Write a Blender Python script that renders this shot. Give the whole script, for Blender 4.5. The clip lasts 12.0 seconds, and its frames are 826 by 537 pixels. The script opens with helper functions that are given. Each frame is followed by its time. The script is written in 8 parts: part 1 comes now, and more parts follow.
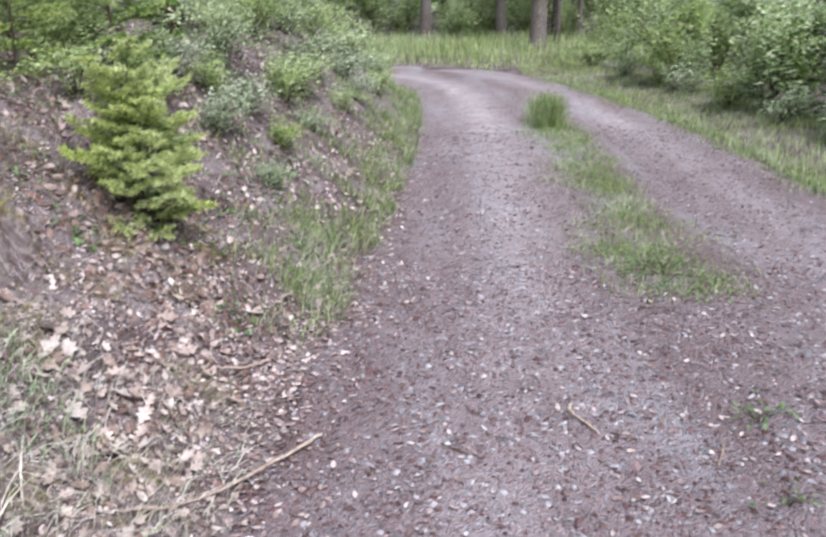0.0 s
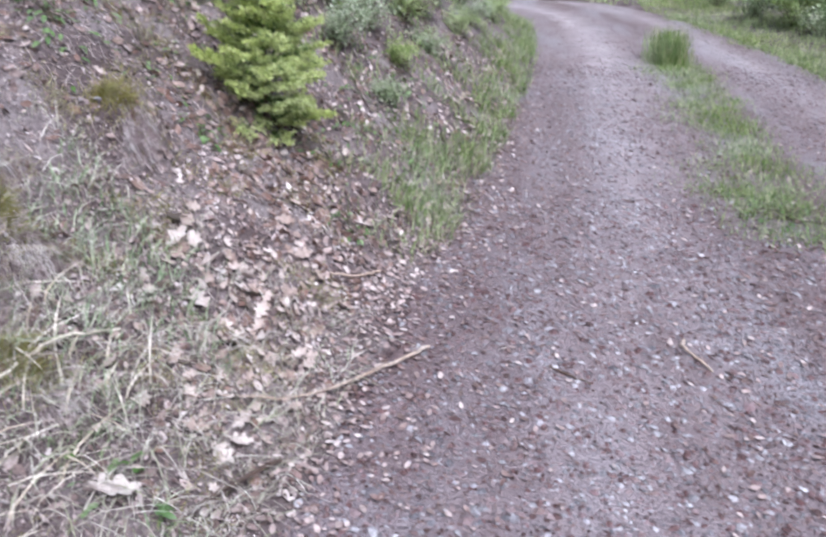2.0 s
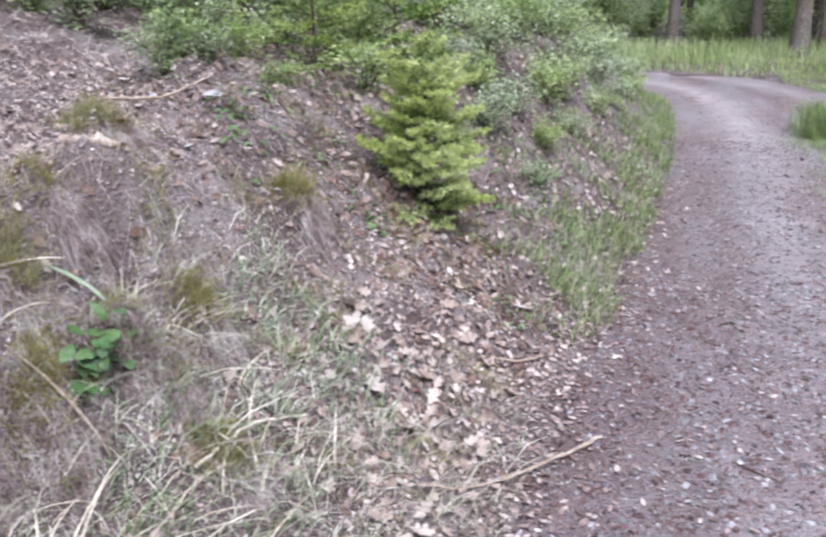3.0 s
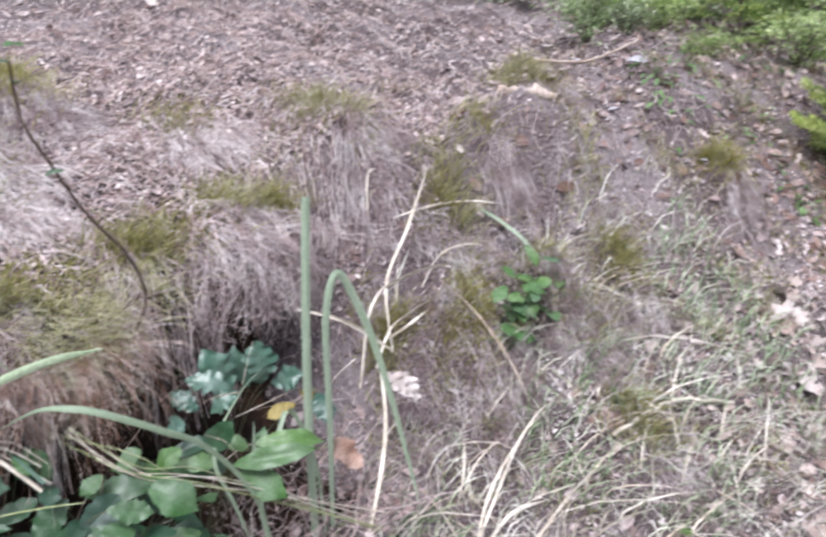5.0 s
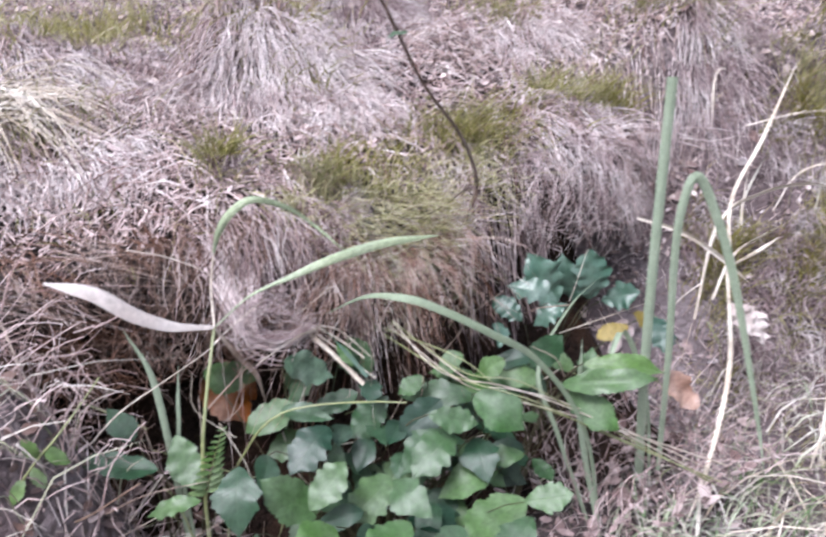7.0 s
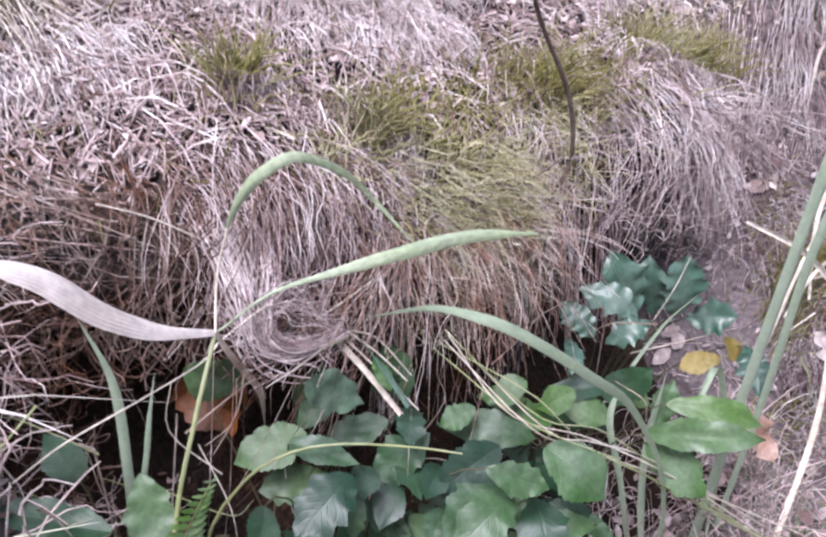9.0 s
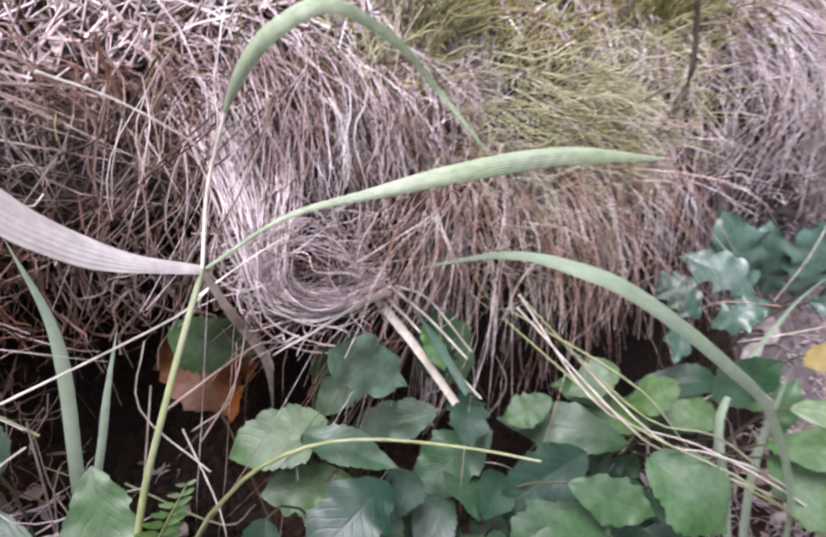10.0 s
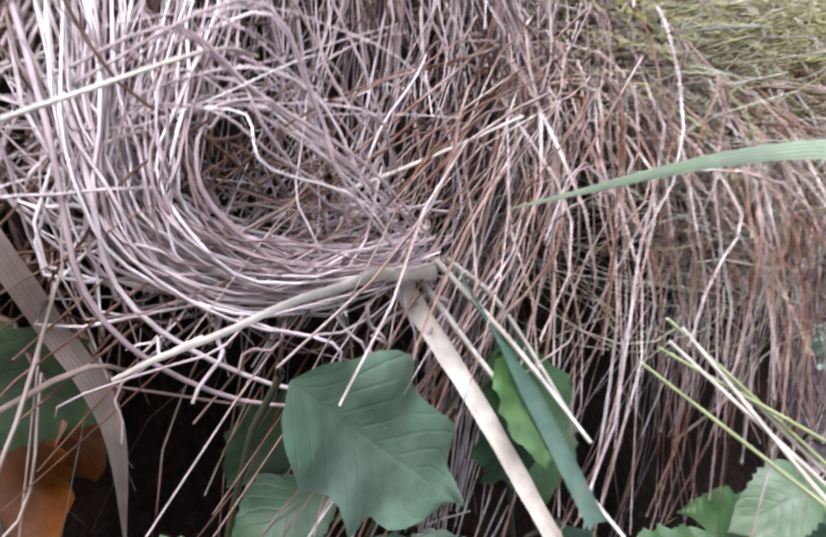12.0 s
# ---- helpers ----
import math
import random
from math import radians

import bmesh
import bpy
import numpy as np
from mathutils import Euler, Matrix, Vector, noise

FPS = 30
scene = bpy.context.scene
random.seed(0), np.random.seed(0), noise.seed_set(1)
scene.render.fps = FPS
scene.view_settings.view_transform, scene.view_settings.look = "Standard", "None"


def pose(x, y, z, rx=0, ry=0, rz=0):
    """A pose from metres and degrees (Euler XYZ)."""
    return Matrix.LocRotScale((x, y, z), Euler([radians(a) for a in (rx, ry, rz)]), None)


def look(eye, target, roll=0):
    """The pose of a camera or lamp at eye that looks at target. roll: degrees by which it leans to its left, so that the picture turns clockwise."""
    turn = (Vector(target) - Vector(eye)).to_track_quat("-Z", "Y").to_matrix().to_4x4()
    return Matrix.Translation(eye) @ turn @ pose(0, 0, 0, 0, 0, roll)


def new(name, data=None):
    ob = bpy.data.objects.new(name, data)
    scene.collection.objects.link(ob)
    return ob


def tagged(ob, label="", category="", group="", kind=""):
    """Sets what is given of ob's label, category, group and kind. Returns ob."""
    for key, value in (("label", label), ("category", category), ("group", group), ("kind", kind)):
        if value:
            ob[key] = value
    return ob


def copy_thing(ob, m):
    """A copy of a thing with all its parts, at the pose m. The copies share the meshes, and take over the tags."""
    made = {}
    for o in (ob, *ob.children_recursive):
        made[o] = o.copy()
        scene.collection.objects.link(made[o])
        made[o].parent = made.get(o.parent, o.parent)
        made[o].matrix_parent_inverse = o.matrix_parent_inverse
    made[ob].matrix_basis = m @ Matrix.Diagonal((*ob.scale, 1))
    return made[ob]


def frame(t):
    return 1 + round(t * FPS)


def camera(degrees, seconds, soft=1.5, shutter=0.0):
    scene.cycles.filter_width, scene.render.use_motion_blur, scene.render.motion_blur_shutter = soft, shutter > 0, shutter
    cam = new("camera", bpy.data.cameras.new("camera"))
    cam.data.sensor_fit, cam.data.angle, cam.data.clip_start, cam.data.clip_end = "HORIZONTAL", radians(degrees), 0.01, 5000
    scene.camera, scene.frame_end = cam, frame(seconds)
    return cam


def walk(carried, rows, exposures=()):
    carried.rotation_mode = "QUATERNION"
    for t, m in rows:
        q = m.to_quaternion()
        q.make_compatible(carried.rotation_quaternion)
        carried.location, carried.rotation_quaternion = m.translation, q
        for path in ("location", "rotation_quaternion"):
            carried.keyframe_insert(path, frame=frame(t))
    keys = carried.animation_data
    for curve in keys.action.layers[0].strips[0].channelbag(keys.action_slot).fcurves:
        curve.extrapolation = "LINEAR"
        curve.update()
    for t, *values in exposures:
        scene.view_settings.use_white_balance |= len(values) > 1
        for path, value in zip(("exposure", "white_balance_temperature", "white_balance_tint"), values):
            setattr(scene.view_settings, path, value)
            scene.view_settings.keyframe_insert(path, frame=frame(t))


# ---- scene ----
cam = camera(52.9, 12.0, soft=2.5, shutter=0.4)
PATH = [
    (0, (-0.043, 0.003, 1.608), (-0.025, 1.889, 0.943), -0.6),
    (0.5, (-0.064, -0.014, 1.575), (-0.156, 1.849, 0.852), -0.2),
    (1, (-0.077, -0.02, 1.546), (-0.265, 1.81, 0.761), 0.4),
    (1.5, (-0.085, -0.012, 1.526), (-0.233, 1.78, 0.651), 1.9),
    (2, (-0.146, -0.006, 1.523), (-0.337, 1.814, 0.716), 1.5),
    (2.5, (-0.213, -0.022, 1.572), (-0.588, 1.817, 0.882), -0.6),
    (2.7, (-0.265, -0.02, 1.576), (-0.68, 1.823, 0.917), -0.8),
    (4.3, (-0.48, -0.022, 1.41), (-1.459, 1.632, 0.858), -4.2),
    (4.5, (-0.505, -0.021, 1.411), (-1.57, 1.576, 0.849), -3.9),
    (5, (-0.582, -0.015, 1.397), (-1.801, 1.455, 0.803), -3.1),
    (5.5, (-0.624, 0.003, 1.377), (-2.011, 1.292, 0.733), -4.1),
    (6, (-0.669, 0.031, 1.359), (-2.169, 1.177, 0.697), -5.2),
    (6.5, (-0.711, 0.03, 1.327), (-2.292, 1.053, 0.654), -5.1),
    (7, (-0.784, 0.011, 1.289), (-2.401, 0.963, 0.595), -5.1),
    (7.2, (-0.817, -0.002, 1.276), (-2.436, 0.937, 0.57), -4.5),
    (8.8, (-1.084, 0.055, 1.267), (-2.594, 1.052, 0.414), 2.9),
    (9, (-1.116, 0.068, 1.252), (-2.608, 1.077, 0.382), 3.9),
    (9.5, (-1.199, 0.105, 1.195), (-2.659, 1.116, 0.275), 5.7),
    (10, (-1.272, 0.145, 1.122), (-2.791, 1.09, 0.229), 5.6),
    (10.5, (-1.328, 0.176, 1.063), (-2.924, 1.004, 0.187), 6.0),
    (11, (-1.403, 0.206, 1.001), (-2.973, 1.113, 0.158), 8.2),
    (11.5, (-1.47, 0.242, 0.959), (-3.034, 1.282, 0.271), 10.3),
    (12, (-1.53, 0.259, 0.921), (-3.057, 1.398, 0.312), 10.6),
]
EXPOSURE = [(0.0, 1.02, 6080, 7), (0.5, 1.05, 5940, 7), (1.0, 1.02, 5870, 8), (1.5, 1.0, 5850, 8), (2.0, 0.99, 5770, 9), (2.7, 1.0, 5900, 7), (4.5, 1.11, 5950, 8), (5.5, 1.08, 5950, 10), (7.0, 1.17, 5950, 14), (9.0, 1.09, 5920, 19), (9.5, 1.05, 5960, 20), (10.5, 1.18, 6130, 16), (11.0, 1.27, 6110, 16), (11.5, 1.26, 6020, 14), (12.0, 1.28, 5900, 12)]
walk(cam, [(t, look(eye, target, roll)) for t, eye, target, roll in PATH], EXPOSURE)


# ---- light: overcast daylight under a thin canopy ----
world = bpy.data.worlds.new("sky")
scene.world = world
world.use_nodes = True
wn = world.node_tree.nodes
sky = wn.new("ShaderNodeTexSky")
sky.sky_type = "NISHITA"
sky.sun_disc = False
sky.sun_elevation = radians(58)
sky.sun_rotation = radians(150)
sky.dust_density = 4.0
soften = wn.new("ShaderNodeHueSaturation")
soften.inputs["Saturation"].default_value = 0.5
world.node_tree.links.new(sky.outputs[0], soften.inputs["Color"])
world.node_tree.links.new(soften.outputs[0], wn["Background"].inputs["Color"])
wn["Background"].inputs["Strength"].default_value = 0.13

sun = new("sun", bpy.data.lights.new("sun", "SUN"))
sun.data.energy = 2.4
sun.data.angle = radians(28)
sun.data.color = (1.0, 0.97, 0.97)
sun.matrix_world = look((3.0, -5.2, 9.6), (0, 0, 0))


# ---- materials ----
def ramp_node(nodes, colours):
    r = nodes.new("ShaderNodeValToRGB")
    el = r.color_ramp.elements
    while len(el) < len(colours):
        el.new(0.5)
    for i, c in enumerate(colours):
        el[i].position = i / (len(colours) - 1)
        el[i].color = (*c, 1)
    return r


def mat_pieces(name, colours, rough=0.8, scale=60.0, dapple=0.35, thin=0.0, bump=0.0, by_object=False, gloss=0.3, patch=0.25):
    """Material for things in many pieces: each island (or object) takes its own tone, and fine noise wears it."""
    m = bpy.data.materials.new(name)
    m.use_nodes = True
    n, link = m.node_tree.nodes, m.node_tree.links.new
    b = n["Principled BSDF"]
    b.inputs["Roughness"].default_value = rough
    b.inputs["Specular IOR Level"].default_value = gloss
    if by_object:
        src = n.new("ShaderNodeObjectInfo").outputs["Random"]
    else:
        src = n.new("ShaderNodeNewGeometry").outputs["Random Per Island"]
    r = ramp_node(n, colours)
    link(src, r.inputs[0])
    geo = n.new("ShaderNodeNewGeometry")
    nz = n.new("ShaderNodeTexNoise")
    nz.inputs["Scale"].default_value = scale
    nz.inputs["Detail"].default_value = 4
    link(geo.outputs["Position"], nz.inputs["Vector"])
    mr = n.new("ShaderNodeMapRange")
    mr.inputs["From Min"].default_value, mr.inputs["From Max"].default_value = 0.3, 0.7
    mr.inputs["To Min"].default_value, mr.inputs["To Max"].default_value = 1 - dapple, 1 + dapple
    link(nz.outputs["Fac"], mr.inputs["Value"])
    wide = n.new("ShaderNodeTexNoise")
    wide.inputs["Scale"].default_value = scale / 9
    wide.inputs["Detail"].default_value = 3
    link(geo.outputs["Position"], wide.inputs["Vector"])
    wr = n.new("ShaderNodeMapRange")
    wr.inputs["From Min"].default_value, wr.inputs["From Max"].default_value = 0.32, 0.68
    wr.inputs["To Min"].default_value, wr.inputs["To Max"].default_value = 1 - patch, 1 + patch * 0.6
    link(wide.outputs["Fac"], wr.inputs["Value"])
    both = n.new("ShaderNodeMath")
    both.operation = "MULTIPLY"
    link(mr.outputs[0], both.inputs[0])
    link(wr.outputs[0], both.inputs[1])
    hs = n.new("ShaderNodeHueSaturation")
    link(r.outputs[0], hs.inputs["Color"])
    link(both.outputs[0], hs.inputs["Value"])
    tint = n.new("ShaderNodeMapRange")
    tint.inputs["From Min"].default_value, tint.inputs["From Max"].default_value = 0.32, 0.68
    tint.inputs["To Min"].default_value, tint.inputs["To Max"].default_value = 1.0 + patch * 1.3, 1.0 - patch
    link(wide.outputs["Fac"], tint.inputs["Value"])
    link(tint.outputs[0], hs.inputs["Saturation"])
    link(hs.outputs[0], b.inputs["Base Color"])
    if bump:
        bp = n.new("ShaderNodeBump")
        bp.inputs["Strength"].default_value = bump
        bp.inputs["Distance"].default_value = 0.002
        link(nz.outputs["Fac"], bp.inputs["Height"])
        link(bp.outputs[0], b.inputs["Normal"])
    if thin:
        tr = n.new("ShaderNodeBsdfTranslucent")
        link(hs.outputs[0], tr.inputs["Color"])
        mix = n.new("ShaderNodeMixShader")
        mix.inputs[0].default_value = thin
        link(b.outputs[0], mix.inputs[1])
        link(tr.outputs[0], mix.inputs[2])
        link(mix.outputs[0], n["Material Output"].inputs["Surface"])
    return m


def mat_ground(name, big, small, big_scale, small_scale, bump, rough=0.95, stretch=1.0):
    """Earth or gravel: a coarse mix of tones times a fine grain, with relief."""
    m = bpy.data.materials.new(name)
    m.use_nodes = True
    n, link = m.node_tree.nodes, m.node_tree.links.new
    b = n["Principled BSDF"]
    b.inputs["Roughness"].default_value = rough
    b.inputs["Specular IOR Level"].default_value = 0.2
    geo = n.new("ShaderNodeNewGeometry")
    a = n.new("ShaderNodeTexNoise")
    a.inputs["Scale"].default_value, a.inputs["Detail"].default_value = big_scale, 6
    c = n.new("ShaderNodeTexVoronoi")
    c.inputs["Scale"].default_value = small_scale
    f = n.new("ShaderNodeTexNoise")
    f.inputs["Scale"].default_value, f.inputs["Detail"].default_value = small_scale * 1.7, 8
    for t in (c, f):
        link(geo.outputs["Position"], t.inputs["Vector"])
    lengthen = n.new("ShaderNodeMapping")
    lengthen.inputs["Scale"].default_value = (1, stretch, 1)
    link(geo.outputs["Position"], lengthen.inputs["Vector"])
    link(lengthen.outputs[0], a.inputs["Vector"])
    ra = ramp_node(n, big)
    st = n.new("ShaderNodeMapRange")
    st.inputs["From Min"].default_value, st.inputs["From Max"].default_value = 0.3, 0.7
    link(a.outputs["Fac"], st.inputs["Value"])
    link(st.outputs[0], ra.inputs[0])
    rc = ramp_node(n, small)
    link(c.outputs["Color"], rc.inputs[0])
    mx = n.new("ShaderNodeMix")
    mx.data_type = "RGBA"
    mx.blend_type = "MULTIPLY"
    mx.inputs[0].default_value = 1.0
    link(ra.outputs[0], mx.inputs[6])
    link(rc.outputs[0], mx.inputs[7])
    link(mx.outputs[2], b.inputs["Base Color"])
    bp = n.new("ShaderNodeBump")
    bp.inputs["Strength"].default_value = bump
    bp.inputs["Distance"].default_value = 0.01
    ad = n.new("ShaderNodeMath")
    ad.operation = "SUBTRACT"
    link(f.outputs["Fac"], ad.inputs[0])
    link(c.outputs["Distance"], ad.inputs[1])
    link(ad.outputs[0], bp.inputs["Height"])
    link(bp.outputs[0], b.inputs["Normal"])
    return m


def mat_leaf(name, colours, rough=0.45, gloss=0.4, thin=0.2, veins=9.0):
    """A broad leaf with a pale midrib and side veins, laid out along its own u (length) and v (across)."""
    m = mat_pieces(name, colours, rough, 160.0, 0.22, thin, 0.0, True, gloss, 0.28)
    n, link = m.node_tree.nodes, m.node_tree.links.new
    b = n["Principled BSDF"]
    uv = n.new("ShaderNodeUVMap")
    sep = n.new("ShaderNodeSeparateXYZ")
    link(uv.outputs[0], sep.inputs[0])

    def op(kind, x, y=None):
        k = n.new("ShaderNodeMath")
        k.operation = kind
        for i, v in enumerate((x, y)):
            if v is None:
                continue
            if isinstance(v, (int, float)):
                k.inputs[i].default_value = v
            else:
                link(v, k.inputs[i])
        return k.outputs[0]

    across = op("ABSOLUTE", op("SUBTRACT", sep.outputs[1], 0.5))
    wave = op("SINE", op("MULTIPLY", op("SUBTRACT", sep.outputs[0], op("MULTIPLY", across, 0.55)), veins * 6.283))
    side = op("POWER", op("MAXIMUM", wave, 0.0), 6.0)
    rib = op("MAXIMUM", op("SUBTRACT", 1.0, op("MULTIPLY", across, 26.0)), 0.0)
    vein = op("MAXIMUM", op("MULTIPLY", side, 0.55), rib)
    base = b.inputs["Base Color"].links[0].from_socket
    mx = n.new("ShaderNodeMix")
    mx.data_type = "RGBA"
    link(op("MULTIPLY", vein, 0.05), mx.inputs[0])
    link(base, mx.inputs[6])
    mx.inputs[7].default_value = (0.30, 0.38, 0.22, 1)
    link(mx.outputs[2], b.inputs["Base Color"])
    bp = n.new("ShaderNodeBump")
    bp.inputs["Strength"].default_value = 0.22
    bp.inputs["Distance"].default_value = 0.0012
    bp.invert = True
    link(vein, bp.inputs["Height"])
    link(bp.outputs[0], b.inputs["Normal"])
    return m


SOIL = mat_ground("forest_soil", [(0.075, 0.055, 0.055), (0.155, 0.122, 0.128), (0.26, 0.225, 0.235)], [(0.55, 0.52, 0.52), (1, 1, 1)], 3.0, 70.0, 0.9)
GRAVEL = mat_ground("red_grey_gravel", [(0.10, 0.060, 0.063), (0.152, 0.115, 0.127), (0.225, 0.212, 0.24)], [(0.62, 0.58, 0.6), (1, 0.97, 0.98), (1.0, 1.0, 1.0)], 2.4, 85.0, 1.0, stretch=0.22)


def wear_and_sheen(m):
    """Pale dust ground into two wheel tracks, across the road's own u; lightened along its v for the far road's sheen.
    """
    n, link = m.node_tree.nodes, m.node_tree.links.new
    b = n["Principled BSDF"]
    base = b.inputs["Base Color"].links[0].from_socket
    sep = n.new("ShaderNodeSeparateXYZ")
    link(n.new("ShaderNodeUVMap").outputs[0], sep.inputs[0])
    band = ramp_node(n, [(0, 0, 0)] * 9)
    for e, (at, v) in zip(band.color_ramp.elements, ((0, 0.2), (0.10, 0.3), (0.20, 0.7), (0.34, 0.35), (0.45, 0.15), (0.60, 0.45), (0.74, 1.0), (0.84, 0.45), (1, 0.15))):
        e.position, e.color = at, (v, v, v, 1)
    link(sep.outputs[0], band.inputs[0])
    nz = n.new("ShaderNodeTexNoise")
    nz.inputs["Scale"].default_value, nz.inputs["Detail"].default_value = 3.5, 7
    link(n.new("ShaderNodeNewGeometry").outputs["Position"], nz.inputs["Vector"])
    mul = n.new("ShaderNodeMath")
    mul.operation = "MULTIPLY"
    # grazing sheen of the distant road, painted as a lighter colour along v
    far_sheen = n.new("ShaderNodeMapRange")
    for k, v in (("From Min", 0.30), ("From Max", 0.95), ("To Min", 0.75), ("To Max", 1.6)):
        far_sheen.inputs[k].default_value = v
    link(sep.outputs[1], far_sheen.inputs["Value"])
    worn = n.new("ShaderNodeMath")
    worn.operation = "MULTIPLY"
    link(band.outputs[0], worn.inputs[0])
    link(far_sheen.outputs[0], worn.inputs[1])
    link(worn.outputs[0], mul.inputs[0])
    link(nz.outputs["Fac"], mul.inputs[1])
    mul.use_clamp = True
    mx = n.new("ShaderNodeMix")
    mx.data_type = "RGBA"
    link(mul.outputs[0], mx.inputs[0])
    link(base, mx.inputs[6])
    mx.inputs[7].default_value = (0.38, 0.325, 0.355, 1)
    link(mx.outputs[2], b.inputs["Base Color"])


wear_and_sheen(GRAVEL)
GRAVEL.node_tree.nodes["Principled BSDF"].inputs["Specular IOR Level"].default_value = 0.5
GRAVEL.node_tree.nodes["Principled BSDF"].inputs["Roughness"].default_value = 0.6
# Humus taken almost to black: the hollow's shade is put into its colour.
HOLLOW = mat_ground("shade_darkened_humus", [(0.012, 0.007, 0.005), (0.03, 0.017, 0.012), (0.065, 0.033, 0.02)], [(0.5, 0.5, 0.5), (1, 1, 1)], 9.0, 120.0, 1.0)
TURF = mat_ground("matted_turf", [(0.03, 0.02, 0.018), (0.075, 0.055, 0.052), (0.14, 0.11, 0.105)], [(0.5, 0.5, 0.5), (1, 1, 1)], 14.0, 160.0, 1.0)
CLOD = mat_pieces("earth_clod", [(0.09, 0.065, 0.063), (0.17, 0.135, 0.14), (0.27, 0.235, 0.245)], 0.95, 120, 0.3, bump=0.4)
STONES = mat_pieces("gravel_stone", [(0.043, 0.026, 0.027), (0.12, 0.073, 0.076), (0.20, 0.15, 0.162), (0.105, 0.098, 0.112), (0.37, 0.35, 0.385)], 0.85, 120, 0.25, bump=0.3)
PALE_STONES = mat_pieces("pale_stone", [(0.19, 0.175, 0.195), (0.28, 0.265, 0.295), (0.42, 0.40, 0.43)], 0.8, 90, 0.2, bump=0.3)
PALE_HAIR = mat_pieces("bleached_hair_grass", [(0.36, 0.28, 0.27), (0.58, 0.49, 0.49), (0.70, 0.62, 0.63), (0.80, 0.73, 0.73)], 0.6, 130, 0.25, thin=0.15, patch=0.3)
LITTER = mat_pieces("dead_leaf_brown", [(0.12, 0.08, 0.075), (0.24, 0.175, 0.17), (0.38, 0.30, 0.295), (0.56, 0.475, 0.465)], 0.75, 90, 0.3, thin=0.15)
RUST_LITTER = mat_pieces("rusty_dead_leaf", [(0.095, 0.058, 0.05), (0.18, 0.118, 0.105), (0.30, 0.215, 0.195)], 0.75, 90, 0.3, thin=0.15)
TAN_LITTER = mat_pieces("tan_leaf_bits", [(0.14, 0.098, 0.096), (0.29, 0.225, 0.225), (0.41, 0.34, 0.345), (0.54, 0.475, 0.48)], 0.75, 40, 0.3, thin=0.12, patch=0.4)
PALE_LITTER = mat_pieces("dead_leaf_pale", [(0.28, 0.205, 0.185), (0.45, 0.365, 0.34), (0.60, 0.51, 0.49)], 0.7, 80, 0.2, thin=0.2)
NEEDLES = mat_pieces("needle_litter", [(0.15, 0.10, 0.095), (0.39, 0.31, 0.305), (0.62, 0.54, 0.53), (0.31, 0.24, 0.235)], 0.8, 100, 0.3)
CRUMB = mat_pieces("broken_straw", [(0.19, 0.125, 0.12), (0.43, 0.33, 0.325), (0.63, 0.52, 0.515), (0.32, 0.23, 0.225)], 0.75, 120, 0.3)
STRAW = mat_pieces("dry_hair_grass", [(0.17, 0.105, 0.09), (0.45, 0.34, 0.325), (0.63, 0.53, 0.52), (0.52, 0.415, 0.43), (0.75, 0.655, 0.645)], 0.6, 200, 0.25, thin=0.15, patch=0.5)
MAUVE_HAIR = mat_pieces("mauve_hair_grass", [(0.16, 0.115, 0.115), (0.33, 0.262, 0.268), (0.48, 0.40, 0.41), (0.62, 0.54, 0.55)], 0.65, 130, 0.25, thin=0.15, patch=0.45)
TURF_BITS = mat_pieces("turf_crumb", [(0.20, 0.135, 0.128), (0.42, 0.325, 0.315), (0.60, 0.50, 0.49), (0.72, 0.63, 0.63)], 0.8, 110, 0.3, thin=0.1)
GREY_STRAW = mat_pieces("grey_straw", [(0.13, 0.11, 0.095), (0.34, 0.305, 0.275), (0.55, 0.51, 0.475), (0.24, 0.26, 0.16), (0.70, 0.66, 0.62)], 0.65, 60, 0.3, thin=0.15)
RUSSET = mat_pieces("russet_hair_grass", [(0.14, 0.078, 0.06), (0.30, 0.19, 0.155), (0.46, 0.335, 0.295), (0.60, 0.485, 0.455)], 0.65, 260, 0.3, thin=0.1, patch=0.55)
GREY_GREEN = mat_pieces("grey_green_grass", [(0.11, 0.17, 0.08), (0.21, 0.29, 0.16), (0.36, 0.43, 0.29), (0.58, 0.58, 0.47)], 0.55, 60, 0.25, thin=0.25)
PALE_OLIVE = mat_pieces("grey_green_hair_grass", [(0.24, 0.24, 0.13), (0.42, 0.42, 0.29), (0.60, 0.59, 0.50), (0.52, 0.46, 0.38)], 0.55, 60, 0.25, thin=0.25)
ROOTY = mat_pieces("brown_hair_roots", [(0.055, 0.03, 0.022), (0.12, 0.07, 0.053), (0.20, 0.13, 0.108), (0.30, 0.225, 0.20)], 0.7, 130, 0.3, patch=0.42)
PALE_STRAW = mat_pieces("pale_straw", [(0.54, 0.45, 0.37), (0.64, 0.565, 0.49), (0.72, 0.66, 0.60)], 0.55, 120, 0.25, thin=0.15, bump=0.15)
BLEACHED = mat_pieces("bleached_blade", [(0.62, 0.55, 0.53), (0.70, 0.635, 0.615)], 0.4, 110, 0.2, thin=0.12, by_object=True, patch=0.3)
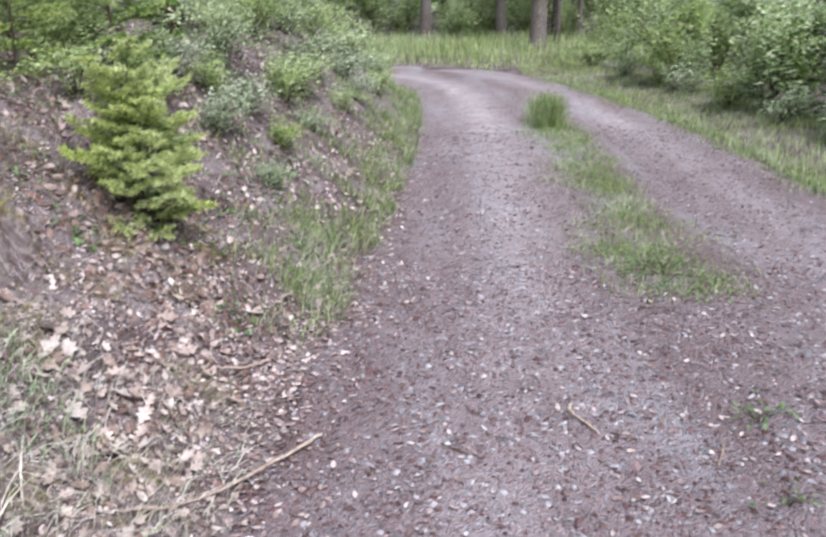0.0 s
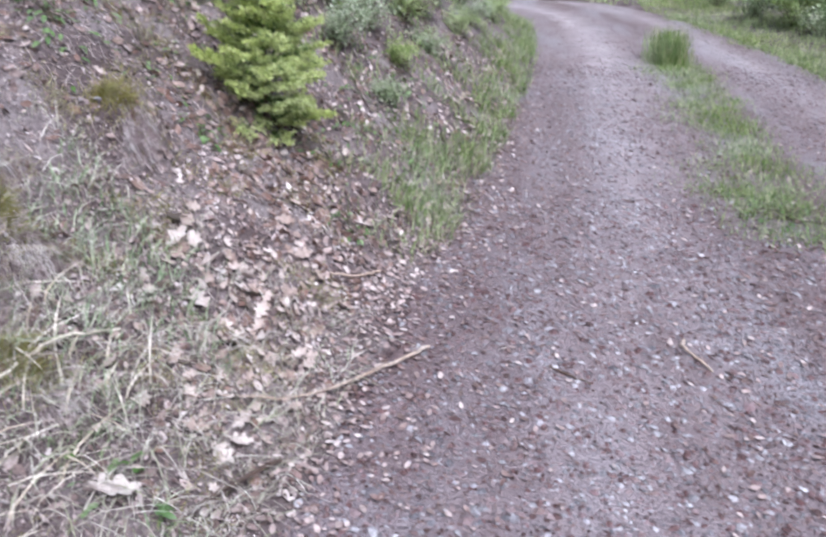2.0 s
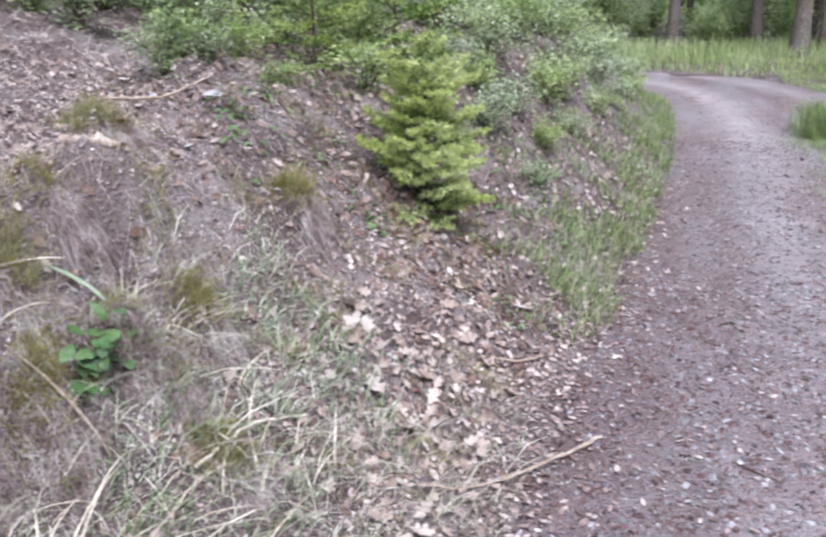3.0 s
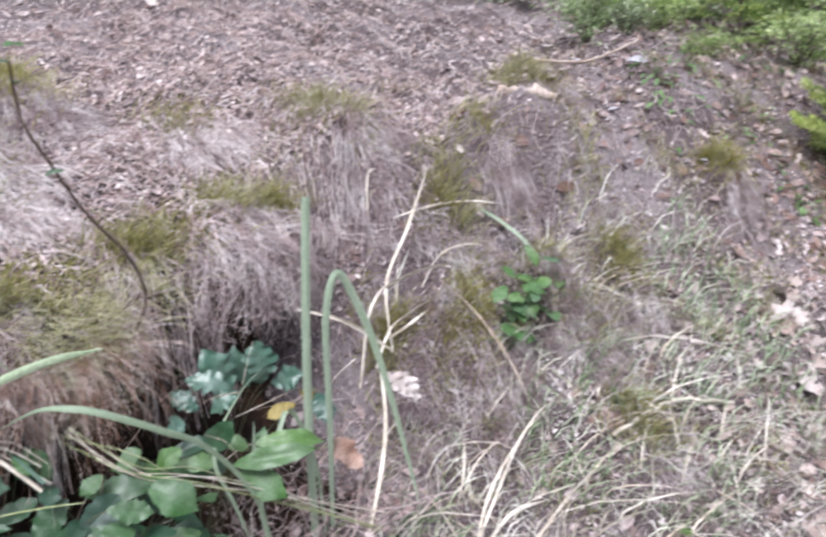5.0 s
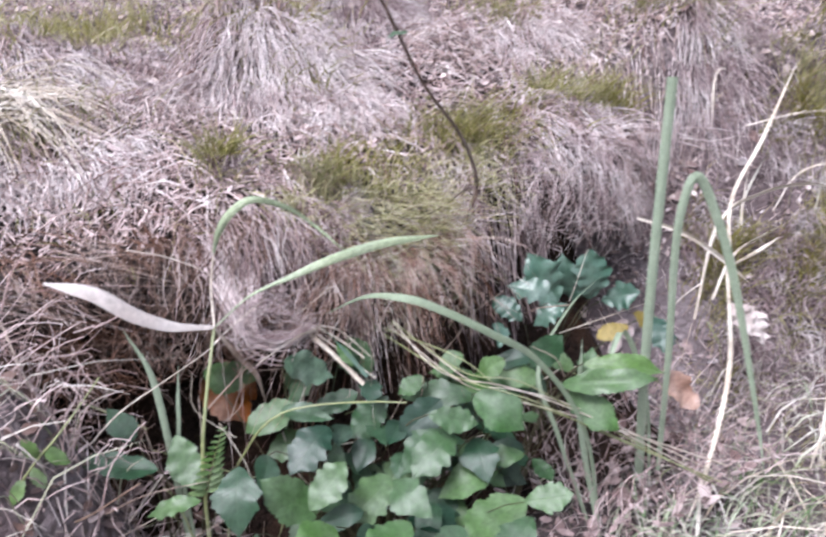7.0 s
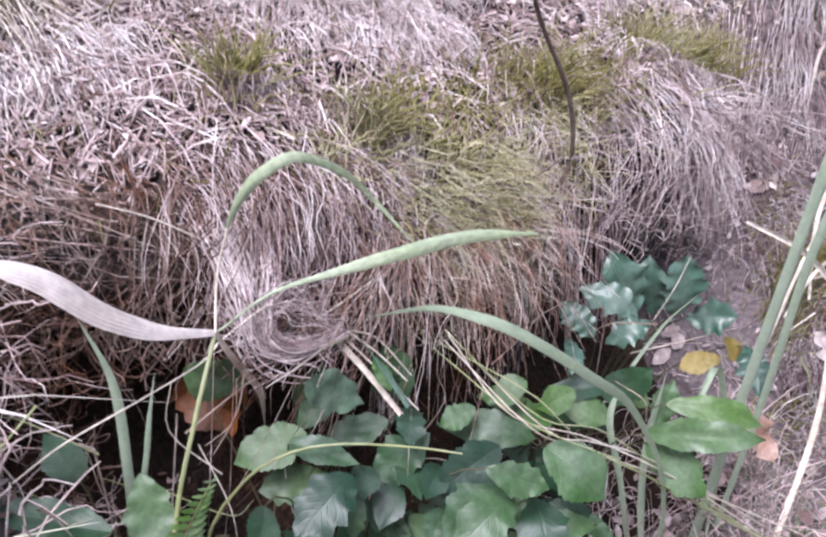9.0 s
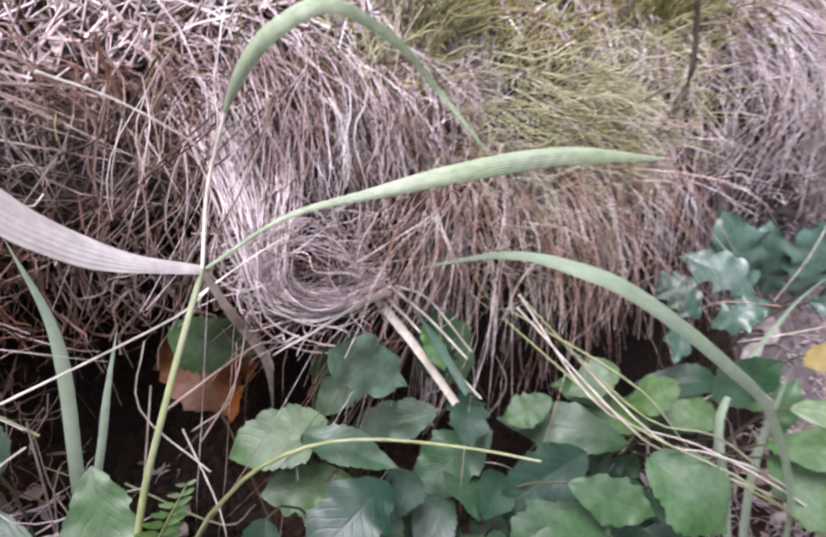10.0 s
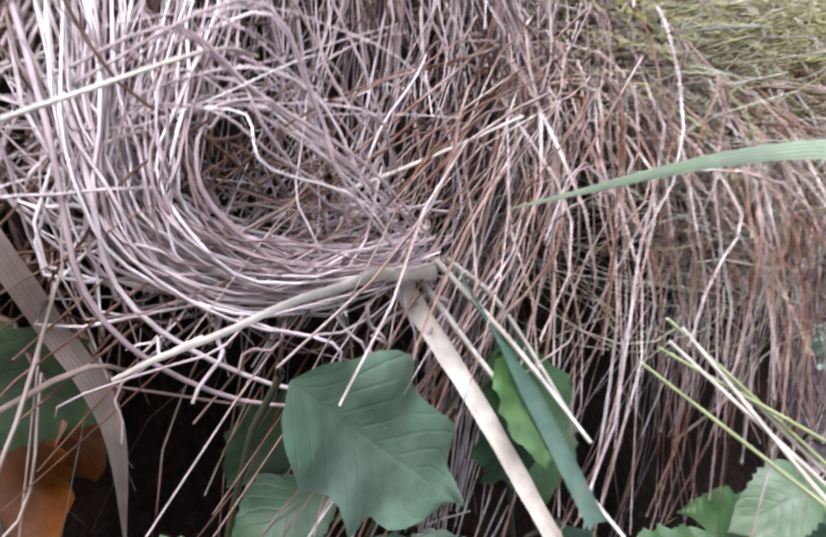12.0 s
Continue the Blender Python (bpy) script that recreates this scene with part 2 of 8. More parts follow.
OLIVE = mat_pieces("olive_hair_grass", [(0.18, 0.165, 0.05), (0.28, 0.265, 0.10), (0.40, 0.38, 0.20), (0.36, 0.28, 0.17)], 0.6, 60, 0.25, thin=0.25)
OLIVE_LIGHT = mat_pieces("light_olive_grass", [(0.33, 0.32, 0.11), (0.48, 0.46, 0.21), (0.64, 0.60, 0.38), (0.56, 0.48, 0.33)], 0.55, 60, 0.25, thin=0.3)
VERGE = mat_pieces("verge_grass", [(0.11, 0.18, 0.065), (0.20, 0.28, 0.115), (0.32, 0.38, 0.19), (0.50, 0.48, 0.33)], 0.55, 20, 0.25, thin=0.45)


def blade_veins(m, count=9.0, deep=1.0):
    """Fine parallel veins along a blade, laid out across its own v, and a pale keel."""
    n, link = m.node_tree.nodes, m.node_tree.links.new
    b = n["Principled BSDF"]
    base = b.inputs["Base Color"].links[0].from_socket
    sep = n.new("ShaderNodeSeparateXYZ")
    link(n.new("ShaderNodeUVMap").outputs[0], sep.inputs[0])
    wave = n.new("ShaderNodeMath")
    wave.operation = "MULTIPLY"
    wave.inputs[1].default_value = count * 6.283
    link(sep.outputs[1], wave.inputs[0])
    sine = n.new("ShaderNodeMath")
    sine.operation = "SINE"
    link(wave.outputs[0], sine.inputs[0])
    tone = n.new("ShaderNodeMapRange")
    tone.inputs["From Min"].default_value, tone.inputs["To Min"].default_value, tone.inputs["To Max"].default_value = -1.0, 1 - 0.2 * deep, 1 + 0.12 * deep
    link(sine.outputs[0], tone.inputs["Value"])
    hs = n.new("ShaderNodeHueSaturation")
    link(base, hs.inputs["Color"])
    link(tone.outputs[0], hs.inputs["Value"])
    link(hs.outputs[0], b.inputs["Base Color"])
    bp = n.new("ShaderNodeBump")
    bp.inputs["Strength"].default_value, bp.inputs["Distance"].default_value = 0.35, 0.0006
    link(sine.outputs[0], bp.inputs["Height"])
    link(bp.outputs[0], b.inputs["Normal"])
    return m


SEDGE = mat_pieces("sedge_green", [(0.27, 0.335, 0.235), (0.35, 0.415, 0.315)], 0.42, 150, 0.1, thin=0.3, patch=0.05, by_object=True, gloss=0.45)
LEAF = mat_leaf("bluish_green_leaf", [(0.018, 0.043, 0.028), (0.032, 0.067, 0.037), (0.052, 0.096, 0.046), (0.088, 0.145, 0.062)], 0.42, 0.45, 0.16)
BLUE_LEAF = mat_leaf("dark_bluish_leaf", [(0.045, 0.088, 0.066), (0.075, 0.128, 0.098), (0.12, 0.175, 0.14)], 0.35, 0.55, 0.12)
LIGHT_LEAF = mat_leaf("light_green_leaf", [(0.055, 0.108, 0.044), (0.082, 0.145, 0.056), (0.115, 0.183, 0.073)], 0.45, 0.42, 0.2)
PALE_LEAF = mat_leaf("pale_grey_green_leaf", [(0.135, 0.205, 0.145), (0.16, 0.235, 0.17)], 0.5, 0.4, 0.2)
DEAD_LEAF = mat_leaf("orange_brown_leaf", [(0.145, 0.060, 0.030), (0.19, 0.082, 0.042)], 0.75, 0.2, 0.05, 7.0)
ROSE_LEAF = mat_leaf("rosy_dead_leaf", [(0.30, 0.19, 0.15), (0.36, 0.24, 0.20)], 0.7, 0.2, 0.15, 7.0)
CRUMPLED = mat_leaf("crumpled_pale_leaf", [(0.40, 0.33, 0.315), (0.48, 0.41, 0.395)], 0.75, 0.2, 0.15, 6.0)
SEDGE_LIGHT = mat_pieces("light_sedge", [(0.30, 0.37, 0.22), (0.38, 0.44, 0.31)], 0.34, 150, 0.2, thin=0.22, patch=0.08, by_object=True, gloss=0.45)
YELLOW_LEAF = mat_leaf("yellowing_leaf", [(0.23, 0.19, 0.065), (0.28, 0.22, 0.10)], 0.6, 0.3, 0.2, 7.0)
STEM = mat_pieces("green_stem", [(0.25, 0.27, 0.14), (0.33, 0.35, 0.20)], 0.5, 80, 0.2, by_object=True)
DARK_STEM = mat_pieces("dark_stem", [(0.05, 0.06, 0.03), (0.09, 0.075, 0.045)], 0.6, 80, 0.2, by_object=True)
BROWN_BLADE = mat_pieces("brown_blade", [(0.50, 0.40, 0.34), (0.55, 0.45, 0.39)], 0.6, 60, 0.3, thin=0.35, by_object=True)
STRAND = mat_pieces("pale_strand", [(0.28, 0.20, 0.205), (0.50, 0.40, 0.41), (0.71, 0.605, 0.61), (0.87, 0.785, 0.78)], 0.55, 70, 0.25, thin=0.15, by_object=True)
BARK = mat_pieces("grey_brown_bark", [(0.10, 0.08, 0.075), (0.16, 0.135, 0.125)], 0.9, 26, 0.45, bump=1.0, by_object=True)
TWIG = mat_pieces("dark_twig_bark", [(0.06, 0.04, 0.035), (0.12, 0.085, 0.07)], 0.8, 90, 0.35, bump=0.4, by_object=True)
STICK = mat_pieces("weathered_stick", [(0.24, 0.175, 0.145), (0.36, 0.285, 0.25)], 0.85, 60, 0.35, bump=0.5, by_object=True)
SPRUCE = mat_pieces("spruce_needle", [(0.06, 0.12, 0.04), (0.12, 0.20, 0.06), (0.20, 0.29, 0.09)], 0.5, 12, 0.25, thin=0.35)
SHOOT = mat_pieces("fresh_spruce_needle", [(0.38, 0.46, 0.16), (0.54, 0.60, 0.26), (0.70, 0.73, 0.40)], 0.5, 12, 0.2, thin=0.45)
# Lighter set of VERGE's tones: the brighter, hazier far light is in the colour.
FAR_GRASS = mat_pieces("lifted_grass", [(0.21, 0.30, 0.11), (0.36, 0.46, 0.20), (0.50, 0.56, 0.30), (0.66, 0.66, 0.45)], 0.5, 6, 0.25, thin=0.5)
BUSH = mat_pieces("shrub_leaf", [(0.14, 0.21, 0.09), (0.27, 0.36, 0.16), (0.46, 0.54, 0.32), (0.68, 0.71, 0.57)], 0.36, 8, 0.25, thin=0.6)
PALE_BUSH = mat_pieces("light_shrub_leaf", [(0.24, 0.33, 0.13), (0.42, 0.50, 0.25), (0.62, 0.66, 0.43)], 0.5, 8, 0.25, thin=0.55)

for m, deep in ((SEDGE, 0.6), (SEDGE_LIGHT, 0.8), (BLEACHED, 0.3), (BROWN_BLADE, 0.8)):
    blade_veins(m, deep=deep)
BILBERRY = mat_pieces("bilberry_leaf", [(0.13, 0.18, 0.09), (0.24, 0.30, 0.17), (0.38, 0.43, 0.30), (0.52, 0.54, 0.44)], 0.5, 10, 0.25, thin=0.25)
HERB = mat_leaf("herb_leaf", [(0.08, 0.14, 0.05), (0.13, 0.20, 0.08), (0.18, 0.26, 0.12)], 0.5, 0.35, 0.25, 6.0)

# ---- the lie of the land ----
CENTRE = np.array([(0.95, -60), (0.95, 0), (1.08, 1.5), (1.25, 3), (1.42, 4.5), (1.53, 6), (1.6, 7.5), (1.6, 9), (1.52, 10.5), (1.4, 12), (1.12, 13.4),
                   (0.6, 14.5), (-0.3, 15.2), (-1.6, 15.6), (-6, 16), (-60, 13)], float)
HALF = np.array([1.75, 1.75, 1.75, 1.76, 1.74, 1.67, 1.6, 1.5, 1.4, 1.3, 1.2, 1.15, 1.1, 1.1, 1.1, 1.1])


def wobble(x, y, f, seed=0.0):
    """Smooth uneven ground, about -1 to 1."""
    x, y = np.asarray(x, float) * f + seed * 7.3, np.asarray(y, float) * f + seed * 3.1
    return (np.sin(x * 1.7 + 1.3 * np.sin(y * 1.1)) + np.sin(y * 2.3 + 1.7 * np.sin(x * 0.9 + 1.0)) + np.sin((x + y) * 3.1 + np.sin(x * 2.3)) * 0.6) / 2.6


def road_offset(x, y):
    """Signed way from the road's middle (left positive), and the road's half width there."""
    p = np.stack([np.asarray(x, float), np.asarray(y, float)], -1)
    best = np.full(p.shape[:-1], 1e9)
    side, half = np.zeros_like(best), np.zeros_like(best)
    for a, b, ha, hb in zip(CENTRE[:-1], CENTRE[1:], HALF[:-1], HALF[1:]):
        u = b - a
        k = np.clip(((p - a) @ u) / (u @ u), 0, 1)
        q = p - (a + k[..., None] * u)
        dist = np.hypot(q[..., 0], q[..., 1])
        near = dist < best
        best = np.where(near, dist, best)
        side = np.where(near, np.sign(u[0] * q[..., 1] - u[1] * q[..., 0]), side)
        half = np.where(near, ha + (hb - ha) * k, half)
    return side * best, half


BANK_A = ([0, .1, .25, .6, .85, 1.1, 1.3, 1.5, 2.2, 4, 8, 20, 300], [0, .02, .1, .36, .54, .79, 1.0, 1.08, 1.28, 1.8, 2.5, 3.2, 4.0])
BANK_B = ([0, .15, .5, .9, 1.05, 1.2, 1.36, 1.42, 1.6, 2.2, 4, 8, 20, 300], [0, .02, .15, .36, .44, .50, .58, 1.0, 1.1, 1.28, 1.8, 2.5, 3.2, 4.0])
# tussocks and steps of the slope: place, height, radius
LUMPS = [(-2.34, 0.62, 0.15, 0.13), (-2.19, 0.63, -0.05, 0.06), (-2.48, 0.20, 0.09, 0.14), (-2.00, 1.22, 0.06, 0.11), (-2.62, 0.95, 0.09, 0.16), (-1.94, 1.88, 0.12, 0.10), (-1.68, 1.52, 0.11, 0.09), (-1.54, 2.04, 0.10, 0.09),
         (-1.57, 2.90, 0.11, 0.09), (-2.10, 1.58, 0.10, 0.12), (-2.10, 2.50, 0.08, 0.13), (-1.61, 1.76, 0.10, 0.08), (-1.84, 1.40, 0.05, 0.08), (-1.72, 2.17, 0.09, 0.09), (-1.84, 2.19, 0.20, 0.13), (-1.79, 2.06, -0.18, 0.05), (-1.74, 1.97, -0.14, 0.045), (-1.70, 1.36, -0.08, 0.08), (-1.78, 1.80, -0.06, 0.08), (-2.8, 0.5, 0.05, 0.2), (-1.95, 3.1, 0.06, 0.15), (-1.66, -0.02, 0.40, 0.15), (-1.67, -0.24, 0.40, 0.17), (-1.54, 0.86, 0.07, 0.12), (-1.70, 0.10, 0.17, 0.10), (-1.80, 0.0, 0.16, 0.10), (-1.54, 1.34, -0.10, 0.04), (-1.87, 1.50, -0.08, 0.05), (-1.60, 1.45, 0.05, 0.06), (-1.66, 1.60, -0.07, 0.05), (-1.73, 1.80, -0.08, 0.05)]


def ground_z(x, y):
    x, y = np.asarray(x, float), np.asarray(y, float)
    s, h = road_offset(x, y)
    d = s - h
    w = np.clip((y - 1.18) / 0.6, 0, 1)
    w = w * w * (3 - 2 * w)
    w = np.maximum(w, np.clip((-0.45 - y) / 0.5, 0, 1))
    bank = np.interp(d, *BANK_A) * w + np.interp(d, *BANK_B) * (1 - w)
    rough = np.clip(d / 0.3, 0, 1) * (0.024 * wobble(x, y, 4.5) + (0.017 + 0.016 * np.clip((y - 1.3) / 0.4, 0, 1)) * wobble(x, y, 11, 2.0) + (0.008 + 0.010 * np.clip((y - 1.3) / 0.4, 0, 1)) * wobble(x, y, 24, 4.0) + 0.05 * wobble(x, y, 1.1, 5.0) * np.clip((d - 1.2) / 1.0, 0, 1))
    for lx, ly, lh, lr in LUMPS:
        rough = rough + lh * np.exp(-((x - lx) ** 2 + (y - ly) ** 2) / (lr * lr))
    right = np.interp(-s - h, [0, 0.3, 1.0, 3, 20, 300], [0, 0.03, 0.10, 0.05, -0.3, 0.5]) + np.clip((-s - h) / 0.3, 0, 1) * 0.03 * wobble(x, y, 2.0)
    crown = 0.025 * np.exp(-((s + 0.15) / 0.3) ** 2) + 0.006 * wobble(x, y, 3.3) + 0.003 * wobble(x, y, 9.0, 1.0)
    return np.where(d > 0, bank + rough, np.where(s < -h, right, crown * np.clip((h - np.abs(s)) / 0.15, 0, 1)))


def ground_at(x, y):
    return float(ground_z(x, y))


def ground_slope(x, y):
    e = 0.02
    gx = (ground_z(x + e, y) - ground_z(x - e, y)) / (2 * e)
    gy = (ground_z(x, y + e) - ground_z(x, y - e)) / (2 * e)
    return gx, gy
# ---- end of the lie of the land ----


# ---- mesh makers ----
RNG = np.random.default_rng(7)


def mesh_of(name, verts, faces, material, uv=None, smooth=True):
    """A mesh from arrays of points and equal-sided faces."""
    verts, faces = np.asarray(verts, np.float32).reshape(-1, 3), np.asarray(faces, np.int32)
    k = faces.shape[1]
    me = bpy.data.meshes.new(name)
    me.vertices.add(len(verts))
    me.vertices.foreach_set("co", verts.ravel())
    me.loops.add(faces.size)
    me.loops.foreach_set("vertex_index", faces.ravel())
    me.polygons.add(len(faces))
    me.polygons.foreach_set("loop_start", np.arange(0, faces.size, k, dtype=np.int32))
    me.polygons.foreach_set("use_smooth", np.full(len(faces), smooth))
    if uv is not None:
        layer = me.uv_layers.new(name="UVMap")
        layer.data.foreach_set("uv", np.asarray(uv, np.float32)[faces.ravel()].ravel())
    me.update(calc_edges=True)
    me.validate()
    for m in material if isinstance(material, (list, tuple)) else [material]:
        me.materials.append(m)
    return me


def unit(v):
    return v / np.maximum(np.linalg.norm(v, axis=-1, keepdims=True), 1e-9)


def tubes(paths, radii, sides=3):
    """Points and quads of round strands: paths (n, s, 3), radii (n, s)."""
    paths = np.asarray(paths, float)
    n, s, _ = paths.shape
    radii = np.broadcast_to(radii, (n, s))
    tang = unit(np.gradient(paths, axis=1))
    ref = np.where(np.abs(tang[:, :1, 2:]) > 0.9, np.array([1.0, 0.1, 0]), np.array([0.1, 0.05, 1.0]))
    e1 = unit(np.cross(tang, np.broadcast_to(ref, tang.shape)))
    e2 = np.cross(tang, e1)
    ang = np.arange(sides) * 2 * np.pi / sides
    ring = paths[:, :, None] + radii[:, :, None, None] * (np.cos(ang)[:, None] * e1[:, :, None] + np.sin(ang)[:, None] * e2[:, :, None])
    base = (np.arange(n) * s * sides)[:, None, None]
    i = (np.arange(s - 1) * sides)[None, :, None]
    j = np.arange(sides)[None, None]
    j2 = (j + 1) % sides
    quads = np.stack(np.broadcast_arrays(base + i + j, base + i + j2, base + i + sides + j2, base + i + sides + j), -1)
    return ring.reshape(-1, 3), quads.reshape(-1, 4)


def ribbons(paths, widths, sideways, fold=0.15):
    """Points and quads of blades with a folded middle: paths (n, s, 3), widths (n, s), sideways (n, 3)."""
    paths = np.asarray(paths, float)
    n, s, _ = paths.shape
    widths = np.broadcast_to(widths, (n, s))
    tang = unit(np.gradient(paths, axis=1))
    side = np.broadcast_to(np.asarray(sideways, float).reshape(n, -1, 3), tang.shape)
    side = unit(side - tang * np.sum(side * tang, -1, keepdims=True))
    up = np.cross(tang, side)
    w = widths[:, :, None] / 2
    v = np.stack([paths - side * w + up * w * fold, paths - up * w * fold, paths + side * w + up * w * fold], 2)
    base = (np.arange(n) * s * 3)[:, None, None]
    i = (np.arange(s - 1) * 3)[None, :, None]
    j = np.arange(2)[None, None]
    q = np.stack(np.broadcast_arrays(base + i + j, base + i + j + 1, base + i + j + 4, base + i + j + 3), -1)
    return v.reshape(-1, 3), q.reshape(-1, 4)


def spin(yaw, tilt, tilt_dir):
    """Rotation matrices: a turn about z by yaw, then a tilt about a level axis."""
    c, s = np.cos(yaw), np.sin(yaw)
    z = np.zeros_like(yaw)
    a = np.stack([np.stack([c, -s, z], -1), np.stack([s, c, z], -1), np.stack([z, z, z + 1], -1)], -2)
    k = np.stack([np.cos(tilt_dir), np.sin(tilt_dir), z], -1)
    kx = np.zeros((len(yaw), 3, 3))
    kx[:, 0, 2], kx[:, 1, 2], kx[:, 2, 0], kx[:, 2, 1] = k[:, 1], -k[:, 0], -k[:, 1], k[:, 0]
    r = np.eye(3) + np.sin(tilt)[:, None, None] * kx + (1 - np.cos(tilt))[:, None, None] * (kx @ kx)
    return r @ a


def scattered(shape, faces, places, turns, sizes):
    """Points and faces of one shape repeated at many places."""
    shape, faces = np.asarray(shape, float), np.asarray(faces)
    sizes = np.asarray(sizes, float).reshape(len(places), -1)
    v = np.einsum("nij,nkj->nki", turns, shape[None] * sizes[:, None, :]) + np.asarray(places)[:, None]
    f = faces[None] + (np.arange(len(places)) * len(shape))[:, None, None]
    return v.reshape(-1, 3), f.reshape(-1, faces.shape[1])


def bezier(a, b, c, d, steps):
    t = np.linspace(0, 1, steps)[:, None]
    a, b, c, d = (np.asarray(p, float)[..., None, :] for p in (a, b, c, d))
    return a * (1 - t) ** 3 + 3 * b * t * (1 - t) ** 2 + 3 * c * t ** 2 * (1 - t) + d * t ** 3


def glide(points, steps):
    """A smooth way through a few points."""
    p = np.asarray(points, float)
    p = np.vstack([2 * p[0] - p[1], p, 2 * p[-1] - p[-2]])
    n = len(p) - 3
    out = []
    for t in np.linspace(0, n - 1e-6, steps):
        i, u = int(t), t - int(t)
        a, b, c, d = p[i:i + 4]
        out.append(0.5 * (2 * b + (c - a) * u + (2 * a - 5 * b + 4 * c - d) * u * u + (3 * b - a - 3 * c + d) * u ** 3))
    return np.array(out)


def waver(paths, amount):
    """Lets strands bend softly this way and that, more towards their ends."""
    n, s, _ = paths.shape
    t = np.linspace(0, 1, s)[None, :, None]
    for f in (1.1, 2.3, 4.1):
        paths = paths + amount / f * RNG.normal(0, 1, (n, 1, 3)) * (np.sin(f * np.pi * t + RNG.uniform(0, 6.3, (n, 1, 1)))) * np.minimum(t * 2.5, 1)
    return paths


def join(*pairs):
    """Several (points, faces) as one."""
    vs, fs, k = [], [], 0
    for v, f in pairs:
        vs.append(v)
        fs.append(f + k)
        k += len(v)
    return np.vstack(vs), np.vstack(fs)


def part(name, mesh, parent, label=""):
    ob = new(name, mesh)
    ob.parent = parent
    return tagged(ob, label) if label else ob


def thing(name, at, label, category, group="", kind=""):
    ob = new(name)
    ob.location = at
    return tagged(ob, label, category, group, kind)


def stuff(name, pair, material, label, category, smooth=True):
    return tagged(new(name, mesh_of(name, *pair, material, smooth=smooth)), label, category, kind="stuff")


# ---- ground and road ----
def graded(lo, hi, fine_lo, fine_hi, step, grow):
    mid = list(np.arange(fine_lo, fine_hi, step))
    up, down = [fine_hi], [fine_lo - step]
    g = step
    while up[-1] < hi:
        g *= grow
        up.append(up[-1] + g)
    g = step
    while down[-1] > lo:
        g *= grow
        down.append(down[-1] - g)
    return np.array(down[::-1] + mid + up)


def sheet(xs, ys):
    gx, gy = np.meshgrid(xs, ys)
    nx, ny = len(xs), len(ys)
    i = (np.arange(ny - 1)[:, None] * nx + np.arange(nx - 1)[None]).ravel()
    return gx.ravel(), gy.ravel(), np.stack([i, i + 1, i + 1 + nx, i + nx], -1)


def build_ground():
    gx, gy, quads = sheet(graded(-150, 150, -2.6, 0.1, 0.027, 1.14), graded(-150, 150, -0.7, 4.6, 0.034, 1.12))
    s, h = road_offset(gx, gy)
    z = ground_z(gx, gy) - 0.03 * (np.abs(s) < h - 0.02)
    return tagged(new("ground", mesh_of("ground", np.stack([gx, gy, z], -1), quads, SOIL)), "sloping forest floor of pinkish brown soil beside the track", "ground", kind="structure")


def build_road():
    along = np.concatenate([np.arange(-20, 0, 1.0), np.arange(0, 7, 0.05), np.arange(7, 13, 0.15), np.arange(13, 40, 0.4)])
    # ways along the middle line
    seg = np.hypot(*np.diff(CENTRE, axis=0).T)
    run = np.concatenate([[0], np.cumsum(seg)]) - seg[0]
    cx, cy, hw = (np.interp(along, run, v) for v in (CENTRE[:, 0], CENTRE[:, 1], HALF))
    tx, ty = np.gradient(cx), np.gradient(cy)
    k = np.hypot(tx, ty)
    for _ in range(3):
        tx, ty = (np.convolve(np.pad(v / k, 2, "edge"), np.ones(5) / 5, "valid") for v in (tx, ty))
        k = np.hypot(tx, ty)
    u = np.linspace(-1, 1, 72)
    off = u[None] * (hw[:, None] + 0.035 * wobble(along, along * 0.3, 2.5)[:, None])
    x = cx[:, None] - (ty / k)[:, None] * off
    y = cy[:, None] + (tx / k)[:, None] * off
    z = np.maximum(ground_z(x, y), -0.01) * (np.abs(u) < 0.99) + 0.002 + 0.004 * wobble(x, y, 14, 3.0) - 0.02 * (np.abs(u) > 0.99)
    n, m = x.shape
    i = (np.arange(n - 1)[:, None] * m + np.arange(m - 1)[None]).ravel()
    quads = np.stack([i, i + m, i + m + 1, i + 1], -1)
    uv = np.stack([np.broadcast_to(u * 0.5 + 0.5, x.shape), np.broadcast_to(along[:, None] * 0.1, x.shape)], -1).reshape(-1, 2)
    return tagged(new("road", mesh_of("road", np.stack([x, y, z], -1), quads, GRAVEL, uv)), "forest track of reddish grey gravel with two wheel ruts", "road", kind="structure")


build_ground()
build_road()

STONE_V = np.array([(1, 0, 0), (0.2, 0.9, 0.1), (-0.9, 0.4, -0.1), (-0.6, -0.8, 0.1), (0.5, -0.8, 0), (0.1, 0.1, 0.7), (0, 0, -0.6)])
STONE_TOP = np.array([(0, 1, 5), (1, 2, 5), (2, 3, 5), (3, 4, 5), (4, 0, 5)])
STONE_F = np.array([(0, 1, 5), (1, 2, 5), (2, 3, 5), (3, 4, 5), (4, 0, 5), (1, 0, 6), (2, 1, 6), (3, 2, 6), (4, 3, 6), (0, 4, 6)])


def strewn(n, xr, yr, keep):
    """Random places in a rectangle that pass a test on x and y."""
    x, y = RNG.uniform(*xr, n), RNG.uniform(*yr, n)
    ok = keep(x, y)
    return x[ok], y[ok]


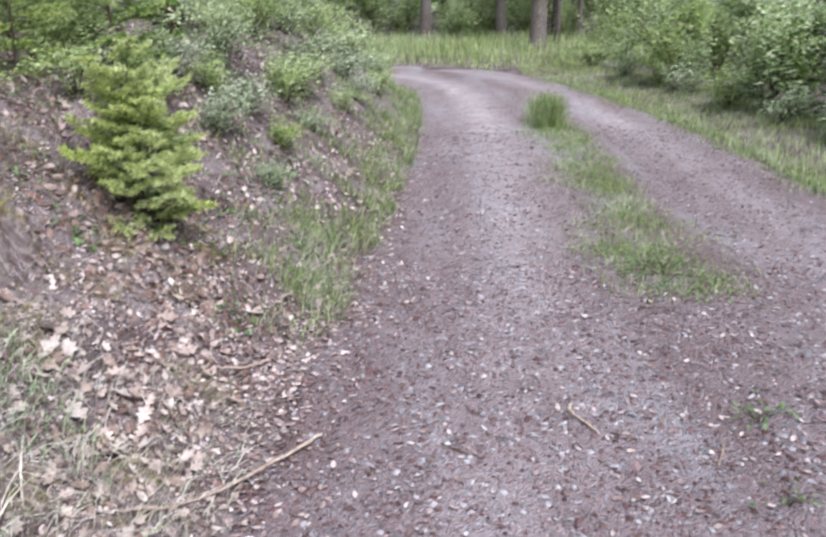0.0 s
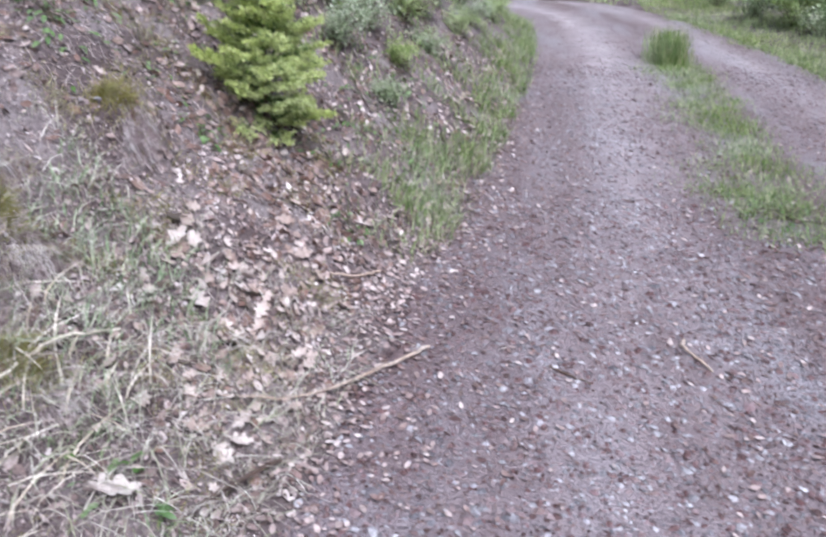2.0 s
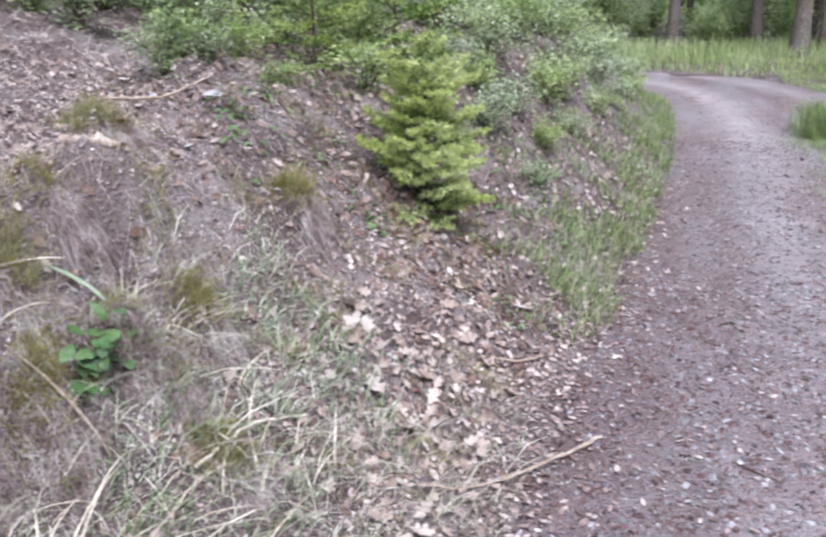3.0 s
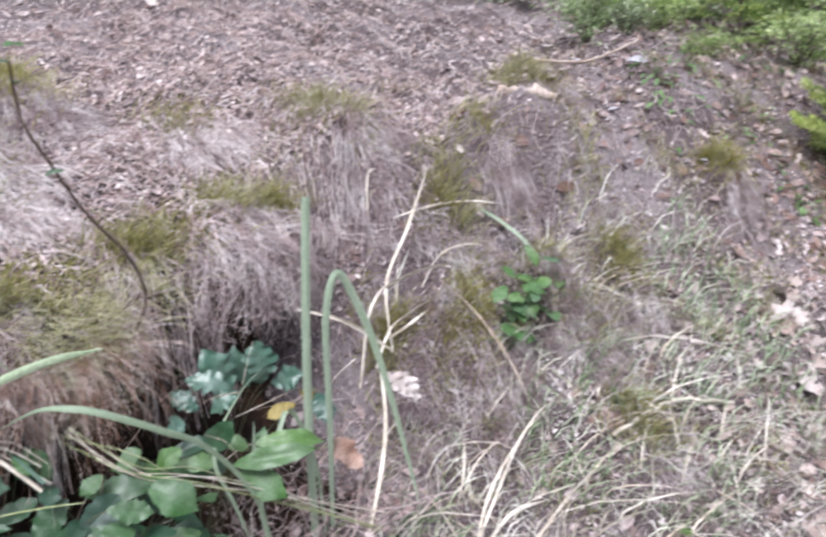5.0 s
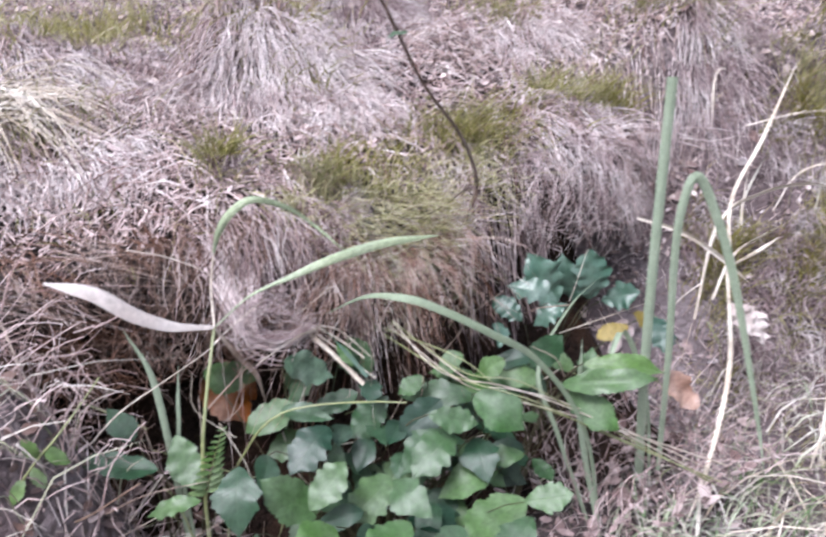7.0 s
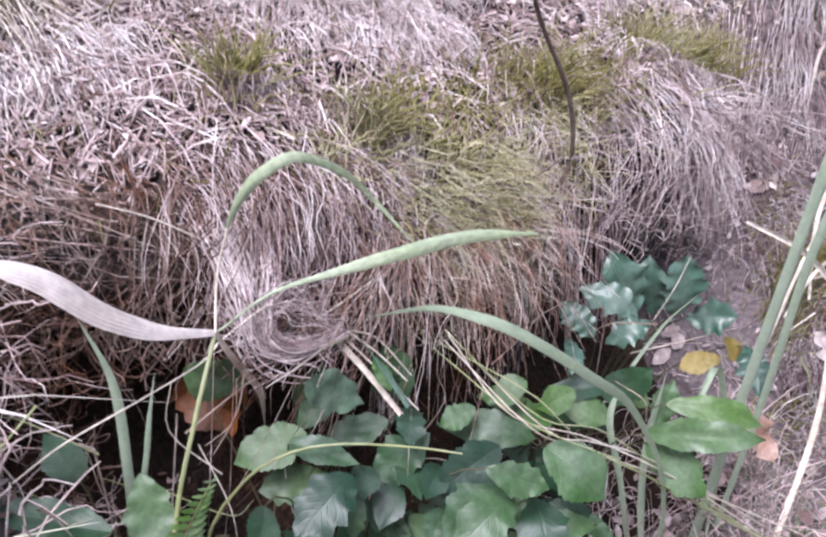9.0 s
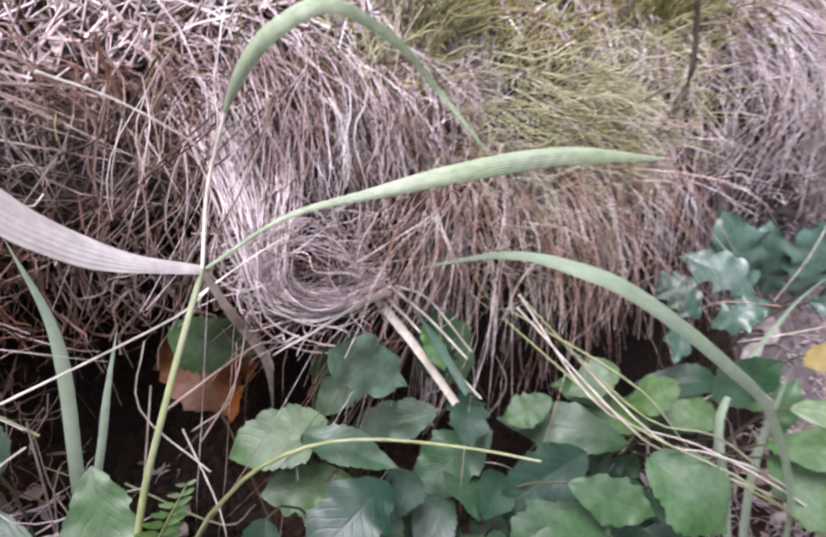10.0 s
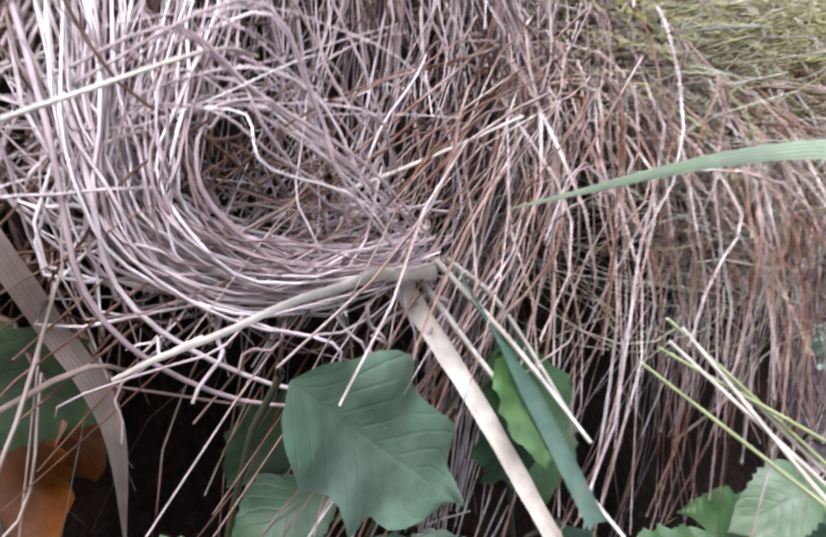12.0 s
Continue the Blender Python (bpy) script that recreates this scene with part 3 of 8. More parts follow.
def build_gravel():
    def on_road(x, y):
        s, h = road_offset(x, y)
        return (np.abs(s) < h - 0.01) & ((np.abs(s + 0.15) > 0.28) | (y < 4.2) | (RNG.random(len(x)) < 0.3))
    x, y = strewn(34000, (-0.8, 3.3), (1.2, 4.6), on_road)
    x2, y2 = strewn(16000, (-0.5, 3.3), (4.6, 9.0), on_road)
    x, y = np.concatenate([x, x2]), np.concatenate([y, y2])
    n = len(x)
    r = RNG.gamma(3, 0.0020, n) + 0.003
    size = np.stack([r * RNG.uniform(0.8, 1.3, n), r * RNG.uniform(0.6, 1.0, n), r * RNG.uniform(0.5, 0.9, n)], -1)
    z = np.maximum(ground_z(x, y), -0.01) + 0.004 + r * 0.15
    stuff("gravel", scattered(STONE_V - [0, 0, 0.25], STONE_TOP, np.stack([x, y, z], -1), spin(RNG.uniform(0, 6.3, n), RNG.uniform(0, 0.6, n), RNG.uniform(0, 6.3, n)), size), STONES,
          "loose reddish grey crushed stones on the track", "gravel", smooth=False)
    # sparser stones on the track behind the start
    x, y = strewn(15000, (-0.9, 2.8), (-6.0, 1.25), on_road)
    n = len(x)
    r = RNG.gamma(4, 0.0016, n) + 0.004
    stuff("gravel", scattered(STONE_V - [0, 0, 0.25], STONE_TOP, np.stack([x, y, np.maximum(ground_z(x, y), -0.01) + 0.004], -1), spin(RNG.uniform(0, 6.3, n), RNG.uniform(0, 0.6, n), RNG.uniform(0, 6.3, n)), np.stack([r, r * 0.8, r * 0.7], -1)), STONES,
          "loose crushed stones scattered along the track", "gravel", smooth=False)
    # paler, larger stones, thickest along the wheel rut
    m = 750
    y = 1.5 + 7.0 * RNG.random(m) ** 0.75
    x = np.interp(y, [1.5, 3, 4, 6, 8], [0.35, 0.4, 0.5, 0.55, 0.75]) + RNG.normal(0, 0.24, m)
    ok = np.abs(road_offset(x, y)[0]) < 1.6
    x, y = x[ok], y[ok]
    m = len(x)
    r = RNG.gamma(3, 0.0018, m) + 0.004
    size = np.stack([r * RNG.uniform(0.9, 1.5, m), r * RNG.uniform(0.6, 1.0, m), r * RNG.uniform(0.4, 0.7, m)], -1)
    stuff("pale_stones", scattered(STONE_V, STONE_F, np.stack([x, y, ground_z(x, y) + 0.008], -1), spin(RNG.uniform(0, 6.3, m), RNG.uniform(0, 0.4, m), RNG.uniform(0, 6.3, m)), size), PALE_STONES,
          "pale grey stones lying in the wheel rut", "stones", smooth=False)


build_gravel()


def build_road_bits():
    """Needles, bark and leaf bits blown onto the track, thickest outside the wheel ruts."""
    def keep(x, y):
        s, h = road_offset(x, y)
        worn = np.exp(-((s - 0.85) / 0.3) ** 2) + np.exp(-((s + 1.05) / 0.45) ** 2)
        return (np.abs(s) < h + 0.05) & (RNG.random(len(x)) > worn * 0.85)
    x, y = strewn(17000, (-0.9, 3.0), (1.2, 7.0), keep)
    n = len(x)
    a = RNG.uniform(0, 6.3, n)
    d = np.stack([np.cos(a), np.sin(a), RNG.normal(0.05, 0.1, n)], -1) * RNG.uniform(0.008, 0.035, n)[:, None]
    p = np.stack([x, y, np.maximum(ground_z(x, y), -0.01) + 0.012], -1)
    stuff("road_needles", tubes(np.stack([p, p + d], 1), np.array([[0.0014, 0.0008]]), 3), RUST_LITTER, "brown needles and bark bits strewn on the track", "needle litter")
    x, y = strewn(2600, (-0.9, 2.6), (1.2, 6.0), keep)
    shape, faces = leaf_card()
    ex, ey = strewn(16000, (-1.0, 0.2), (0.6, 7.0), lambda x, y: (bank_d(x, y) < 0.12) & (RNG.random(len(x)) < np.exp(-np.abs(bank_d(x, y) - 0.02) / 0.10)))
    x, y = np.concatenate([x, ex]), np.concatenate([y, ey])
    stuff("road_leaf_bits", lay(shape, faces, x, y, RNG.uniform(0.012, 0.035, len(x)), 0.012, 0.4), LITTER, "small brown leaf bits on the gravel", "leaf litter")


# ---- litter on the bank ----
def leaf_card(lobes=0, curl=0.25):
    """A dead leaf lying flat, 1 long, with a curled blade; lobes give the wavy outline of oak."""
    t = np.linspace(0, 1, 11 if lobes else 4)
    w = 0.30 * np.sin(np.pi * np.clip(t * 0.92 + 0.06, 0, 1)) ** 0.8
    if lobes:
        w = w * (1 + 0.45 * np.cos(t * lobes * 6.283))
    v = []
    for a, b in zip(t, w):
        lift = curl * (a - 0.5) ** 2
        v += [(a - 0.5, -b, lift + curl * b), (a - 0.5, 0, lift), (a - 0.5, b, lift + curl * 0.7 * b)]
    f = [(3 * i + j, 3 * i + j + 3, 3 * i + j + 4, 3 * i + j + 1) for i in range(len(t) - 1) for j in range(2)]
    return np.array(v), np.array(f)


def lay(shape, faces, x, y, sizes, lift, tumble=0.5):
    """Lays copies of a shape on the slope of the ground."""
    n = len(x)
    gx, gy = ground_slope(x, y)
    base = spin(np.zeros(n), np.clip(np.arctan(np.hypot(gx, gy)), 0, 1.1), np.arctan2(-gx, gy))
    turns = base @ spin(RNG.uniform(0, 6.3, n), RNG.normal(0, tumble, n), RNG.uniform(0, 6.3, n))
    return scattered(shape, faces, np.stack([x, y, ground_z(x, y) + lift], -1), turns, np.repeat(np.asarray(sizes)[:, None], 3, 1))


def bank_d(x, y):
    s, h = road_offset(x, y)
    return s - h


def build_litter():
    shape, faces = leaf_card()
    oak, oak_f = leaf_card(3, 0.6)
    chip, chip_f = np.array([(-0.5, 0, 0.05), (-0.05, -0.30, 0.12), (0.5, 0, 0.08), (0.05, 0.28, 0.10)]), np.array([(0, 1, 2), (0, 2, 3)])
    x, y = strewn(40000, (-3.6, 0.1), (-0.3, 8.5), lambda x, y: (bank_d(x, y) > 0.05 + 0.1 * RNG.random(len(x))) & (RNG.random(len(x)) < np.where((bank_d(x, y) < 0.9) & (np.abs(y - 2.6) < 1.2), 0.95, 0.26)) & ((y > 1.1) | (x < -2.1) | (x > -1.76)) & (np.hypot(x + 1.79, y - 2.06) > 0.06) & (np.hypot(x + 1.74, y - 1.97) > 0.05))
    stuff("leaf_litter", lay(shape, faces, x, y, 0.010 + 0.038 * RNG.random(len(x)) ** 2.2, 0.010, 0.9), LITTER, "layer of brown and pinkish dead leaves on the bank", "leaf litter")
    x = np.concatenate([RNG.normal(-0.97, 0.14, 300), RNG.uniform(-1.5, -0.6, 50)])
    y = np.concatenate([RNG.normal(2.48, 0.34, 300), RNG.uniform(1.0, 4.5, 50)])
    ok = bank_d(x, y) > 0.08
    stuff("pale_oak_leaves", lay(oak, oak_f, x[ok], y[ok], 0.020 + 0.06 * RNG.random(ok.sum()) ** 2.4, 0.020, 0.6), PALE_LITTER, "pale fallen oak leaves drifted at the foot of the bank", "leaf litter")
    # litter further along the bank and on the other side
    x, y = np.concatenate([RNG.uniform(-6, -0.7, 4500), RNG.uniform(2.7, 6.5, 4000), RNG.uniform(-7, -3.4, 2500)]), np.concatenate([RNG.uniform(-6, -0.3, 4500), RNG.uniform(-6, 5, 4000), RNG.uniform(-0.3, 9, 2500)])
    ok = np.abs(road_offset(x, y)[0]) > road_offset(x, y)[1] + 0.03
    x, y = x[ok], y[ok]
    stuff("leaf_litter", lay(chip, chip_f, x, y, 0.03 + 0.05 * RNG.random(len(x)), 0.008, 0.5), LITTER, "brown dead leaves scattered on the forest floor", "leaf litter")
    # crumbs of pale leaf on the upper slope
    x, y = strewn(17000, (-3.9, -1.95), (-0.6, 3.2), lambda x, y: bank_d(x, y) > 1.0)
    stuff("leaf_crumbs", lay(chip, chip_f, x, y, 0.006 + 0.016 * RNG.random(len(x)) ** 1.6, 0.018, 0.8), PALE_LITTER, "crumbs of pale pinkish dead leaf on the upper slope", "leaf litter")
    # tan bits that cover the soil between the larger leaves
    x, y = strewn(66000, (-3.9, -0.4), (-0.7, 5.2), lambda x, y: (bank_d(x, y) > 0.03) & ((y > 0.9) | (x < -2.15)) & (RNG.random(len(x)) < np.where(y < 3.4, 1.0, 0.6)))
    drift = np.exp(-((bank_d(x, y) - 0.45) / 0.4) ** 2 - ((y - 2.5) / 0.9) ** 2)
    stuff("leaf_bits", lay(chip, chip_f, x, y, (0.006 + 0.024 * RNG.random(len(x)) ** 1.6) * (0.62 + 0.55 * drift), 0.012, 0.7), TAN_LITTER, "tan bits of broken leaf covering the bank", "leaf litter")
    # rusty leaves round the sapling and along the edge of the drift
    x = np.concatenate([RNG.normal(-1.15, 0.25, 600), RNG.normal(-0.85, 0.12, 160), RNG.uniform(-2.2, -0.9, 500)])
    y = np.concatenate([RNG.normal(3.5, 0.25, 600), RNG.normal(2.7, 0.45, 160), RNG.uniform(1.6, 5.5, 500)])
    ok = bank_d(x, y) > 0.03
    stuff("rusty_leaves", lay(shape, faces, x[ok], y[ok], 0.018 + 0.04 * RNG.random(ok.sum()), 0.010, 0.7), RUST_LITTER, "rust brown dead leaves below the sapling", "leaf litter")
    # clods of earth
    x, y = strewn(9000, (-2.9, -0.4), (1.0, 5.5), lambda x, y: (bank_d(x, y) > 0.04) & (wobble(x, y, 3.7, 6.0) > -0.4))
    n = len(x)
    r = 0.003 + 0.016 * RNG.random(n) ** 3
    stuff("earth_clods", scattered(STONE_V - [0, 0, 0.2], STONE_TOP, np.stack([x, y, ground_z(x, y) + r * 0.3], -1), spin(RNG.uniform(0, 6.3, n), RNG.uniform(0, 0.8, n), RNG.uniform(0, 6.3, n)), np.stack([r, r * 0.8, r * 0.7], -1)), CLOD, "small clods of purplish brown earth on the bank", "earth", smooth=False)
    # needles and short bits of straw
    x, y = strewn(44000, (-4.2, -0.3), (-0.6, 5.0), lambda x, y: (bank_d(x, y) > 0.06) & ((y > 1.1) | (x < -2.1) | (x > -1.76)) & (RNG.random(len(x)) < np.where(y < 3.2, 1.0, 0.5)))
    n = len(x)
    a = RNG.uniform(0, 6.3, n)
    gx, gy = ground_slope(x, y)
    length = RNG.uniform(0.012, 0.05, n)
    d = np.stack([np.cos(a), np.sin(a), gx * np.cos(a) + gy * np.sin(a) + RNG.normal(0.1, 0.3, n)], -1) * length[:, None]
    p = np.stack([x, y, ground_z(x, y) + 0.008], -1)
    stuff("needle_litter", tubes(np.stack([p, p + d], 1), np.array([[0.0012, 0.0007]]), 3), NEEDLES, "carpet of dry needles and straw bits", "needle litter")


build_litter()
build_road_bits()


# ---- grass ----
def tuft_paths(x, y, z, length, lean, spread, steps=5):
    """Blades that rise and bend over, from roots x, y, z."""
    n = len(x)
    a = RNG.uniform(0, 6.3, n)
    out = np.stack([np.cos(a), np.sin(a), np.zeros(n)], -1) * spread[:, None] + lean
    t = np.linspace(0, 1, steps)[None, :, None]
    root = np.stack([x, y, z], -1)[:, None]
    up = np.array([0, 0, 1.0])
    return root + length[:, None, None] * (up * (t - 0.45 * t * t * np.linalg.norm(out, axis=-1)[:, None, None]) + out[:, None] * t ** 1.6), np.stack([-np.sin(a), np.cos(a), np.zeros(n)], -1)


def grass_field(name, x, y, length, width, material, label, lean=(0, 0, 0), spread=0.5, coarse=True):
    n = len(x)
    p, side = tuft_paths(x, y, ground_z(x, y) - 0.004, length, np.asarray(lean, float), RNG.uniform(0.2, 1.0, n) * spread)
    w = width[:, None] * np.array([0.8, 1.0, 0.85, 0.5, 0.08])[None]
    if coarse:
        v, q = ribbons(p[:, [0, 2, 3, 4]], w[:, [0, 2, 3, 4]], side)
        v = v.reshape(n, 4, 3, 3)[:, :, [0, 2]].reshape(-1, 3)
        base, i = (np.arange(n) * 8)[:, None, None], np.arange(3)[None, :, None] * 2
        q = (base + i + np.array([0, 1, 3, 2])[None, None]).reshape(-1, 4)
        return stuff(name, (v, q), material, label, "grass")
    return stuff(name, ribbons(p, w, side), material, label, "grass")


def clumped(n, centres, radius):
    i = RNG.integers(0, len(centres), n)
    c = np.asarray(centres, float)[i]
    return c[:, 0] + RNG.normal(0, 1, n) * radius, c[:, 1] + RNG.normal(0, 1, n) * radius


def build_grass():
    # thin grass on the forest floor beyond the bank and across the track
    x, y = np.concatenate([RNG.uniform(2.6, 6.0, 4500), RNG.uniform(-5, -0.7, 4500)]), np.concatenate([RNG.uniform(-6, 4.8, 4500), RNG.uniform(-6, -0.6, 4500)])
    ok = (np.abs(road_offset(x, y)[0]) > road_offset(x, y)[1]) & (wobble(x, y, 1.7, 2.0) > -0.15)
    x, y = x[ok], y[ok]
    grass_field("floor_grass", x, y, RNG.uniform(0.05, 0.16, len(x)), RNG.uniform(0.006, 0.011, len(x)), VERGE, "thin green grass on the forest floor", spread=1.0)
    # strip of grass between the ruts
    cs = [(np.interp(y, CENTRE[:, 1][:10], CENTRE[:, 0][:10]) - 0.02 + RNG.normal(0, 0.12 + 0.05 * (y < 5.6)), y) for y in 3.95 + 5.3 * RNG.random(300) ** 1.25 + RNG.exponential(0.12, 300)]
    x, y = clumped(12000, cs, 0.09)
    grass_field("strip_grass", x, y, 0.02 + 0.075 * RNG.random(len(x)) ** 1.6, RNG.uniform(0.003, 0.007, len(x)), VERGE, "strip of green grass between the wheel ruts", spread=1.3)
    cs = [(np.interp(y, CENTRE[:, 1][:10], CENTRE[:, 0][:10]) + RNG.normal(0.02, 0.05), y) for y in RNG.uniform(9.1, 9.7, 12)]
    x, y = clumped(2000, cs, 0.08)
    grass_field("strip_tussock", x, y, 0.10 + 0.34 * RNG.random(len(x)) ** 1.6, RNG.uniform(0.005, 0.009, len(x)), VERGE, "taller green tussock in the middle of the track")
    # verge under the shrubs
    x, y = strewn(60000, (2.0, 5.5), (4.5, 15.5), lambda x, y: (bank_d(x, y) < 0) & (np.abs(road_offset(x, y)[0]) > road_offset(x, y)[1] - 0.05) & (np.abs(road_offset(x, y)[0]) < road_offset(x, y)[1] + 1.5))
    x, y = x[:15000], y[:15000]
    grass_field("verge_grass", x, y, RNG.uniform(0.03, 0.12, len(x)), RNG.uniform(0.005, 0.009, len(x)), FAR_GRASS, "light green grass verge along the track")
    cs = [(np.interp(yy, CENTRE[:11, 1], CENTRE[:11, 0]) + np.interp(yy, CENTRE[:11, 1], HALF[:11]) + RNG.normal(0.02, 0.07), yy) for yy in RNG.uniform(4.5, 13.4, 130)]
    x, y = clumped(6500, cs, 0.09)
    grass_field("edge_grass", x, y, RNG.uniform(0.02, 0.10, len(x)), RNG.uniform(0.004, 0.008, len(x)), VERGE, "ragged green grass creeping over the edge of the track", spread=1.2)
    x, y = strewn(15000, (-6, 5), (14.6, 21), lambda x, y: (road_offset(x, y)[0] < -road_offset(x, y)[1] + 0.1) & (y > 15.0))
    grass_field("far_grass", x, y, RNG.uniform(0.10, 0.5, len(x)) * np.clip((y - 14.5) / 3, 0.3, 1), RNG.uniform(0.010, 0.020, len(x)), FAR_GRASS, "tall pale grass before the trees, its colour lifted for the far light")
    # foot of the bank, by the sapling and on towards the bend
    cs = [(-0.62 + 0.12 * RNG.normal(), yy) for yy in RNG.uniform(3.5, 5.0, 26)] + [(-0.45 + 0.25 * (yy - 5) / 4 + 0.2 * RNG.normal(), yy) for yy in RNG.uniform(4.8, 12, 55)]
    x, y = clumped(3600, cs, 0.08)
    cs = [(yy, dd) for yy, dd in zip(3.7 + 8.3 * RNG.random(150) ** 1.05, RNG.uniform(-0.04, 0.30, 150))]
    k = RNG.integers(0, 150, 4000)
    yy = np.array(cs)[k, 0] + RNG.normal(0, 0.05, 4000)
    e = np.interp(yy, CENTRE[:10, 1], CENTRE[:10, 0]) - np.interp(yy, CENTRE[:10, 1], HALF[:10])
    x, y = np.concatenate([x, e - np.array(cs)[k, 1] + RNG.normal(0, 0.05, 4000)]), np.concatenate([y, yy])
    ok = bank_d(x, y) > -0.07
    x, y = x[ok], y[ok]
    grass_field("bank_grass", x, y, 0.03 + 0.14 * RNG.random(len(x)) ** 1.4, RNG.uniform(0.003, 0.007, len(x)), VERGE, "green grass along the foot of the bank", lean=(0.25, 0, 0), spread=0.9)
    x, y = strewn(30000, (-2.6, 0.2), (4.6, 14.5), lambda x, y: (bank_d(x, y) > 0.02) & (bank_d(x, y) < 1.9) & (wobble(x, y, 2.6, 3.0) > 0.05) & (RNG.random(len(x)) < 0.15 + 0.07 * y))
    grass_field("far_bank_grass", x, y, RNG.uniform(0.04, 0.14, len(x)), RNG.uniform(0.004, 0.009, len(x)), VERGE, "mixed green and straw grass on the far bank", lean=(0.2, 0, 0), spread=0.9)
    cs = np.stack([RNG.uniform(-2.4, -0.8, 110), RNG.uniform(1.2, 4.6, 110)], -1)
    x, y = clumped(11000, cs, 0.05)
    ok = bank_d(x, y) > 0.1
    grass_field("bank_olive_grass", x[ok], y[ok], RNG.uniform(0.015, 0.06, ok.sum()), RNG.uniform(0.0015, 0.003, ok.sum()), OLIVE, "patches of short olive grass on the bank", lean=(0.5, 0, -0.1), spread=1.0)
    # straw among the leaves, near the start
    x, y = strewn(6400, (-1.75, -0.5), (-0.3, 2.7), lambda x, y: (bank_d(x, y) > 0.02) & ((x > -1.72) | (y > 1.1)) & (RNG.random(len(x)) < np.where(y > 2.2, 0.4, 1.0)))
    grass_field("straw_grass", x, y, RNG.uniform(0.04, 0.18, len(x)), RNG.uniform(0.0015, 0.005, len(x)), GREY_STRAW, "matted dry straw at the foot of the bank", lean=(0.5, 0, -0.1), spread=1.2)
    x, y = strewn(240, (-1.65, -0.5), (0.2, 2.4), lambda x, y: bank_d(x, y) > 0.16)
    grass_field("thick_straw", x, y, RNG.uniform(0.07, 0.20, len(x)), RNG.uniform(0.003, 0.007, len(x)), GREY_STRAW, "thick bleached straws lying in the grass", lean=(0.7, 0.1, -0.35), spread=1.6)
    x, y = RNG.uniform(-1.62, -1.08, 150), RNG.uniform(0.9, 1.95, 150)
    grass_field("pale_straw", x, y, RNG.uniform(0.10, 0.24, 150), RNG.uniform(0.004, 0.008, 150), PALE_STRAW, "large pale straws arching from the foot of the bank", lean=(0.2, 0.3, -0.1), spread=1.3, coarse=False)
    x, y = strewn(4200, (-1.6, -0.62), (0.6, 2.6), lambda x, y: (bank_d(x, y) > 0.06) & (wobble(x, y, 4.0, 8.0) > 0.25 - 0.3 * (x < -1.1)))
    grass_field("green_straw", x, y, RNG.uniform(0.04, 0.13, len(x)), RNG.uniform(0.003, 0.006, len(x)), GREY_GREEN, "thin grey-green grass among the straw", lean=(0.3, 0, -0.1), spread=1.0)


build_grass()


# ---- the undercut bank: earth wall, turf lip and hanging hair grass ----
LIP_Y = [-1.0, -0.8, -0.4, 0.0, 0.18, 0.28, 0.36, 0.44, 0.50, 0.56, 0.64, 0.72, 0.80, 0.88, 0.97, 1.06, 1.15, 1.35]
LIP_X = [-2.15, -2.02, -1.88, -1.87, -1.86, -1.825, -1.79, -1.80, -1.83, -1.815, -1.815, -1.855, -1.895, -1.865, -1.835, -1.85, -1.89, -2.02]
HANG = [0.01, 0.02, 0.03, 0.04, 0.05, 0.07, 0.09, 0.13, 0.19, 0.21, 0.14, 0.08, 0.08, 0.12, 0.15, 0.15, 0.13, 0.08]
# cushions of grass along the lip: place, height, radius
CUSHIONS = [(-1.83, 0.37, 0.022, 0.085), (-1.86, 0.60, 0.018, 0.08), (-1.90, 0.98, 0.04, 0.09), (-1.96, 0.78, 0.02, 0.06)]


def lip_x(y):
    return np.interp(y, LIP_Y, LIP_X) + 0.012 * wobble(y, y * 0.3, 9.0)


def cushion(x, y):
    z = 0.0
    for cx, cy, h, r in CUSHIONS:
        z = z + h * np.exp(-((x - cx) ** 2 + (y - cy) ** 2) / (r * r))
    return z


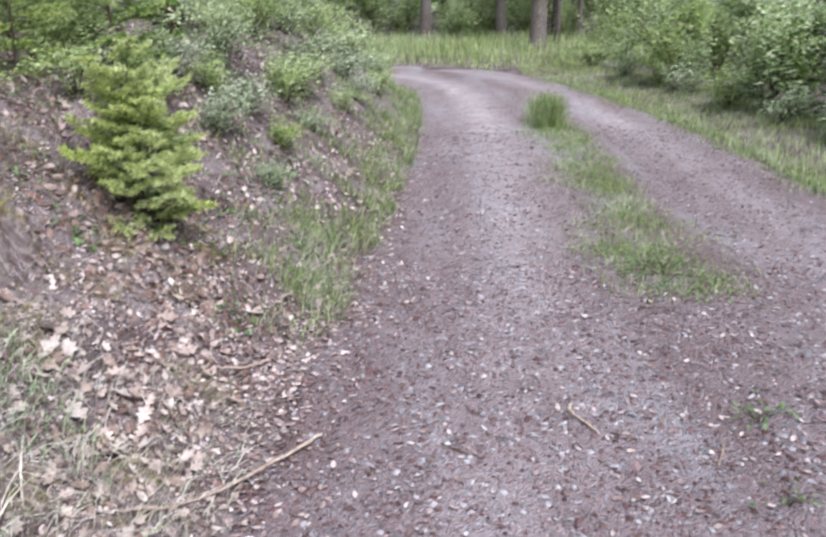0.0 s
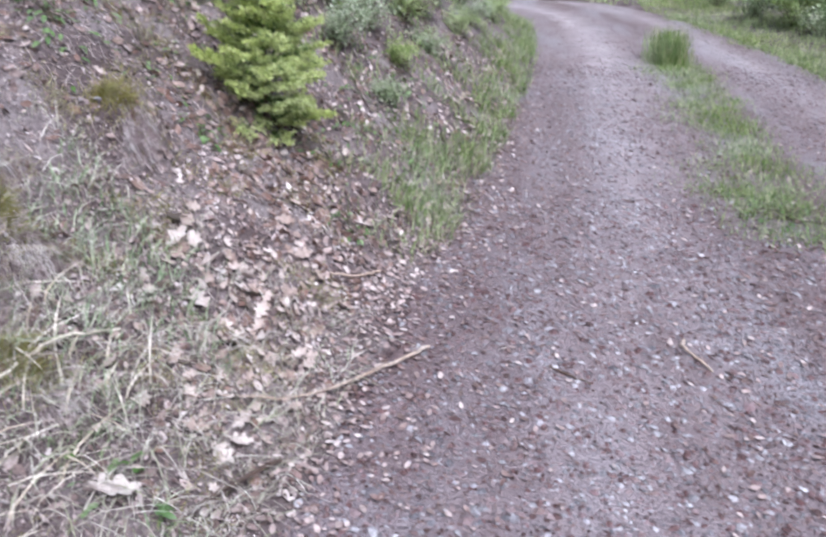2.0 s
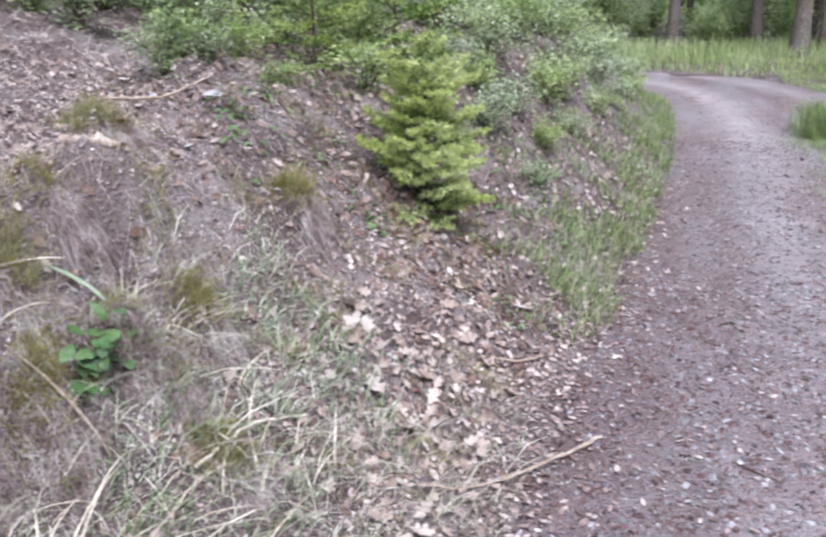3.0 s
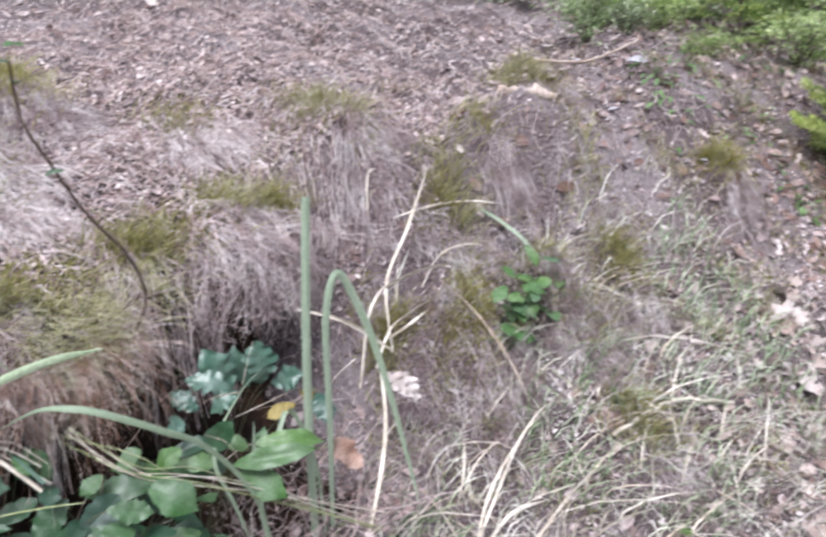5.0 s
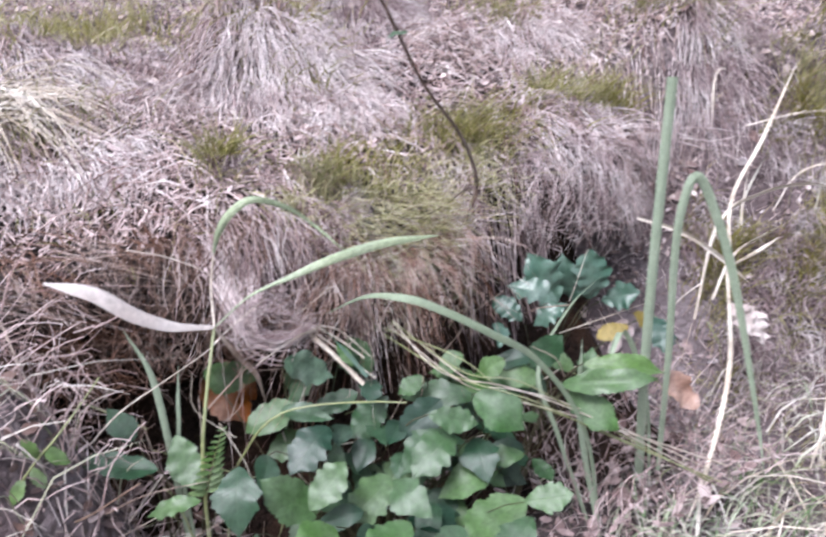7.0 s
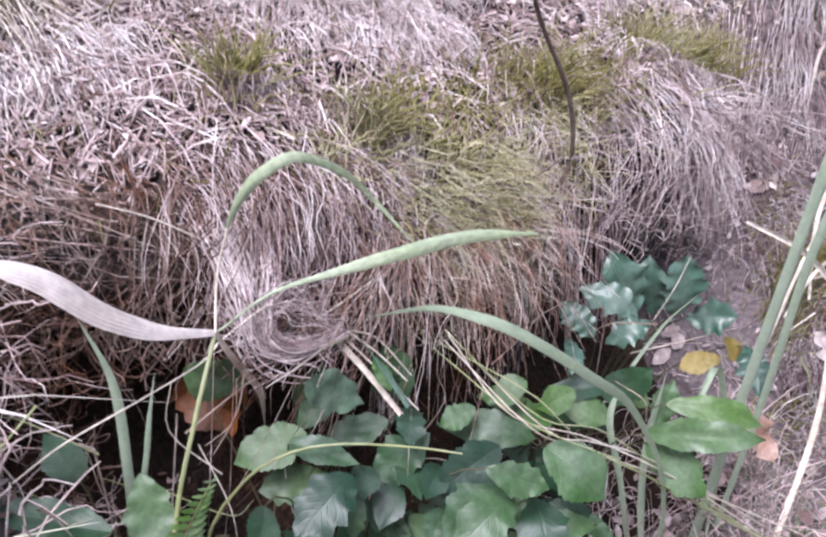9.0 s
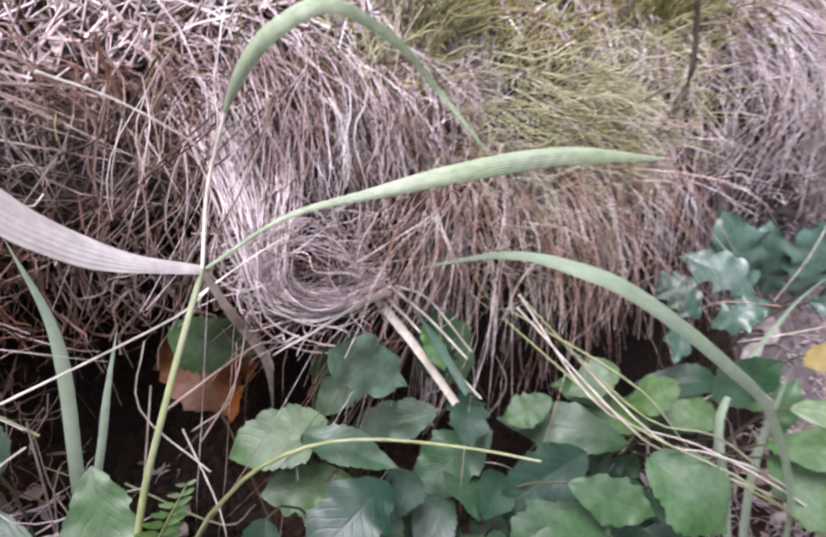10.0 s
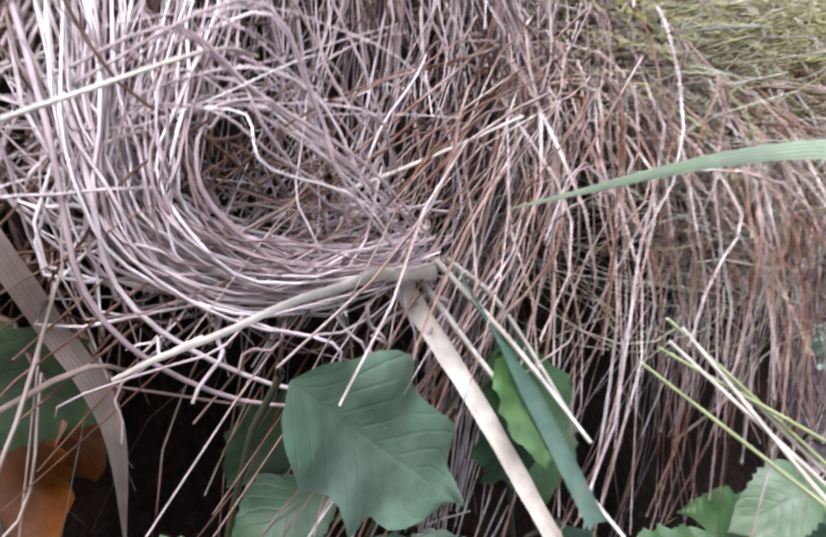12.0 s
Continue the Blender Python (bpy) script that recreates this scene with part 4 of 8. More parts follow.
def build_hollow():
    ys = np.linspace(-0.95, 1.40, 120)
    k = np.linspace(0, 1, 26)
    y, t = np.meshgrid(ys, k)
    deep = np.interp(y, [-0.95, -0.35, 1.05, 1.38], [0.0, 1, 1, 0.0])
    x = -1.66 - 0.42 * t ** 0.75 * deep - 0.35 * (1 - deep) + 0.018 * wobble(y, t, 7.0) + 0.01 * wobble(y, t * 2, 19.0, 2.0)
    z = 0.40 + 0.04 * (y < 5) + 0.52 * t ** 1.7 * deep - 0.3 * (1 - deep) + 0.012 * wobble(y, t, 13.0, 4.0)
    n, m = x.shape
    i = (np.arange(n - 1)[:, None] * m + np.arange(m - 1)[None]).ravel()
    # the sheet's near-black tone carries the shade under the lip
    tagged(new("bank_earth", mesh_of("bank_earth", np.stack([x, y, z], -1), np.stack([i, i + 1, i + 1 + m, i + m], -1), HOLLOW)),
           "crumbling humus in the undercut bank, its colour darkened for the hollow's shade", "earth", kind="structure")
    # the turf that overhangs it
    ys = np.linspace(-0.98, 1.24, 150)
    out = lip_x(ys)
    prof = [(-0.42, 0.14), (-0.30, 0.095), (-0.20, 0.06), (-0.12, 0.035), (-0.06, 0.01), (-0.02, -0.025), (0.0, -0.06), (-0.012, -0.09), (-0.045, -0.105), (-0.10, -0.10), (-0.18, -0.09), (-0.25, -0.06)]
    v = []
    for a, b in prof:
        px = out + a
        pz = 0.955 + b + 0.008 * wobble(ys, a * 5 + ys * 0, 12.0) + cushion(px, ys) * (b > -0.08)
        if a < -0.11 and b > 0:
            pz = np.maximum(ground_z(px, ys) + 0.012, pz - 0.03)
        v.append(np.stack([px, ys, pz], -1))
    v = np.array(v)
    n, m = v.shape[:2]
    i = (np.arange(n - 1)[:, None] * m + np.arange(m - 1)[None]).ravel()
    tagged(new("turf_lip", mesh_of("turf_lip", v, np.stack([i, i + m, i + m + 1, i + 1], -1), TURF)),
           "overhanging lip of matted brown turf", "turf", kind="structure")


build_hollow()


def top_z(x, y):
    """Height of the turf above the hollow."""
    over = 0.955 + np.interp(x - lip_x(y), [-0.42, -0.30, -0.20, -0.12, -0.06, -0.02, 0.0], [0.14, 0.095, 0.06, 0.035, 0.01, -0.025, -0.06]) + cushion(x, y)
    return np.where((y < 1.3) & (x > -2.3) & (x <= lip_x(y) + 1e-6), np.maximum(ground_z(x, y), over), ground_z(x, y))


def build_turf():
    # dry hair grass combed down the slope above the lip
    n = 2600
    x, y = RNG.uniform(-2.42, -1.88, n), RNG.uniform(-0.7, 1.75, n)
    ok = (x < lip_x(y) - 0.01) & ((y > 0.26) | (x < lip_x(y) - 0.20) | (RNG.random(n) < 0.08))
    x, y = x[ok], y[ok]
    n = len(x)
    length = RNG.uniform(0.04, 0.15, n)
    sway = RNG.normal(0, 0.75, n) + 0.6 * wobble(x, y, 6.0)
    dx, dy = np.cos(sway) * length, np.sin(sway) * length
    t = np.linspace(0, 1, 5)
    px, py = x[:, None] + dx[:, None] * t, y[:, None] + dy[:, None] * t + 0.012 * np.sin(t * 4)[None] * RNG.normal(0, 1, n)[:, None]
    lift = RNG.uniform(0.01, 0.045, n)[:, None] * np.sin(np.pi * np.minimum(t * 0.85 + 0.05, 1))[None]
    edge = lip_x(py)
    pz = np.where(px > edge, 0.90 - 1.3 * (px - edge), top_z(np.minimum(px, edge), py)) + lift + 0.004
    px = np.where(px > edge, edge + (px - edge) * 0.35 + 0.01, px)
    stuff("slope_hair_grass", tubes(np.stack([px, py, pz], -1), np.array([0.0008, 0.001, 0.001, 0.0008, 0.0004])[None] * RNG.uniform(0.5, 1.4, n)[:, None], 3),
          STRAW, "dry pinkish hair grass combed down the slope", "grass")

    # matted bits of straw lying every way between
    n = 26000
    x, y = np.concatenate([RNG.uniform(-3.3, -1.86, 20000), RNG.uniform(-2.6, -1.86, 6000)]), np.concatenate([RNG.uniform(-0.75, 2.3, 20000), RNG.uniform(-0.4, 0.5, 6000)])
    ok = x < lip_x(np.minimum(y, 1.3)) - 0.02
    x, y = x[ok], y[ok]
    n = len(x)
    a = RNG.uniform(0, 6.3, n)
    ln = RNG.uniform(0.008, 0.032, n)
    q = np.stack([x, y, top_z(x, y) + RNG.uniform(0.004, 0.02, n)], -1)
    x2, y2 = np.minimum(x + np.cos(a) * ln, lip_x(np.minimum(y, 1.3))), y + np.sin(a) * ln
    e = np.stack([x2, y2, top_z(x2, y2) + RNG.uniform(0.003, 0.03, n)], -1)
    stuff("straw_mat", tubes(np.stack([q, e], 1), np.array([[0.0013, 0.0009]]) * RNG.uniform(0.5, 1.5, n)[:, None], 3), CRUMB, "mat of broken straw and needles on the turf", "straw")

    # strands that hang over the lip
    def hanging(name, n, yr, material, label, thick, drop=1.0, reach=0.0, sway=0.05, gaps=0.0, under=0.0):
        y0 = RNG.uniform(*yr, n)
        if gaps:
            cell = ((y0 - yr[0]) / 0.017).astype(int)
            y0 = y0[(RNG.random(cell.max() + 1) > gaps)[cell]]
            n = len(y0)
        e = lip_x(y0)
        x0 = e - RNG.uniform(0.0, 0.14, n)
        h = np.interp(y0, LIP_Y, HANG) * RNG.uniform(0.25, 1.1, n) * drop
        # locks of hair that lean and droop together
        lock = ((y0 - yr[0]) / 0.017).astype(int)
        m = lock.max() + 1
        h = h * RNG.uniform(0.35, 1.25, m)[lock]
        dy = RNG.normal(0.01, 0.025, n) + RNG.normal(0, sway, m)[lock]
        out = RNG.uniform(0.0, 0.03, n) + RNG.uniform(-0.005, 0.03, m)[lock] + reach
        z0 = top_z(x0, y0) if not under else np.full(n, 0.93 - under) + RNG.normal(0, 0.012, n)
        a = np.stack([x0 if not under else e - 0.01, y0, z0], -1)
        b = np.stack([e + out * (0.4 if not under else 0.7), y0 + dy * 0.3, np.full(n, 0.985 - under) + RNG.normal(0, 0.012, n)], -1)
        c = np.stack([e + out + 0.02, y0 + dy * 0.8, 0.93 - h * 0.4], -1)
        d = np.stack([e + out * 1.35 + RNG.normal(0.0, 0.015, n), y0 + dy * 1.5, 0.90 - h], -1)
        p = bezier(a, b, c, d, 12)
        p = waver(p, 0.014)
        r = np.linspace(1, 0.35, 12)[None] * thick * RNG.uniform(0.6, 1.4, n)[:, None]
        return stuff(name, tubes(p, r, 3), material, label, "grass")
    hanging("hanging_hair_grass", 470, (0.475, 0.70), RUSSET, "reddish brown grass curtain hanging over the hollow", 0.00075, 1.0, 0.055, 0.04, 0.15, 0.055)
    hanging("hanging_hair_grass", 110, (0.49, 0.76), STRAW, "dry pale strands hanging over the brown curtain", 0.0008, 0.8, 0.05, 0.06, 0.25, 0.03)
    hanging("hanging_hair_grass", 130, (0.90, 1.08), MAUVE_HAIR, "tussock of bleached hair grass drooping over the seedlings", 0.0008, 0.6, 0.03, 0.05)
    hanging("hanging_hair_grass", 260, (0.72, 1.24), STRAW, "dry grass fringe above the leafy plants", 0.0009, 0.8, 0.005, 0.12, 0.35)
    hanging("hanging_hair_grass", 420, (-0.7, 0.27), ROOTY, "brown grass roots fringing the dark hollow", 0.0010, 1.6, -0.01, 0.12)
    hanging("hanging_hair_grass", 50, (-0.7, 0.16), STRAW, "dry strands drooping over the dark hollow", 0.0008, 2.4, 0.0, 0.14, 0.3)
    hanging("hanging_hair_grass", 160, (0.25, 0.5), ROOTY, "brown grass roots behind the pale swirl", 0.0010, 0.5, -0.02)
    # fine tangled grass that stands out from the lip beyond the curtain
    def tangle(name, n, yr, zr, out, material, label, thick, clumps=0):
        y0, z0 = RNG.uniform(*yr, n), RNG.uniform(*zr, n)
        if clumps:
            y0 = RNG.uniform(*yr, clumps)[RNG.integers(0, clumps, n)] + RNG.normal(0, 0.022, n)
        a = np.stack([lip_x(y0) + RNG.uniform(-0.01, 0.01, n) + (0.93 - z0) * 0.12, y0, z0], -1)
        g = RNG.normal(-0.5, 1.0, n)
        ln = RNG.uniform(0.03, 0.085, n)
        d = a + np.stack([RNG.uniform(0.2, 0.9, n) * out, np.sin(g * 1.3) * ln * 0.8, np.cos(g) * ln * 0.7 - 0.01], -1)
        m = a + np.stack([RNG.uniform(0.6, 1.1, n) * out, RNG.normal(0, 0.015, n), RNG.normal(0.012, 0.02, n)], -1)
        p = waver(bezier(a, m, (m + d) / 2 + RNG.normal(0, 0.01, (n, 3)), d, 8), 0.006)
        stuff(name, tubes(p, np.linspace(1, 0.4, 8)[None] * thick * RNG.uniform(0.6, 1.4, n)[:, None], 3), material, label, "grass")
    tangle("tangled_grass", 110, (0.485, 0.68), (0.865, 0.965), 0.12, OLIVE, "tuft of fine olive grass standing out from the lip", 0.0006, 5)
    tangle("tangled_grass", 120, (0.49, 0.72), (0.80, 0.95), 0.12, PALE_OLIVE, "tuft of pale fine grass standing out from the lip", 0.0005, 8)
    tangle("tangled_grass", 140, (0.56, 0.80), (0.86, 0.985), 0.10, OLIVE_LIGHT, "tangle of fine olive grass along the lip", 0.0006, 6)
    tangle("tangled_grass", 160, (0.46, 0.80), (0.82, 0.96), 0.05, STRAW, "tangle of dry straw below the olive grass", 0.0007)
    tangle("tangled_grass", 110, (0.86, 1.20), (0.80, 0.95), 0.06, STRAW, "tangle of dry grass on the lip above the sedge", 0.0009)
    tangle("tangled_grass", 90, (0.08, 0.19), (0.66, 0.86), 0.05, ROOTY, "brown grass hanging beside the stalk", 0.0007)
    tangle("tangled_grass", 300, (-0.45, 0.26), (0.80, 0.95), 0.04, ROOTY, "tangle of dark brown roots below the turf", 0.0010)
    tangle("tangled_grass", 170, (0.50, 0.67), (0.87, 0.975), 0.13, OLIVE_LIGHT, "fine yellowish olive grass over the brown curtain", 0.00042)
    tangle("tangled_grass", 120, (0.50, 0.70), (0.80, 0.92), 0.13, PALE_OLIVE, "fine grey-green grass over the brown curtain", 0.0004)
    # upright olive tufts that grow through the turf
    cs = [(0.62, -1.85), (0.70, -1.88), (0.56, -1.84), (0.78, -1.90), (0.48, -1.84), (0.84, -1.93), (1.05, -1.97), (0.45, -1.82), (0.39, -1.96)]
    i = RNG.integers(0, len(cs), 620)
    y0, x0 = (np.array(cs)[i, k] + RNG.normal(0, 0.022, 620) for k in (0, 1))
    p, side = tuft_paths(x0, y0, top_z(x0, y0) - 0.005, RNG.uniform(0.03, 0.085, 620), np.array([0.25, 0, 0]), RNG.uniform(0.2, 0.8, 620), 6)
    stuff("lip_olive_tufts", tubes(waver(p, 0.006), np.array([0.0008, 0.0010, 0.0010, 0.0008, 0.0005, 0.0002])[None], 3), OLIVE_LIGHT, "upright tufts of olive grass growing through the turf", "grass")
    # flat bits of brown leaf and bark trodden into the turf
    chip, chip_f = np.array([(-0.5, 0, 0.05), (-0.05, -0.30, 0.12), (0.5, 0, 0.08), (0.05, 0.28, 0.10)]), np.array([(0, 1, 2), (0, 2, 3)])
    x, y = RNG.uniform(-2.9, -1.86, 15000), RNG.uniform(-0.75, 1.9, 15000)
    ok = x < lip_x(np.minimum(y, 1.3)) - 0.03
    x, y = x[ok], y[ok]
    n = len(x)
    stuff("turf_crumbs", scattered(chip, chip_f, np.stack([x, y, top_z(x, y) + RNG.uniform(0.002, 0.012, n)], -1), spin(RNG.uniform(0, 6.3, n), RNG.normal(0.3, 0.4, n), RNG.uniform(0, 6.3, n)), np.repeat((0.006 + 0.017 * RNG.random(n) ** 1.5)[:, None], 3, 1)), TURF_BITS, "pinkish brown leaf and bark crumbs on the turf", "leaf litter")
    n = 500
    y0 = np.concatenate([RNG.uniform(0.47, 0.95, 320), RNG.uniform(-0.1, 1.2, 180)])
    x0 = lip_x(y0) - RNG.uniform(0.0, 0.16, n)
    p, side = tuft_paths(x0, y0, top_z(x0, y0), RNG.uniform(0.02, 0.075, n), np.array([0.5, 0, 0]), RNG.uniform(0.3, 1.1, n), 7)
    stuff("lip_green_grass", tubes(waver(p, 0.006), np.array([0.0006, 0.0008, 0.0008, 0.0007, 0.0006, 0.0004, 0.0002])[None], 3), OLIVE, "fine olive grass growing along the lip", "grass")
    # roots that hang inside the hollow
    n = 300
    y0 = RNG.uniform(-0.3, 0.75, n)
    x0 = lip_x(y0) - RNG.uniform(0.0, 0.08, n)
    h = 0.03 + 0.20 * RNG.random(n) ** 2
    a = np.stack([x0, y0, np.full(n, 0.87)], -1)
    d = a + np.stack([RNG.normal(0.02, 0.03, n), RNG.normal(0, 0.05, n), -h], -1)
    p = bezier(a, a * 0.66 + d * 0.34 + RNG.normal(0, 0.012, (n, 3)), a * 0.33 + d * 0.67 + RNG.normal(0, 0.015, (n, 3)), d, 9)
    p = waver(p, 0.01)
    stuff("hanging_roots", tubes(p, np.linspace(0.0007, 0.0003, 9)[None] * RNG.uniform(0.6, 1.3, n)[:, None], 3), ROOTY, "fine brown roots hanging in the hollow", "roots")


    # a mat of short crinkled roots on the face below the lip
    n = 2400
    y0 = RNG.uniform(-0.6, 0.33, n)
    x0 = lip_x(y0) - RNG.uniform(-0.005, 0.09, n)
    a = np.stack([x0, y0, RNG.uniform(0.80, 0.955, n)], -1)
    d = a + np.stack([RNG.normal(0.012, 0.012, n), RNG.normal(0, 0.022, n), RNG.normal(-0.03, 0.025, n)], -1)
    p = waver(bezier(a, a * 0.7 + d * 0.3, a * 0.3 + d * 0.7, d, 6), 0.006)
    stuff("root_mat", tubes(p, np.linspace(0.0014, 0.0007, 6)[None] * RNG.uniform(0.5, 1.5, n)[:, None], 3), ROOTY, "mat of crinkled brown roots under the turf", "roots")


build_turf()

KNOT = np.array([-1.715, 0.398, 0.846])


def build_swirl():
    """The pale tuft whose strands sweep down and curl round to a knot."""
    tuft = thing("grass_swirl", KNOT, "pale dry grass tuft curled like a nest over the hollow", "grass tuft")
    steps = 22

    def through_points(rows, n, spread, locks, depth=0.006):
        """Strands in locks along a way given by rows (outer and inner course of y, z, and x)."""
        outer, inner, xs = (np.array(r, float) for r in rows)
        lock = RNG.integers(0, locks, n)
        k = np.clip(RNG.random(locks)[lock] + RNG.normal(0, 0.05, n), 0, 1)[:, None, None]
        yz = outer[None] * (1 - k) + inner[None] * k + RNG.normal(0, spread, (locks, len(xs), 2))[lock] + RNG.normal(0, spread * 0.55, (n, len(xs), 2))
        x = xs[None] + RNG.normal(0, depth, locks)[lock][:, None] + RNG.normal(0, depth * 0.4, (n, len(xs)))
        ctrl = np.concatenate([x[:, :, None], yz], -1)
        return waver(np.array([glide(c, steps) for c in ctrl]), 0.0014)

    def loose(name, p, lo, hi, material):
        for i in range(len(p)):
            part(name, mesh_of(name, *tubes(p[i:i + 1] - KNOT, np.interp(np.linspace(0, 1, p.shape[1]), [0, 0.35, 0.6, 1], [0.5, 0.8, 1.0, 0.6])[None] * RNG.uniform(lo, hi), 5), material), tuft)

    arc = ([(0.285, 0.955), (0.295, 0.925), (0.300, 0.888), (0.302, 0.868), (0.312, 0.850), (0.340, 0.839), (0.370, 0.842), (0.398, 0.848)],
           [(0.385, 0.962), (0.350, 0.926), (0.328, 0.896), (0.324, 0.878), (0.331, 0.864), (0.348, 0.856), (0.374, 0.853), (0.402, 0.854)],
           [-1.85, -1.755, -1.724, -1.716, -1.713, -1.710, -1.710, -1.717])
    loose("strand", through_points(arc, 66, 0.0026, 40), 0.0003, 0.00066, STRAND)
    p = through_points(arc, 44, 0.0085, 30, 0.010)
    p[:, :, 0] -= 0.016
    tagged(part("finer_strand_rest", mesh_of("finer_strand_rest", *tubes(p - KNOT, np.linspace(1, 0.6, steps)[None] * RNG.uniform(0.0004, 0.0008, 44)[:, None], 4), STRAW), tuft), kind="stuff")
    # strands that loop over the top of the whirl and down to the knot
    over = ([(0.285, 0.875), (0.302, 0.893), (0.325, 0.904), (0.352, 0.894), (0.378, 0.872), (0.404, 0.852)],
            [(0.300, 0.862), (0.312, 0.880), (0.330, 0.889), (0.350, 0.881), (0.372, 0.864), (0.396, 0.852)],
            [-1.765, -1.735, -1.718, -1.715, -1.715, -1.72])
    loose("strand", through_points(over, 14, 0.005, 11, 0.006), 0.0003, 0.0006, STRAND)
    # hair of the turf above that falls over the roots of the whirl
    n = 150
    y0 = RNG.uniform(0.27, 0.47, n)
    a = np.stack([-1.87 + RNG.normal(0, 0.03, n), y0, np.full(n, 0.985)], -1)
    a[:, 2] = top_z(a[:, 0], a[:, 1])
    e = np.stack([-1.752 + RNG.normal(0, 0.012, n), y0 + RNG.normal(0, 0.035, n), 0.902 + RNG.normal(0, 0.024, n)], -1)
    p = waver(bezier(a, a + [0.05, 0, 0.02], e + np.stack([np.zeros(n), RNG.normal(0, 0.015, n), np.full(n, 0.04)], -1), e, 12), 0.009)
    tagged(part("covering_hair_rest", mesh_of("covering_hair_rest", *tubes(p - KNOT, np.linspace(1, 0.5, 12)[None] * RNG.uniform(0.00035, 0.0007, n)[:, None], 4), STRAW), tuft), kind="stuff")
    # short strands that criss-cross inside the whirl
    n = 150
    r, g = 0.045 * np.sqrt(RNG.random(n)), RNG.uniform(0, 6.3, n)
    m = np.stack([RNG.uniform(-1.75, -1.718, n), 0.350 + r * np.cos(g) * 1.2, 0.870 + r * np.sin(g) * 0.9], -1)
    g = RNG.normal(-0.6, 0.9, n)
    d = np.stack([RNG.normal(0, 0.25, n), np.cos(g), np.sin(g)], -1) * RNG.uniform(0.018, 0.040, n)[:, None]
    bow = RNG.normal(0, 0.010, (n, 3))
    p = waver(bezier(m - d, m + bow - d * 0.3, m + bow + d * 0.3, m + d, 10), 0.002)
    loose("short_strand", p[:60], 0.00025, 0.00045, STRAND)
    tagged(part("short_strand_rest", mesh_of("short_strand_rest", *tubes(p[110:] - KNOT, np.full((1, 10), 0.0004), 4), ROOTY), tuft), kind="stuff")
    # locks that fall from the lip behind the whirl, leaning into one another
    n, locks = 150, 30
    lock = RNG.integers(0, locks, n)
    yl = np.linspace(0.30, 0.50, locks)
    lean = RNG.normal(0, 0.028, locks)[lock]
    y0 = yl[lock] + RNG.normal(0, 0.004, n)
    a = np.stack([-1.812 + RNG.normal(0, 0.012, n), y0, 0.962 + RNG.normal(0, 0.012, n)], -1)
    e = np.stack([-1.775 + RNG.normal(0, 0.012, locks)[lock] + RNG.normal(0, 0.005, n), y0 + lean + RNG.normal(0, 0.010, n), 0.850 + RNG.normal(0, 0.02, locks)[lock] + RNG.normal(0, 0.012, n)], -1)
    b = a + np.stack([0.045 + RNG.normal(0, 0.008, n), -lean * 0.3, np.full(n, 0.004)], -1)
    c = e + np.stack([RNG.normal(0.012, 0.005, n), -lean * 0.6, np.full(n, 0.045)], -1)
    p = waver(bezier(a, b, c, e, 14), 0.004)
    for i in range(0, 70):
        part("falling_strand", mesh_of("falling_strand", *tubes(p[i:i + 1] - KNOT, np.linspace(1, 0.6, 14)[None] * RNG.uniform(0.0003, 0.0006), 4), STRAND), tuft)
    tagged(part("falling_strand_rest", mesh_of("falling_strand_rest", *tubes(p[70:] - KNOT, np.linspace(1, 0.6, 14)[None] * RNG.uniform(0.0004, 0.0008, n - 70)[:, None], 4), MAUVE_HAIR), tuft), kind="stuff")
    # one long straw laid across the top and one across the right
    for q in ([(-1.70, 0.262, 0.876), (-1.712, 0.300, 0.890), (-1.716, 0.330, 0.902), (-1.735, 0.350, 0.900)], [(-1.72, 0.372, 0.868), (-1.725, 0.405, 0.879), (-1.73, 0.440, 0.892)]):
        part("strand", mesh_of("strand", *tubes(glide(q, 16)[None] - KNOT, np.linspace(0.0007, 0.0005, 16)[None], 5), PALE_STRAW), tuft)
    # two strong strands that loop below the tuft
    for q in ([(-1.79, 0.285, 0.95), (-1.72, 0.296, 0.885), (-1.705, 0.305, 0.845), (-1.70, 0.335, 0.822), (-1.70, 0.375, 0.812)], [(-1.79, 0.29, 0.95), (-1.72, 0.303, 0.88), (-1.71, 0.313, 0.845), (-1.705, 0.345, 0.823), (-1.70, 0.38, 0.814)]):
        part("strand", mesh_of("strand", *tubes(glide(q, 20)[None] - KNOT, np.linspace(0.0009, 0.0005, 20)[None], 6), STRAND), tuft)
    # loose ends under the knot
    n = 16
    a = KNOT + np.stack([RNG.normal(0, 0.01, n), RNG.uniform(-0.09, 0.02, n), RNG.normal(-0.004, 0.005, n)], -1)
    d = a + np.stack([RNG.normal(0.005, 0.012, n), RNG.normal(0, 0.015, n), -RNG.uniform(0.008, 0.03, n)], -1)
    p = waver(bezier(a, a + [0, 0, -0.006], d + [0, 0, 0.012], d, 9), 0.003)
    for i in range(n):
        part("loose_end", mesh_of("loose_end", *tubes(p[i:i + 1] - KNOT, np.linspace(0.0007, 0.0004, 9)[None] * RNG.uniform(0.6, 1.2), 4), STRAND), tuft)
    # the broken stalk: two flattened straws that leave the knot
    p = glide([KNOT + (0, -0.004, -0.004), (-1.697, 0.418, 0.808), (-1.675, 0.444, 0.766)], 14)
